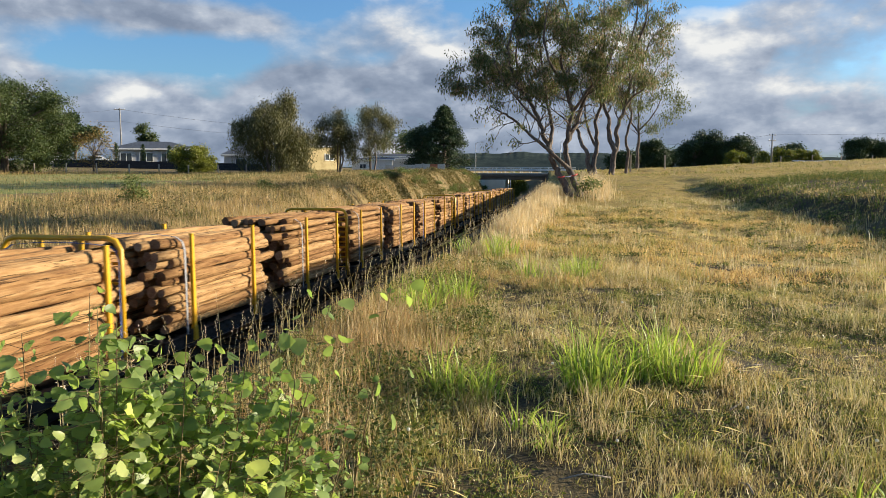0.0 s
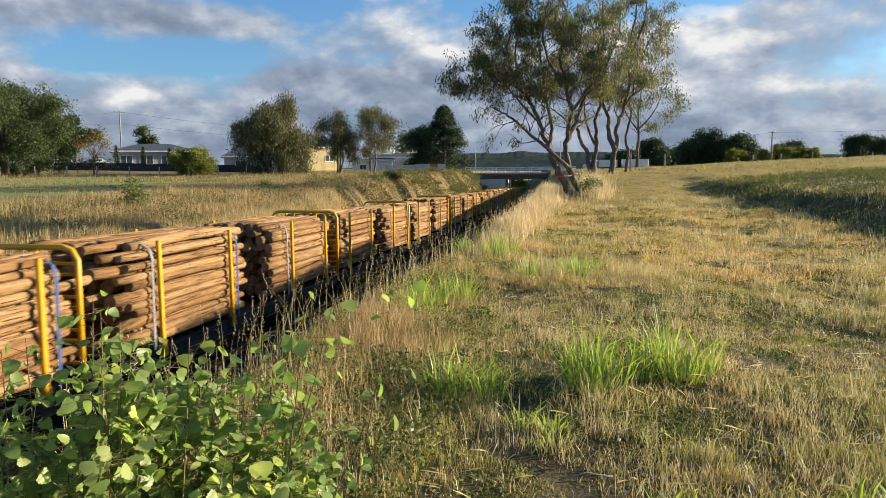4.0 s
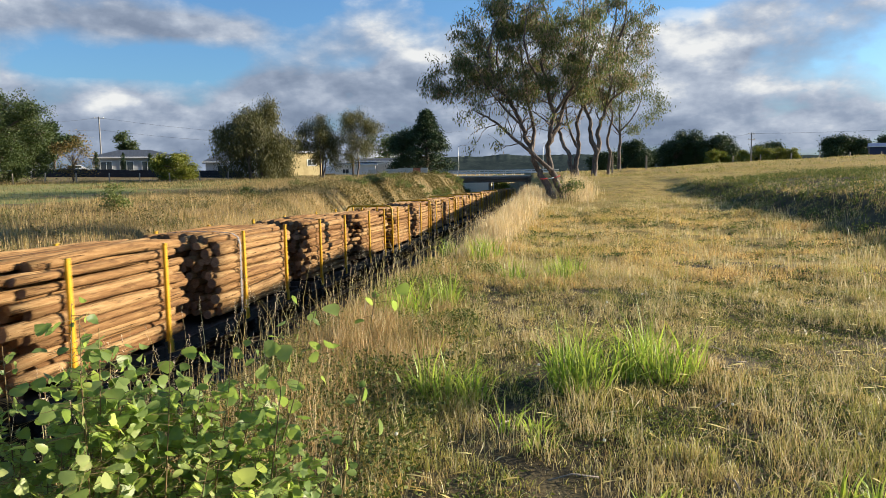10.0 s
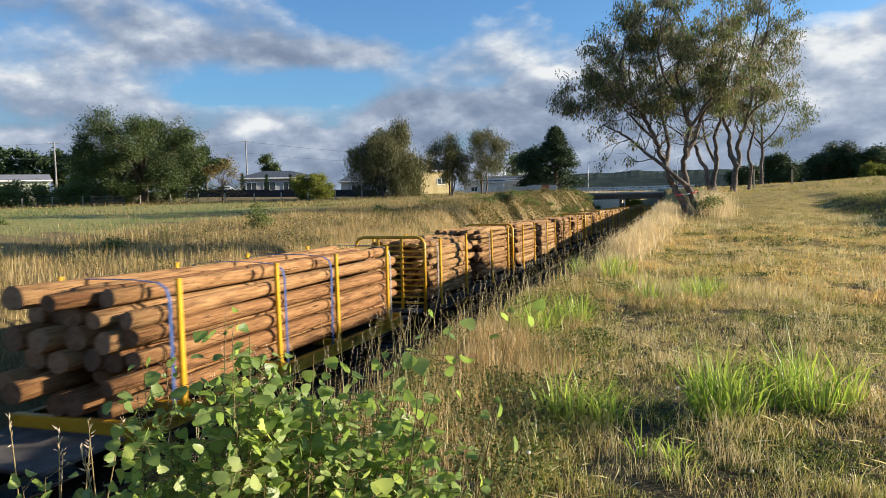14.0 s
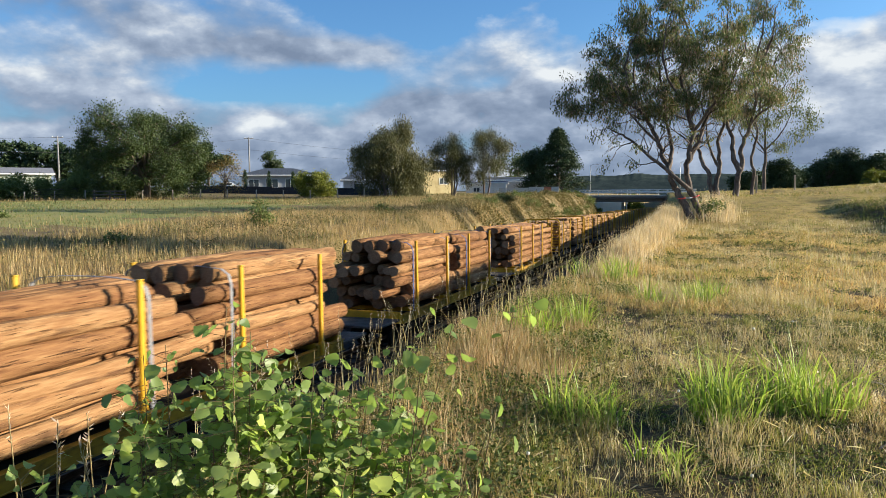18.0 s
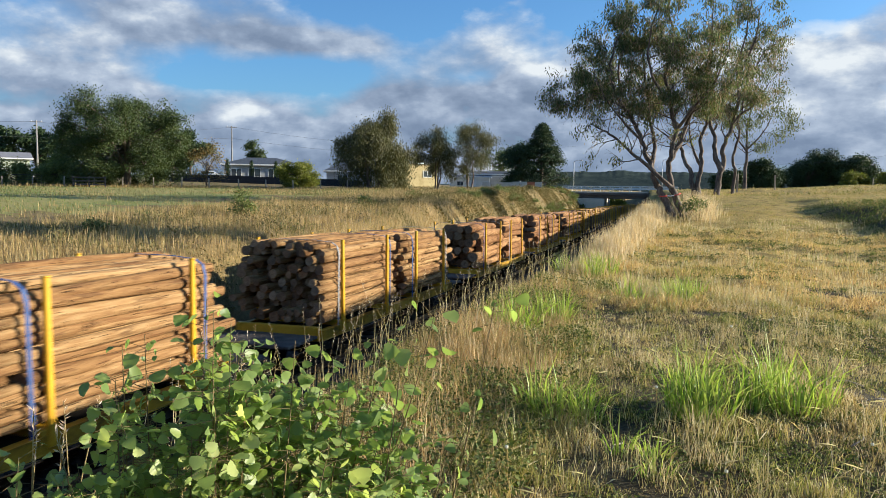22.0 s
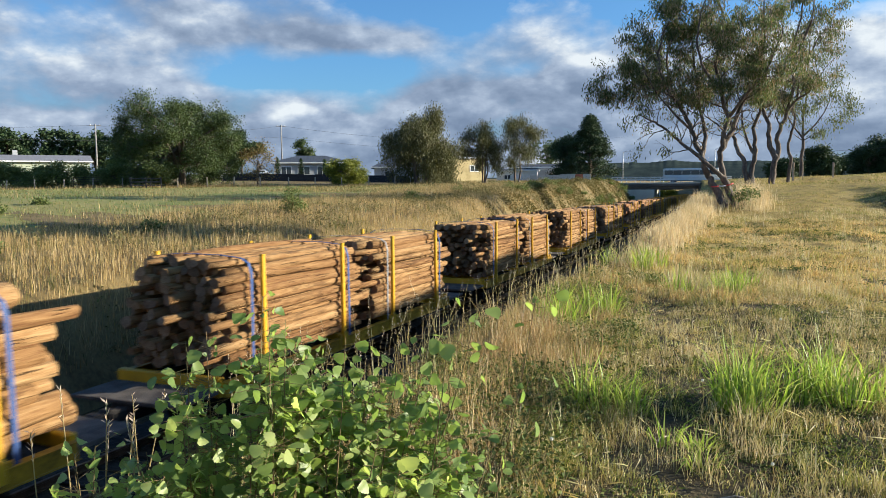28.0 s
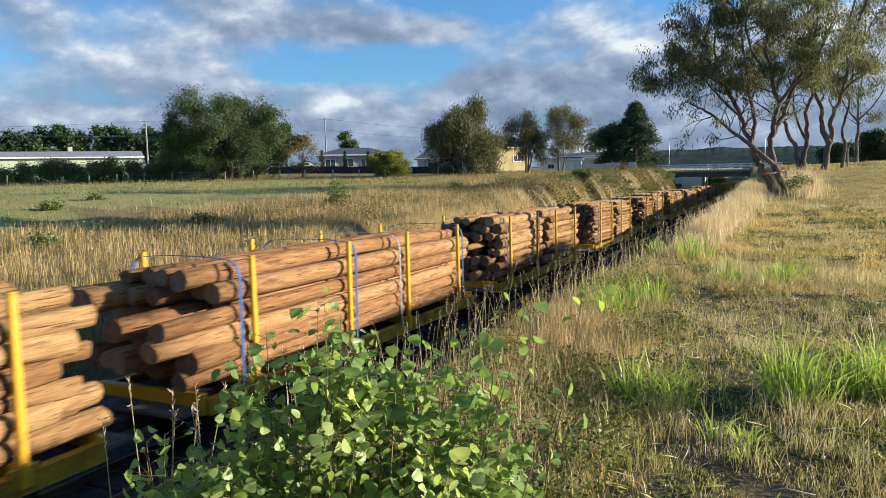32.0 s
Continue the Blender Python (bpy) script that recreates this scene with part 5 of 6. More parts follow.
# ---- houses ----
def house(base, yaw, w, d, wall_h, roof_h, wallm, roofm, label, windows, eave=0.5, hip=True, chimney=False, name="house"):
    """A house of box walls and a hipped or gabled roof; windows on the front (-y) as (x, z, width, height)."""
    x, y = base
    ob = empty(name, pose(x, y, float(land(x, y)) - 0.15, 0, 0, yaw), label, "house")
    walls = part("wall", box((0, 0, wall_h / 2), (w, d, wall_h)), wallm, ob)
    bm = bmesh.new()
    a, b, h = w / 2 + eave, d / 2 + eave, wall_h
    r = (a - b * 0.9) if hip else a
    lo = [bm.verts.new(p) for p in ((-a, -b, h), (a, -b, h), (a, b, h), (-a, b, h))]
    lo2 = [bm.verts.new(p) for p in ((-a, -b, h + 0.12), (a, -b, h + 0.12), (a, b, h + 0.12), (-a, b, h + 0.12))]
    r0, r1 = bm.verts.new((-r, 0, h + roof_h)), bm.verts.new((r, 0, h + roof_h))
    bm.faces.new(lo[::-1])
    for k in range(4):
        bm.faces.new((lo[k], lo[(k + 1) % 4], lo2[(k + 1) % 4], lo2[k]))
    bm.faces.new((lo2[0], lo2[1], r1, r0))
    bm.faces.new((lo2[2], lo2[3], r0, r1))
    bm.faces.new((lo2[1], lo2[2], r1))
    bm.faces.new((lo2[3], lo2[0], r0))
    roof = part("roof", bm, roofm, ob)
    part("fascia", box((0, -b - 0.02, h + 0.04), (2 * a + 0.06, 0.05, 0.2), 0.01), M_WHITE, roof)
    part("fascia", box((a + 0.02, 0, h + 0.04), (0.05, 2 * b + 0.06, 0.2), 0.01), M_WHITE, roof)
    if chimney:
        part("chimney", box((w * 0.1, 0.3, h + roof_h + 0.2), (0.7, 0.6, 1.1), 0.03), M_WALLW, roof)
    for wx, wz, ww, wh in windows:
        win = part("window", box((wx, -d / 2 - 0.01, wz), (ww, 0.06, wh), 0.01), M_GLASS, ob)
        part("frame", box((wx, -d / 2 - 0.035, wz + wh / 2), (ww + 0.14, 0.07, 0.08)), M_WHITE, win)
        part("frame", box((wx, -d / 2 - 0.035, wz - wh / 2), (ww + 0.14, 0.09, 0.08)), M_WHITE, win)
        for s in (-0.5, 0, 0.5):
            part("frame", box((wx + s * ww, -d / 2 - 0.035, wz), (0.07, 0.07, wh)), M_WHITE, win)
    return ob


# long pale green house behind the hedge
house((-107.0, 84.5), 50, 26, 9, 3.8, 1.2, M_WALLG, M_ROOFG, "long pale green house with a grey gabled roof", [(-9, 1.7, 1.8, 1.2), (-4, 1.7, 1.8, 1.2), (3, 1.7, 1.8, 1.2), (9, 1.7, 1.8, 1.2)], hip=False, chimney=True)
house((-122.0, 66.0), 50, 14, 8, 2.9, 1.6, M_WALLW, M_ROOFG, "cream house with pale grey roof behind the hedge", [(-3, 1.6, 1.8, 1.2), (3, 1.6, 1.8, 1.2)], hip=False)
# grey-blue roofed bungalow
house((-61.6, 104.0), 31, 11.5, 8, 2.7, 1.3, M_WALLW, M_ROOF, "white weatherboard bungalow with a grey-blue hipped roof", [(-3.9, 1.55, 1.5, 1.2), (-1.2, 1.55, 1.8, 1.3), (1.6, 1.55, 1.5, 1.3), (4.2, 1.5, 1.2, 1.2)])
house((-50.5, 114.5), 26, 9, 9, 2.5, 2.5, M_WALLW, M_ROOF, "white house with a steep grey-blue hipped roof", [(-2, 1.4, 1.6, 1.1), (2, 1.4, 1.6, 1.1)])
house((-38.4, 106.6), 52, 5.6, 9, 3.7, 2.1, M_WALLY, M_ROOF, "cream brick house with dark roof", [(1.0, 2.2, 1.5, 0.9)], 0.25, hip=False)
house((-29.0, 128.0), 12, 9.5, 8, 2.5, 0.7, M_NAVY, M_ROOF, "dark blue steel shed with a low roof", [], 0.3, False, name="shed")
house((75.0, 171.0), -20, 12, 9, 3.4, 0.9, M_NAVY, M_BLUESH, "blue sheet-metal shed with a low grey roof", [], 0.2, False, name="shed")
house((-31.0, 117.5), 12, 6.4, 5, 2.0, 0.35, M_WHITE, M_ROOFG, "white lean-to building with a flat roof", [(-1.5, 1.0, 1.0, 0.7)], 0.3, False, name="outbuilding")


def yard_wall():
    w = empty("yard_wall", pose(-22.7, 111.6, float(land(-22.7, 111.6)), 0, 0, 8), "low pale panel wall with one red panel", "wall")
    for k in range(8):
        red = k == 6
        bm = box((-4.1 + k * 1.15, 0, 0.12 - 0.06 * (k < 4)), (1.12, 0.1, 1.75 - 0.12 * (k < 4)), 0.01)
        part("panel", bm, M_BRICKR if red else M_PALE, w, "red panel" if red else "")


yard_wall()
# stacked pale sheets and a covered load in the yard
for x, y, s, m, lab in ((-27.6, 123.5, (3.2, 1.6, 1.1), M_PALE, "pale tarpaulined stack in the yard"), (-25.0, 124.5, (2.2, 1.4, 0.9), M_WHITE, "white crate stack in the yard")):
    tagged(part("yard_stack", box((x, y, float(land(x, y)) + s[2] / 2 + 0.55), (s[0], s[1], s[2] + 1.1), 0.15, Matrix.Rotation(0.2, 3, "Z")), m), lab, "stack")


# dark panel fence before the bungalow
def panel_fence():
    f = empty("panel_fence", pose(-59.5, 97.0, 0), "dark steel panel fence before the bungalow", "fence")
    for k in range(16):
        x, y = -9.0 + k * 1.6, -5.2 + k * 0.62
        z = float(land(-59.5 + x, 97.0 + y))
        part("panel", box((x, y, z + 0.5), (1.74, 0.06, 1.1), 0.01, Matrix.Rotation(0.37, 3, "Z")), M_DARKF, f)


panel_fence()
for x, y in ((-62.6, 95.8), (-59.4, 97.2), (-56.0, 98.4)):
    conif = empty("slim_cypress", pose(x, y, float(land(x, y)) - 0.05), "slim dark cypress at the bungalow's front", "tree", "slim cypresses")
    part("trunk", tube([(0, 0, 0), (0, 0, 2.6)], [0.06, 0.02], 6, False), M_BARKD, conif)
    rng = np.random.default_rng(int(-x * 10))
    n = 900
    zz = rng.uniform(0.15, 3.3, n)
    aa, rr = rng.uniform(0, 6.283, n), rng.uniform(0, 0.42, n) * np.sin(np.clip(zz / 3.4, 0, 1) * 3.0 + 0.12) ** 0.6
    v, t = leaf_arrays(np.stack([np.cos(aa) * rr, np.sin(aa) * rr, zz], 1), 0.25, 0.07, -1.0, rng)
    mesh_tris("crown", v, t, M_CONIF, conif)


# ---- fences, poles, wires ----
def wire_fence(x0, y0, x1, y1, n, label, tall=1.15):
    f = empty("wire_fence", pose(0, 0, 0), label, "fence")
    rnd = random.Random(n)
    tops, first = [], None
    for k in range(n):
        u = k / (n - 1)
        x, y = x0 + (x1 - x0) * u + rnd.uniform(-0.15, 0.15), y0 + (y1 - y0) * u
        z = float(land(x, y))
        m = pose(x, y, z - 0.1, rnd.uniform(-3, 3), rnd.uniform(-3, 3), rnd.uniform(0, 90))
        if first is None:
            first = part("fence_post", tube([(0, 0, 0), (0, 0, 0.6), (0.01, 0, tall + 0.1)], [0.075, 0.07, 0.065], 8), M_TIMBER, f)
            first.matrix_basis = m
        else:
            same("fence_post", first, f, m)
        tops.append((x, y, z))
    for h in (0.35, 0.7, 1.05):
        part("fence_wire", tube([(x, y, z + h) for x, y, z in tops], 0.006, 3, False), M_WIRE, f)


wire_fence(-92.0, 52.0, -36.0, 80.0, 21, "old wire fence on weathered timber posts across the paddock")
wire_fence(28.0, 118.0, 72.0, 112.0, 12, "wire fence on thin posts along the field crest")


def power_pole(x, y, h, arms, label):
    z = float(land(x, y))
    p = empty("power_pole", pose(x, y, z - 0.3), label, "power pole", "power poles")
    part("pole", tube([(0, 0, 0), (0, 0, h * 0.5), (0, 0, h + 0.3)], [0.17, 0.14, 0.11], 10), M_POLE, p)
    for k in range(arms):
        part("crossarm", box((0, 0, h + 0.05 - k * 1.0), (1.8, 0.12, 0.13), 0.01, Matrix.Rotation(0.6, 3, "Z")), M_POLE, p)
        for s in (-0.75, 0, 0.75):
            part("insulator", tube([(s * math.cos(0.6), s * math.sin(0.6), h + 0.11 - k), (s * math.cos(0.6), s * math.sin(0.6), h + 0.27 - k)], [0.05, 0.03], 6), M_WHITE, p)
    return Vector((x, y, z + h - 0.2))


P1 = power_pole(-100.0, 97.8, 9.6, 1, "tall timber power pole near the long house")
P2 = power_pole(-81.3, 126.0, 10.4, 1, "timber power pole behind the bungalow")
P3 = power_pole(37.7, 145.2, 5.6, 2, "short timber power pole on the field crest")


def cable(a, b, sag, r=0.02):
    pts = []
    for i in range(13):
        u = i / 12
        p = Vector(a).lerp(Vector(b), u)
        pts.append(p - Vector((0, 0, sag * 4 * u * (1 - u))))
    bm = tube(pts, r, 4, False)
    return bm


for k, (a, b, sag) in enumerate(((P1, P2, 1.2), (P2, (-20, 175, 12.0), 2.2), ((-190, 40, 13), P1, 1.4), (P2 - Vector((0, 0, 2.2)), (-34, 170, 9.0), 1.2), ((-120, 62, 9.5), P2 - Vector((0, 0, 2.2)), 1.0), (P3, (90, 130, 9.5), 0.6), ((14, 170, 7.6), P3, 0.6))):
    tagged(part("power_line", cable(a, b, sag), M_WIRE), "thin dark overhead power line between poles", "power line")


def lamp_post(x, y, h, label):
    z = float(land(x, y))
    p = empty("street_lamp", pose(x, y, z), label, "street lamp", "lamps on the road")
    part("pole", tube([(0, 0, 0), (0, 0, h * 0.6), (0, 0, h)], [0.11, 0.08, 0.06], 8), M_GALV, p)
    part("arm", tube([(0, 0, h), (0.5, 0, h + 0.25), (1.1, 0, h + 0.3)], [0.05, 0.045, 0.04], 6), M_GALV, p)
    part("lantern", box((1.35, 0, h + 0.28), (0.6, 0.24, 0.14), 0.04), M_GALV, p)


lamp_post(-17.6, 146.5, 5.6, "grey street lamp beside the bridge")
lamp_post(-12.2, 168.0, 5.0, "grey street lamp beyond the bridge")
lamp_post(-1.0, 168.0, 6.4, "tall street lamp beyond the bridge")
for x, y, h in ((5.6, 66.0, 1.5), (9.0, 70.0, 1.3)):
    tagged(part("marker_post", box((x, y, float(land(x, y)) + h / 2), (0.14, 0.14, h), 0.02), M_TIMBER), "weathered timber marker post on the crest", "post")


# timber rails and a pipe gate by the big tree
def paddock_rails():
    f = empty("rail_fence", pose(-60.5, 66.0, float(land(-60.5, 66.0)), 0, 0, 30), "dark three-rail timber fence under the elm", "fence")
    for x in (-1.6, 0, 1.6):
        part("rail_post", box((x, 0, 0.6), (0.14, 0.14, 1.3), 0.02), M_DARKF, f)
    for z in (0.35, 0.72, 1.1):
        part("fence_rail", box((0, -0.09, z), (3.5, 0.05, 0.14), 0.01), M_DARKF, f)
    g = empty("pipe_gate", pose(-66.5, 63.5, float(land(-66.5, 63.5)), 0, 0, 25), "dark tubular steel farm gate", "gate")
    part("gate_frame", tube([(-1.5, 0, 0.15), (-1.5, 0, 1.25), (1.5, 0, 1.25), (1.5, 0, 0.15), (-1.5, 0, 0.15)], 0.03, 6), M_DARKF, g)
    for z in (0.45, 0.75, 1.0):
        part("gate_bar", tube([(-1.5, 0, z), (1.5, 0, z)], 0.018, 6), M_DARKF, g)


paddock_rails()


def parked_car(x, y, yaw):
    c = empty("parked_car", pose(x, y, float(land(x, y)) + 0.05, 0, 0, yaw), "white hatchback parked beyond the paddock", "car")
    prof = [(-2.1, 0.35), (-2.1, 0.85), (-1.25, 0.98), (-0.55, 1.45), (0.9, 1.5), (1.75, 1.05), (2.05, 0.95), (2.1, 0.4)]
    bm = bmesh.new()
    L = [bm.verts.new((px, -0.85 + 0.12 * (pz > 1.2), pz)) for px, pz in prof]
    Rr = [bm.verts.new((px, 0.85 - 0.12 * (pz > 1.2), pz)) for px, pz in prof]
    n = len(prof)
    for k in range(n):
        bm.faces.new((L[k], L[(k + 1) % n], Rr[(k + 1) % n], Rr[k]))
    bm.faces.new(L[::-1])
    bm.faces.new(Rr)
    bmesh.ops.recalc_face_normals(bm, faces=bm.faces)
    part("body", bm, M_WHITE, c)
    for sy in (-0.8, 0.8):
        part("side_window", box((0.2, sy, 1.2), (1.7, 0.06, 0.36), 0.02), M_GLASS, c)
        for px in (-1.35, 1.3):
            wheel(c, px, sy, 0.32, 0.2)


parked_car(-69.5, 93.0, 30)
parked_car(-66.0, 95.5, 35)


# ---- grass ----
def soil_ok(x, y):
    return (land(x, y) - rail_z(y)) > 0.5


def turf():
    """The field before the camera: short mixed grass in patches, with bare soil and low weeds between."""
    def grown(x, y):
        p = 0.45 * patchy(x, y, 0.55, 1) + 0.35 * patchy(x, y, 0.2, 2) + 0.3 * patchy(x, y, 1.7, 3)
        return p + RNG.uniform(-0.14, 0.14, len(x)) - 0.25 * bare(x, y) > 0.5

    def bare(x, y):
        return (((x + 0.3) / 0.3) ** 2 + ((y - 4.3) / 0.5) ** 2 < 1) | (((x - 1.5) / 0.3) ** 2 + ((y - 6.1) / 0.45) ** 2 < 1)

    def sparse(x, y):
        p = 0.5 * patchy(x, y, 1.4, 4) + 0.5 * patchy(x, y, 0.5, 5)
        return p + RNG.uniform(-0.12, 0.12, len(x)) > 0.43

    def high(x, y):
        return 0.25 + 1.9 * (0.55 * patchy(x, y, 0.8, 6) + 0.45 * patchy(x, y, 0.22, 7)) ** 1.8

    def wild(x, y):
        return 0.6 * patchy(x, y, 0.7, 8) + 0.4 * patchy(x, y, 0.25, 9) + RNG.uniform(-0.1, 0.1, len(x)) > 0.6

    def leafy(x, y):
        return 0.6 * patchy(x, y, 0.9, 10) + 0.4 * patchy(x, y, 0.3, 11) + RNG.uniform(-0.1, 0.1, len(x)) - 0.3 * bare(x, y) > 0.52

    def cut(P, f=None):
        k = P[:, 0] > right_edge(P[:, 1]) - 0.05
        k &= ~((P[:, 0] > 6.6) & (P[:, 1] > 14) & (P[:, 1] < 34) & (RNG.uniform(0, 1, len(P)) < 0.75))
        if f is not None:
            k &= f(P[:, 0], P[:, 1])
        return P[k]

    lab = "short dry and green field grass"
    blades("field_grass", clumped(cut(near_first(60000, -2.6, 5.6, 1.6, 10.5, 1.25), grown), 8, 0.024), 0.03, 0.13, 0.0042, M_TURF, (0.1, 0.9), lab, "grass", per=8, tall=high)
    blades("field_grass", clumped(cut(near_first(9000, -2.6, 5.6, 1.6, 10.5, 1.25)), 6, 0.03), 0.015, 0.05, 0.007, M_TURF, (0.3, 1.3), lab, "grass", per=6)
    blades("field_stalks", clumped(cut(near_first(20000, -2.2, 6.5, 1.8, 12.5, 1.3), wild), 6, 0.03), 0.08, 0.26, 0.0034, M_STALK, (0.1, 0.9), "bright wispy straw stalks in the field", "grass", per=6)
    blades("field_grass", clumped(cut(near_first(62000, -3.0, 10, 9.5, 25.0, 1.25), sparse), 6, 0.05), 0.03, 0.14, 0.009, M_MID, (0.2, 1.0), lab, "grass", per=6, tall=high)
    blades("field_grass", clumped(cut(near_first(32000, -3.5, 24, 22.0, 62.0, 1.4), sparse), 6, 0.13), 0.03, 0.13, 0.016, M_FAR, (0.2, 0.8), lab, "grass", per=6, tall=high)
    blades("field_grass", clumped(cut(near_first(9000, -3.0, 75, 55.0, 138.0, 1.3)), 6, 0.3), 0.06, 0.22, 0.05, M_FAR, (0.2, 0.8), lab, "grass", per=6)
    blades("field_grass", clumped(cut(on_land(30000, -2.6, 9, -12, 1.75), grown), 8, 0.03), 0.04, 0.17, 0.008, M_TURF, (0.1, 0.9), lab, "grass", per=8, tall=high)
    blades("field_stalks", clumped(cut(near_first(16000, -3.0, 10, 10.0, 30.0, 1.3), wild), 5, 0.05), 0.12, 0.28, 0.006, M_STALK, (0.05, 0.4), "wispy straw stalks over the dry field", "grass", per=5)
    # low leafy weeds between the grass
    for n, box4, size, lab2 in ((20000, (-2.4, 6.0, 1.8, 11.0), 0.026, "low leafy weeds in the turf"), (5000, (-2.6, 10.0, 10.5, 26.0), 0.05, "low dark leafy weeds in the dry field")):
        P = cut(near_first(n, *box4, 1.2), leafy)
        Q = clumped(P, 12, size * 1.1) + np.stack([np.zeros(len(P) * 12), np.zeros(len(P) * 12), RNG.uniform(0.005, size * 1.2, len(P) * 12)], 1)
        v, t = leaf_arrays(Q, size, size * 0.5, 0.1)
        mesh_tris("ground_weeds", v, t, M_WEED, label=lab2, category="weeds", kind="stuff")
    # ranker mixed growth towards the cutting
    def verge(x, y):
        return 0.6 * patchy(x, y, 0.6, 12) + 0.4 * patchy(x, y, 0.2, 13) + RNG.uniform(-0.1, 0.1, len(x)) > 0.54
    P = cut(near_first(3600, -2.4, -0.9, 2.4, 10.5, 1.2), verge)
    blades("verge_grass", clumped(P, 9, 0.035), 0.09, 0.26, 0.005, M_DRY, (0.1, 0.8), "dry verge grass near the cutting", "grass", per=9)
    P = cut(near_first(5600, -2.5, -0.7, 2.6, 12.0, 1.2), leafy)
    blades("verge_grass", clumped(P, 8, 0.03), 0.08, 0.24, 0.0055, M_TURF, (0.2, 1.0), "green and straw verge grass near the cutting", "grass", per=8)
    Q = clumped(P, 10, 0.05) + np.stack([np.zeros(len(P) * 10), np.zeros(len(P) * 10), RNG.uniform(0.01, 0.16, len(P) * 10)], 1)
    v, t = leaf_arrays(Q, 0.04, 0.018, 0.2)
    mesh_tris("verge_weeds", v, t, M_WEED, label="small-leaved green weeds at the cutting's lip", category="weeds", kind="stuff")
    # rank green weeds on the mound
    def rank(x, y):
        return 0.5 * patchy(x, y, 2.2, 14) + 0.5 * patchy(x, y, 0.7, 15) + RNG.uniform(-0.1, 0.1, len(x)) > 0.42
    P = on_land(34000, 6.0, 17, 13.5, 40, rank)
    blades("mound_weeds", P, 0.06, 0.3, 0.018, M_MOUND, (0.2, 0.9), "rank green and brown weeds on the low mound", "weeds", tall=high)
    P = on_land(1300, 6.3, 15, 14, 36, rank)
    Q = clumped(P, 22, 0.13) + np.stack([np.zeros(len(P) * 22), np.zeros(len(P) * 22), RNG.uniform(0.02, 0.3, len(P) * 22)], 1)
    v, t = leaf_arrays(Q, 0.07, 0.03, 0.3)
    mesh_tris("mound_weeds", v, t, M_WEED, label="leafy dark green weeds on the low mound", category="weeds", kind="stuff")


turf()


def litter():
    """Fallen straw lying over the soil."""
    P = near_first(1500, -2.0, 5.5, 1.6, 11.0, 1.3)
    n = len(P)
    a, ln = RNG.uniform(0, 6.283, n), RNG.uniform(0.05, 0.2, n)
    d = np.stack([np.cos(a) * ln, np.sin(a) * ln, RNG.uniform(-0.005, 0.05, n)], 1)
    s = np.stack([-np.sin(a), np.cos(a), np.zeros(n)], 1) * RNG.uniform(0.0007, 0.0016, n)[:, None]
    base = P + np.array([0, 0, 0.02]) + np.stack([np.zeros(n), np.zeros(n), RNG.uniform(0, 0.05, n)], 1)
    v = np.stack([base - s, base + s, base + d * 0.6 + s + np.array([0, 0, 0.008]), base + d], 1).reshape(-1, 3)
    b = (np.arange(n) * 4)[:, None]
    t = np.concatenate([b + [0, 1, 2], b + [0, 2, 3]], 1).reshape(-1, 3)
    mesh_tris("straw_litter", v, t, M_STRAW, label="fallen bleached straw on the field", category="straw", kind="stuff")


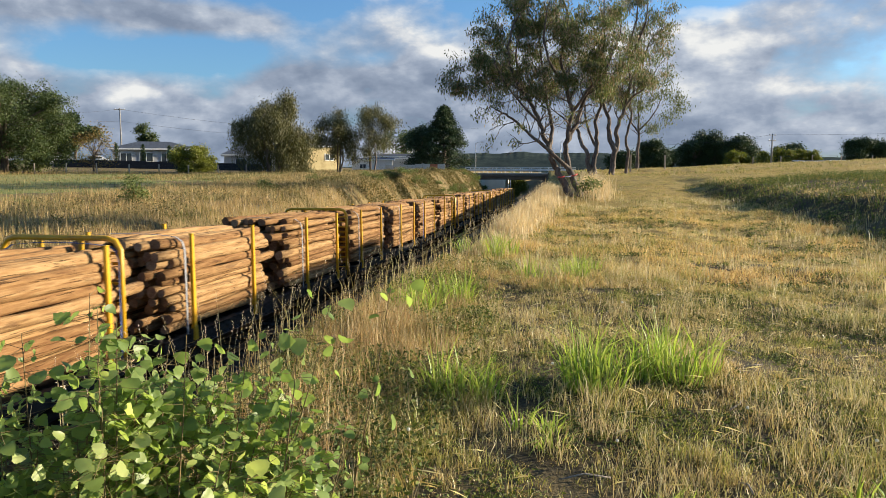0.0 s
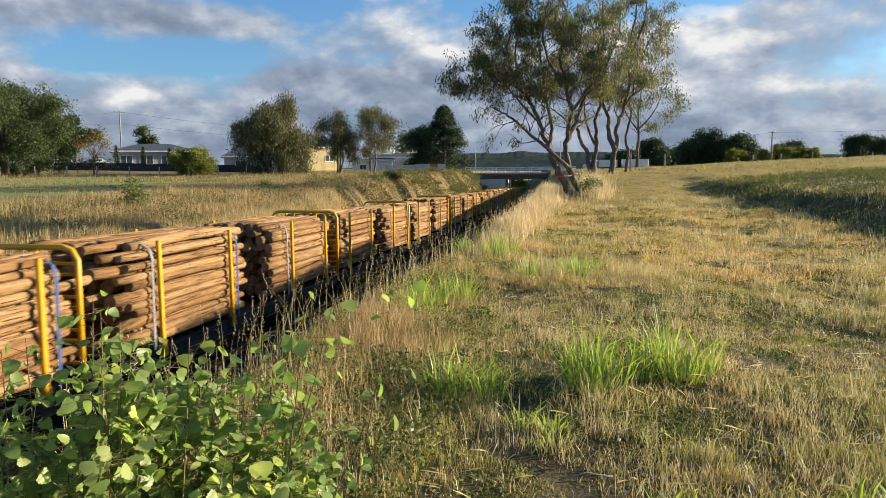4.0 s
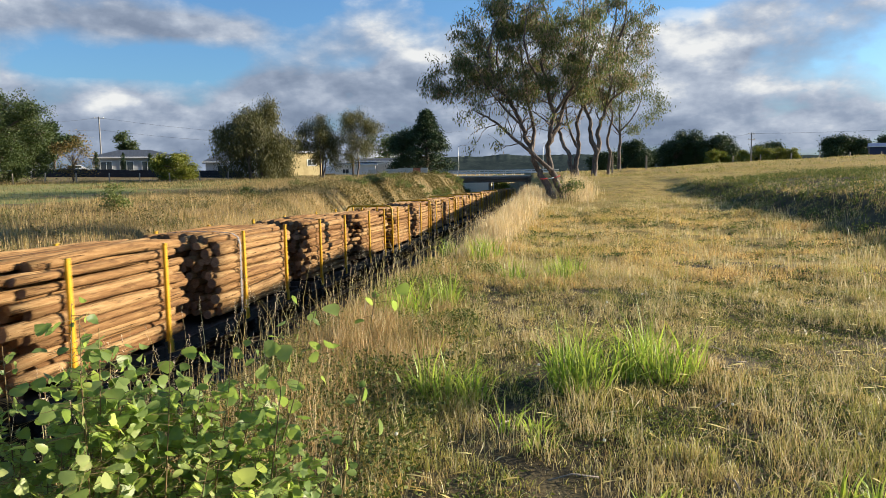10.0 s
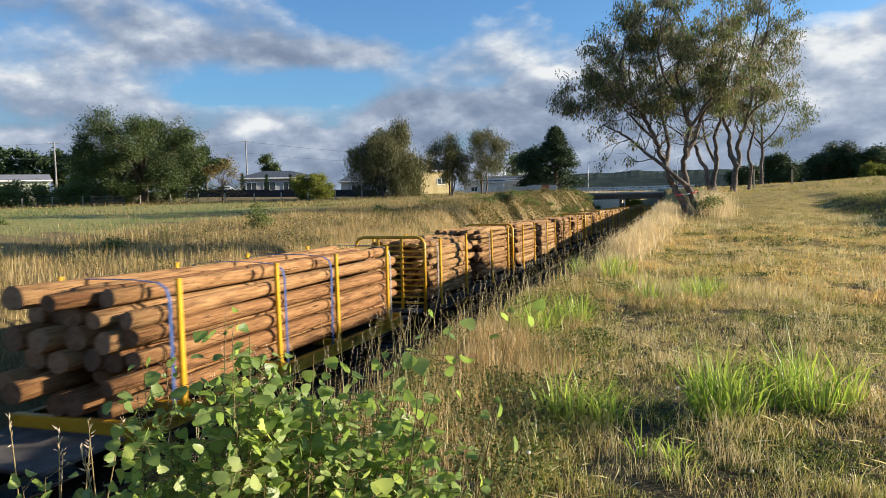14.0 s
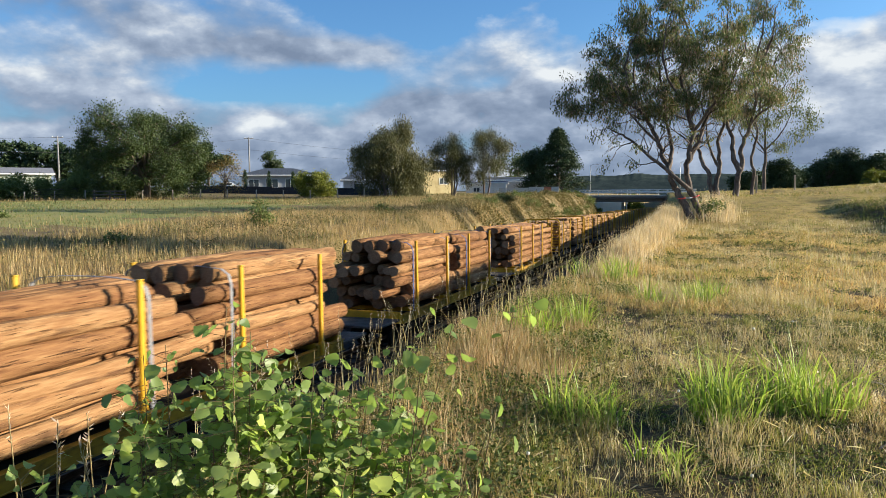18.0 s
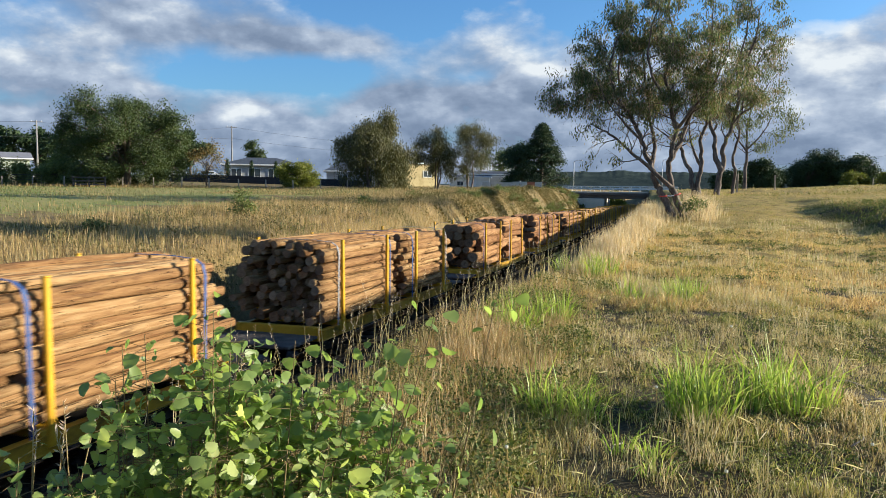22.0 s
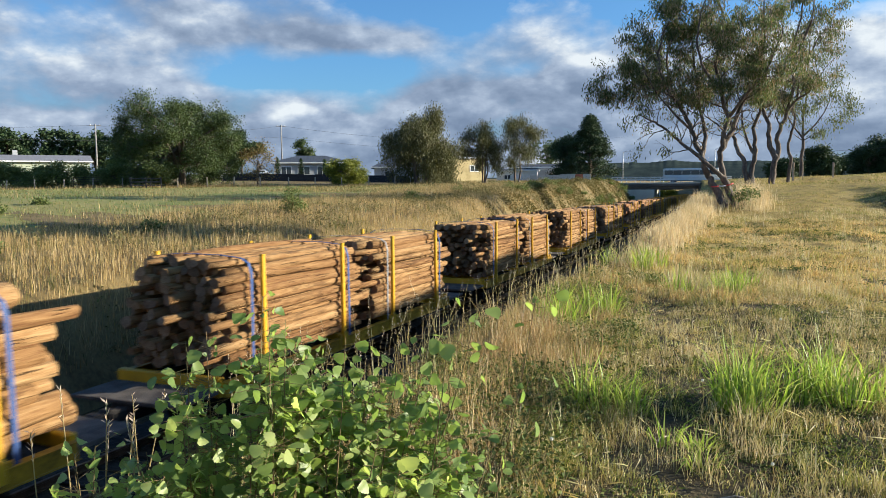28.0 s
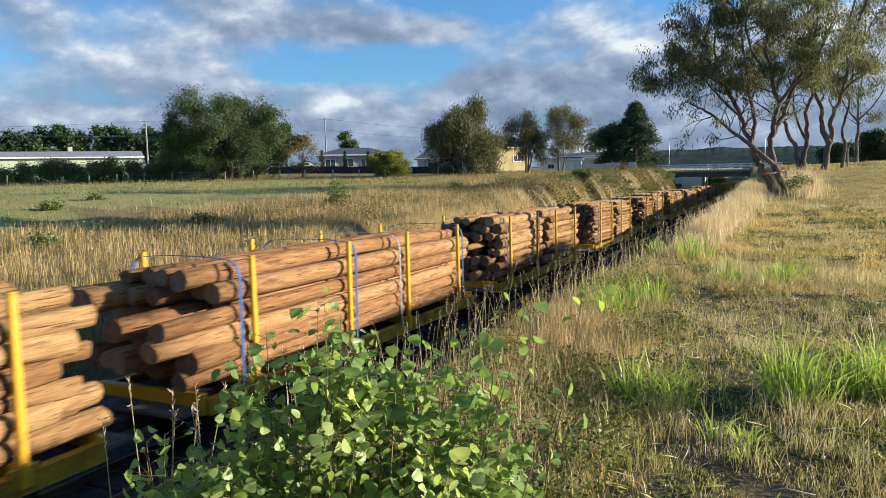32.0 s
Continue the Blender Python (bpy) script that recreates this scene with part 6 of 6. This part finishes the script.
def edge_grass():
    """Tall dry grass along the lip of the cutting."""
    n = 11000
    y = 4.4 + 42 * RNG.uniform(0, 1, n) ** 1.1
    off = RNG.normal(0.0, 0.2, n) + 0.38
    x = right_edge(y) + off * (1 + y / 60)
    P = np.stack([x, y, land(x, y) - 0.02], 1)
    P = P[0.6 * patchy(P[:, 0], P[:, 1], 0.7, 21) + 0.4 * patchy(P[:, 0], P[:, 1], 0.25, 22) + RNG.uniform(-0.1, 0.1, n) > np.where(y < 13, 0.5, 0.42)]
    far = P[:, 1] > 13
    litter()
    blades("dry_grass", P[~far], 0.14, 0.36, 0.0065, M_DRY, (0.1, 0.6), "tall straw-coloured grass along the cutting's lip", "grass")
    blades("dry_grass", P[far], 0.16, 0.4, 0.014, M_PALEG, (0.1, 0.6), "tall straw-coloured grass along the cutting's lip", "grass")
    n = 15000
    y = RNG.uniform(17, 35, n)
    x = right_edge(y) + RNG.normal(0.15, 0.28, n)
    blades("dry_grass", np.stack([x, y, land(x, y) - 0.02], 1), 0.26, 0.56, 0.012, M_PALEG, (0.05, 0.5), "high pale dry grass beside the gum", "grass")
    n = 6500
    y, x = RNG.normal(34.0, 2.2, n), RNG.normal(1.2, 0.32, n)
    blades("dry_grass", np.stack([x, y, land(x, y) - 0.02], 1), 0.4, 0.95, 0.015, M_PALEG, (0.05, 0.45), "high pale dry grass behind the gum's foot", "grass")
    # rusty straw at the lip beside the bush
    n = 3600
    y = 2.7 + 5.6 * RNG.uniform(0, 1, n)
    x = right_edge(y) + 0.34 + RNG.normal(0.1, 0.24, n) + 0.1 * (8 - y)
    k = 0.6 * patchy(x, y, 0.5, 51) + 0.4 * patchy(x, y, 0.2, 52) + RNG.uniform(-0.1, 0.1, n) > 0.42
    blades("rusty_grass", np.stack([x, y, land(x, y) - 0.02], 1)[k], 0.14, 0.36, 0.0042, M_RUST, (0.05, 0.5), "rust-tinged tall straw beside the bush", "grass")
    # slope down to the track
    n = 9000
    y = RNG.uniform(16, 60, n)
    x = right_edge(y) - 0.9 - 3.0 * RNG.uniform(0, 1, n) ** 1.3
    blades("bank_grass", np.stack([x, y, land(x, y) - 0.02], 1), 0.1, 0.26, 0.014, M_BANK, (0.3, 0.9), "rough grass on the cutting slope", "grass")
    # stems with seed heads
    n = 360
    y = 3.2 + 15 * RNG.uniform(0, 1, n) ** 1.4
    x = right_edge(y) + RNG.normal(0.05, 0.28, n)
    root = np.stack([x, y, land(x, y)], 1)
    h, lean, az = RNG.uniform(0.35, 0.75, n), RNG.uniform(0.05, 0.4, n), RNG.uniform(0, 6.283, n)
    v, t = blade_arrays(root, h, np.full(n, 0.005), lean, az)
    mesh_tris("grass_stems", v, t, M_STRAW, label="bleached grass stems at the cutting's lip", category="grass", kind="stuff")
    d = np.stack([np.cos(az), np.sin(az), np.zeros(n)], 1)
    tip = root + np.array([0, 0, 1.0]) * (h * (1 - 0.35 * lean ** 2))[:, None] + d * (h * lean)[:, None]
    m = 9
    pos = np.repeat(tip, m, 0) - np.tile(np.linspace(0, 1, m), n)[:, None] * np.repeat((np.array([0, 0, 0.085]) + d * (0.05 * lean[:, None])), m, 0)
    v, t = leaf_arrays(pos, 0.018, 0.0045, -1.0)
    mesh_tris("seed_heads", v, t, M_SEED, label="pale seed heads on dry grass stems", category="grass", kind="stuff")


edge_grass()


def far_side_grass():
    """The far bank and the paddock beyond the track."""
    def lip(y):
        return -12.0 - (left_edge_z(y) - rail_z(y)) * 0.95

    n = 90000
    y = 2 + 75 * RNG.uniform(0, 1, n) ** 1.3
    x = lip(y) + 1.4 - RNG.uniform(0, 1, n) ** 1.2 * 11
    P = np.stack([x, y, land(x, y) - 0.02], 1)
    P = P[soil_ok(P[:, 0], P[:, 1])]
    w = 0.5 * patchy(P[:, 0], P[:, 1], 3.0, 31) + 0.5 * patchy(P[:, 0], P[:, 1], 0.9, 32)
    k = w + RNG.uniform(-0.15, 0.15, len(P)) < 0.56
    blades("tall_dry_grass", P[k], 0.25, 0.6, 0.012, M_DRY, (0.05, 0.5), "tall dry golden grass on the far bank", "grass")
    blades("bank_grass", P[~k], 0.15, 0.42, 0.016, M_BANK, (0.2, 0.7), "brown and green rough grass on the far bank", "grass")
    # scrubby dark weeds in patches
    n = 2600
    y = 4 + 110 * RNG.uniform(0, 1, n) ** 1.15
    x = lip(y) + 2.2 - RNG.uniform(0, 1, n) ** 1.1 * 8
    w = 0.5 * patchy(x, y, 3.0, 31) + 0.5 * patchy(x, y, 1.1, 33)
    k = soil_ok(x, y) & (w > 0.56)
    P = np.stack([x, y, land(x, y)], 1)[k]
    m = 26
    Q = clumped(P, m, 0.16) + np.stack([np.zeros(len(P) * m), np.zeros(len(P) * m), RNG.uniform(0.02, 1, len(P) * m) * np.repeat(RNG.uniform(0.2, 0.75, len(P)), m)], 1)
    v, t = leaf_arrays(Q, 0.10, 0.045, 0.2)
    mesh_tris("bank_weeds", v, t, M_BRAMBLE, label="scrubby brown-green weeds on the far bank", category="weeds", kind="stuff")
    n = 5200
    y = 48 + 90 * RNG.uniform(0, 1, n)
    x = lip(y) + 4.2 - RNG.uniform(0, 1, n) * 8
    k = soil_ok(x, y) & (0.5 * patchy(x, y, 4.0, 41) + 0.5 * patchy(x, y, 1.6, 42) > 0.46) & (np.abs(y - ROAD_Y) > 5)
    P = np.stack([x, y, land(x, y)], 1)[k]
    m = 24
    Q = clumped(P, m, 0.34) + np.stack([np.zeros(len(P) * m), np.zeros(len(P) * m), RNG.uniform(0.02, 1, len(P) * m) * np.repeat(RNG.uniform(0.08, 0.26, len(P)), m)], 1)
    v, t = leaf_arrays(Q, 0.2, 0.09, 0.2)
    mesh_tris("bank_scrub", v, t, M_BRAMBLE, label="brown-green scrub on the bank near the bridge", category="weeds", kind="stuff")
    n = 75000
    y = 55 + 85 * RNG.uniform(0, 1, n) ** 1.1
    x = lip(y) + 6 - RNG.uniform(0, 1, n) ** 1.6 * 28
    P = np.stack([x, y, land(x, y) - 0.02], 1)
    P = P[soil_ok(P[:, 0], P[:, 1]) & (np.abs(P[:, 1] - ROAD_Y) > 6)]
    blades("bank_grass", P, 0.12, 0.36, 0.034, M_BANK, (0.1, 0.7), "brown and green rough grass on the bank near the bridge", "grass")
    n = 60000
    y = -10 + 100 * RNG.uniform(0, 1, n)
    x = lip(y) - 8 - 74 * RNG.uniform(0, 1, n) ** 1.2
    P = np.stack([x, y, land(x, y) - 0.02], 1)
    blades("paddock_grass", P, 0.06, 0.2, 0.03, M_MEADOW, (0.2, 0.8), "green and straw paddock grass", "grass")
    # ranker straw in drifts over the paddock
    n = 36000
    y = -5 + 80 * RNG.uniform(0, 1, n)
    x = lip(y) - 6 - 52 * RNG.uniform(0, 1, n) ** 1.5
    k = 0.6 * patchy(x, y * 2.2, 7.0, 61) + 0.4 * patchy(x, y * 2.2, 2.0, 62) + RNG.uniform(-0.1, 0.1, n) > 0.5
    blades("paddock_straw", np.stack([x, y, land(x, y) - 0.02], 1)[k], 0.14, 0.4, 0.02, M_BANK, (0.1, 0.6), "drifts of brown rough grass in the paddock", "grass")
    # straw fringe along the paddock fence
    n = 9000
    u = RNG.uniform(-0.1, 1.1, n)
    x, y = -92.0 + 56 * u + RNG.normal(0, 0.6, n), 52.0 + 28 * u + RNG.normal(0, 1.6, n)
    blades("fence_grass", np.stack([x, y, land(x, y) - 0.02], 1), 0.2, 0.6, 0.03, M_DRY, (0.1, 0.6), "straw grass along the paddock fence", "grass")


far_side_grass()


def tuft(x, y, r, h, n, label):
    """A tussock of several clumps of arching blades."""
    rng = np.random.default_rng(int(abs(x * 100 + y * 10)))
    ob = empty("grass_tuft", pose(x, y, float(land(x, y))), label, "grass tuft", "grass tufts")
    clumps = 5 if n > 100 else 3
    for k in range(clumps):
        m = int(n * rng.uniform(0.7, 1.3) / clumps)
        cx, cy = rng.normal(0, r * 0.22), rng.normal(0, r * 0.2)
        q, a = rng.uniform(0, 1, m) ** 0.6, rng.uniform(0, 6.283, m)
        root = np.stack([cx + np.cos(a) * q * r * 0.18, cy + np.sin(a) * q * r * 0.18, np.full(m, -0.03)], 1)
        tall = h * rng.uniform(0.75, 1.1)
        v, t = blade_arrays(root, tall * rng.uniform(0.4, 1.15, m) * (1 - 0.2 * q), 0.0125 * rng.uniform(0.45, 1.3, m), 0.08 + rng.uniform(0.1, 1.5, m) * q, a + rng.normal(0, 0.6, m))
        mesh_tris("blade_clump", v, t, M_TUFT, ob)
    return ob


LUSH = "lush bright green tussock of long blades"
tuft(-0.60, 4.92, 0.55, 0.5, 170, LUSH)
tuft(0.20, 5.25, 0.8, 0.58, 230, LUSH)
tuft(0.72, 5.42, 0.66, 0.62, 270, LUSH)
tuft(-1.6, 7.7, 0.55, 0.62, 240, "tall yellow-green tussock at the cutting's lip")
tuft(-1.3, 8.6, 0.55, 0.55, 200, "yellow-green tussock at the cutting's lip")
tuft(-1.2, 13.3, 0.9, 0.6, 300, LUSH)
tuft(-0.1, 10.6, 0.9, 0.45, 220, LUSH)
tuft(0.25, 11.2, 0.7, 0.4, 150, LUSH)
tuft(0.55, 3.3, 0.3, 0.24, 60, "small green grass tussock")
tuft(1.35, 3.5, 0.35, 0.26, 70, "small green grass tussock")
tuft(-0.15, 4.2, 0.45, 0.26, 80, "small olive grass tussock")


def dandelion(x, y, h):
    z = float(land(x, y))
    d = empty("dandelion", pose(x, y, z), "white dandelion seed clock on a thin stem", "flower", "dandelion clocks")
    part("stem", tube([(0, 0, 0), (0.01, 0, h * 0.5), (0, 0.01, h)], 0.003, 4, False), M_STRAW, d)
    bm = bmesh.new()
    bmesh.ops.create_icosphere(bm, subdivisions=2, radius=0.0095)
    for v in bm.verts:
        v.co = v.co * (1 + 0.14 * math.sin(v.co.x * 900) * math.sin(v.co.y * 700)) + Vector((0, 0, h))
    part("clock", bm, M_FLUFF, d)


for x, y, h in ((0.49, 6.2, 0.42), (-0.78, 3.62, 0.22), (-0.06, 4.84, 0.25), (0.3, 3.9, 0.12), (1.1, 4.5, 0.16), (0.95, 7.6, 0.3), (2.2, 6.2, 0.25), (1.7, 4.2, 0.12)):
    dandelion(x, y, h)


def twigs():
    """Fallen sticks on the bare ground."""
    rnd = random.Random(9)
    for k in range(8):
        x, y = rnd.uniform(-0.6, 3.0), rnd.uniform(3.2, 7.5)
        z, a, ln = float(land(x, y)) + 0.02, rnd.uniform(0, 6.28), rnd.uniform(0.1, 0.28)
        bm = tube([(0, 0, 0), (math.cos(a) * ln * 0.5, math.sin(a) * ln * 0.5, 0.015), (math.cos(a + 0.2) * ln, math.sin(a + 0.2) * ln, 0.0)], [0.006, 0.005, 0.003], 5)
        ob = tagged(part("fallen_twig", bm, M_TIMBER), "bleached fallen twig on the ground", "twig", "fallen twigs")
        ob.matrix_basis = pose(x, y, z)


twigs()

# weeds and shrubs on the far bank
for k, (x, y, h, w) in enumerate(((-19.5, 31.0, 1.4, 1.2), (-20.5, 22.5, 0.45, 0.9), (-20.0, 15.0, 0.5, 0.8), (-15.5, 76.0, 0.9, 3.0), (-14.6, 88.0, 1.0, 3.4), (-14.8, 100.0, 1.1, 3.6), (-15.0, 112.0, 1.2, 3.6), (-17.5, 64.0, 0.7, 2.2), (-15.6, 126.0, 1.6, 3.6), (-20.0, 57.0, 0.6, 1.8),
                                  (-19.0, 45.0, 0.6, 1.4), (-31.0, 24.0, 0.35, 1.0), (-36.0, 31.0, 0.4, 1.0))):
    crown_tree("bank_shrub", (x, y), h, w, M_STEM, M_HEDGE, "dark green scrubby shrub on the far bank", 10, 24, 0.16, (0.13, 0.06), 0.2, 0.03, 0.05, 200 + k, 7, category="bush", group="bank shrubs")
rnd_bank = random.Random(5)
for k in range(36):
    y = rnd_bank.uniform(62, 136)
    x = -12.0 - (float(left_edge_z(y)) - float(rail_z(y))) * 0.95 + rnd_bank.uniform(-1.5, 4.0)
    crown_tree("bank_shrub", (x, y), rnd_bank.uniform(0.3, 0.75), rnd_bank.uniform(1.0, 2.4), M_STEM, M_HEDGE if k % 3 else M_BRAMBLE, "low scrubby green shrub on the cutting's far bank", 9, 20, 0.17, (0.15, 0.07), 0.2, 0.03, 0.05, 500 + k, 6, category="bush", group="bank shrubs")
crown_tree("bank_shrub", (0.9, 29.6), 0.9, 1.5, M_STEM, M_HEDGE, "low scrub round the gum's foot", 8, 16, 0.14, (0.11, 0.05), 0.2, 0.03, 0.05, 230, 6, category="bush")


# ---- the poplar bush before the camera ----
def poplar_leaf(seed, size):
    """A rounded, slightly lobed leaf with a point, folded along the midrib; it hangs down -z from its stalk."""
    rnd = random.Random(seed)
    bm = bmesh.new()
    n = 10
    mid, left, right = [], [], []
    for i in range(n):
        u = i / (n - 1)
        w = (0.50 * math.sin(math.pi * u ** 0.62) ** 0.72 + 0.03) * (1 + (0.11 if i % 2 else -0.09) * rnd.uniform(0.5, 1)) if 0 < i < n - 1 else 0
        z = -u * 1.0
        bend = -0.22 * u * u + 0.05 * math.sin(u * 5 + seed)
        mid.append(bm.verts.new((0, bend * size, z * size)))
        if w:
            left.append(bm.verts.new((-w * size, (bend + 0.10 * w + rnd.uniform(-0.03, 0.03)) * size, (z + 0.04) * size)))
            right.append(bm.verts.new((w * size, (bend + 0.10 * w + rnd.uniform(-0.03, 0.03)) * size, (z + 0.04) * size)))
    for side in (left, right):
        bm.faces.new((mid[0], side[0], mid[1]))
        for i in range(len(side) - 1):
            bm.faces.new((mid[i + 1], side[i], side[i + 1], mid[i + 2]))
        bm.faces.new((mid[-2], side[-1], mid[-1]))
    for f in bm.faces:
        f.smooth = True
    bmesh.ops.recalc_face_normals(bm, faces=bm.faces)
    me = bpy.data.meshes.new("leaf")
    bm.to_mesh(me)
    bm.free()
    me.materials.append(M_POP)
    return me


def make_bush():
    rnd = random.Random(77)
    bush = empty("poplar_bush", pose(-1.45, 2.25, 0.0), "leafy poplar sucker bush with rounded fresh green leaves", "bush")
    meshes = [poplar_leaf(s, 0.038 + 0.0048 * (s % 5)) for s in range(6)]
    base = Vector((-1.45, 2.25, 0))
    spots = []
    # stems: top, how many leaves, from how far up
    tops = []
    for k in range(74):
        u = k / 73
        x = -2.42 + 1.56 * u + rnd.uniform(-0.06, 0.06)
        y = 1.66 + 0.76 * u + rnd.uniform(-0.3, 0.28)
        hump = float(np.interp(x, [-2.5, -2.35, -2.17, -1.98, -1.79, -1.69, -1.48, -1.33, -1.22, -1.07, -0.94, -0.84, -0.74], [0.24, 0.36, 0.52, 0.67, 0.84, 0.97, 1.05, 0.98, 0.91, 0.88, 0.74, 0.56, 0.38]))
        tops.append((x, y, hump * rnd.uniform(0.62, 1.04), 90 if x > -1.85 else 36, 0.12))
    tops += [(-1.05, 2.3, 1.02, 16, 0.5), (-0.98, 2.42, 1.07, 14, 0.55), (-0.9, 2.42, 1.14, 11, 0.62), (-0.8, 2.46, 1.18, 9, 0.7), (-0.61, 2.54, 1.19, 5, 0.86), (-0.66, 2.53, 0.86, 13, 0.55), (-0.74, 2.46, 0.74, 14, 0.45),
             (-1.48, 2.12, 1.17, 26, 0.5), (-1.66, 2.0, 1.10, 24, 0.5), (-1.24, 2.24, 1.06, 20, 0.55), (-1.56, 2.2, 1.20, 22, 0.6), (-1.4, 2.1, 1.14, 24, 0.5), (-1.75, 2.0, 1.06, 22, 0.5), (-0.9, 2.3, 0.62, 30, 0.2)]
    for x, y, h, many, low in tops:
        g = float(land(x, y)) - 0.1
        fx, fy = x * 0.75 - 0.42 + rnd.uniform(-0.12, 0.12), y * 0.8 + 0.4 + rnd.uniform(-0.12, 0.12)
        pts = [Vector((fx, fy, g)), Vector((fx * 0.7 + x * 0.3, fy * 0.7 + y * 0.3, g + (h - g) * 0.4)), Vector((fx * 0.25 + x * 0.75, fy * 0.25 + y * 0.75, g + (h - g) * 0.75)), Vector((x, y, h))]
        stems = tube([p - base for p in pts], [0.0045, 0.0034, 0.0022, 0.0012], 5, False)
        for i in range(many):
            u = rnd.uniform(low, 1.0)
            seg = min(2, int(u * 3))
            p = pts[seg].lerp(pts[seg + 1], u * 3 - seg)
            a = rnd.uniform(0, 6.283)
            q = p + Vector((math.cos(a), math.sin(a), rnd.uniform(-0.3, 0.4))) * rnd.uniform(0.025, 0.13)
            add_tube(stems, [p - base, q - base], [0.0011, 0.0008], 3, False)
            spots.append(q)
        part("stem", stems, M_STEM, bush)
    rnd.shuffle(spots)
    spots.sort(key=lambda p: p.length - 0.35 * p.z)

    def turn():
        return rnd.gauss(-25, 38), rnd.gauss(0, 28), rnd.uniform(0, 360)

    far_v, far_t = [], []
    for i, p in enumerate(spots):
        m = pose(*(p - base), *turn()) @ Matrix.Scale(rnd.choice((0.5, 0.7, 0.85, 0.95, 1.0, 1.08)), 4)
        if i < 300:
            lf = new("leaf", meshes[i % 6])
            lf.parent = bush
            lf.matrix_basis = m
        else:
            me = meshes[i % 6]
            b = len(far_v)
            far_v += [tuple(m @ v.co) for v in me.vertices]
            for f in me.polygons:
                vs = list(f.vertices)
                for k in range(1, len(vs) - 1):
                    far_t.append((b + vs[0], b + vs[k], b + vs[k + 1]))
    rest = mesh_tris("leaves", far_v, far_t, M_POP, bush, kind="stuff")
    rest.data.polygons.foreach_set("use_smooth", np.ones(len(far_t), dtype=bool))


make_bush()


# bleached stalks beside the bush
def stalks():
    rnd = random.Random(31)
    for k in range(12):
        x, y = rnd.uniform(-2.5, -1.75), rnd.uniform(1.9, 2.7)
        h = rnd.uniform(0.55, 0.85)
        g = float(land(x, y)) - 0.05
        ob = empty("dead_stalk", pose(x, y, g), "bleached dead grass stalk beside the bush", "stalk", "dead stalks")
        lx, ly = rnd.uniform(-0.12, 0.12), rnd.uniform(-0.08, 0.08)
        part("stem", tube([(0, 0, 0), (lx * 0.3, ly * 0.3, (h - g) * 0.5), (lx, ly, h - g)], [0.004, 0.003, 0.0015], 4, False), M_STRAW, ob)
        n = 14
        pos = np.array([[lx, ly, h - g]]) - np.linspace(0, 1, n)[:, None] * np.array([[lx * 0.2, ly * 0.2, 0.13]])
        v, t = leaf_arrays(pos, 0.03, 0.006, -1.1, np.random.default_rng(k))
        mesh_tris("seed_head", v, t, M_SEED, ob, kind="stuff")


stalks()


# ---- what moves ----
def train_place(t):
    """How far the train has run at t seconds, counted from 16 s."""
    u = (t - 16) / 16
    return 6.8 * 16 * (u + 0.0278 * u * u / 2 - 0.0524 * u ** 3 / 3)


LORRY_X = -14.8


def motions():
    slope = -math.degrees(math.atan(GRADE))
    times = [0, 2, 4, 6, 8, 10, 12, 14, 16, 18, 20, 22, 24, 26, 28, 30, 32]
    for ob, q in ROLLING:
        walk(ob, [(t, pose(TRACK_X, q + train_place(t), rail_z(q + train_place(t)), slope)) for t in times])
    # the lorry crosses from the far side to the houses, the coach goes the other way
    walk(TRUCK, [(t, pose(LORRY_X - 9.1 * (t - 6.0), ROAD_Y + 1.8, 1.27)) for t in (0, 4, 8, 12, 16, 20, 24, 28, 32)])
    walk(BUS, [(t, pose(-4.8 + 12.4 * (t - 28.0), ROAD_Y - 1.8, 1.27)) for t in (0, 4, 8, 12, 16, 20, 24, 28, 32)])


motions()
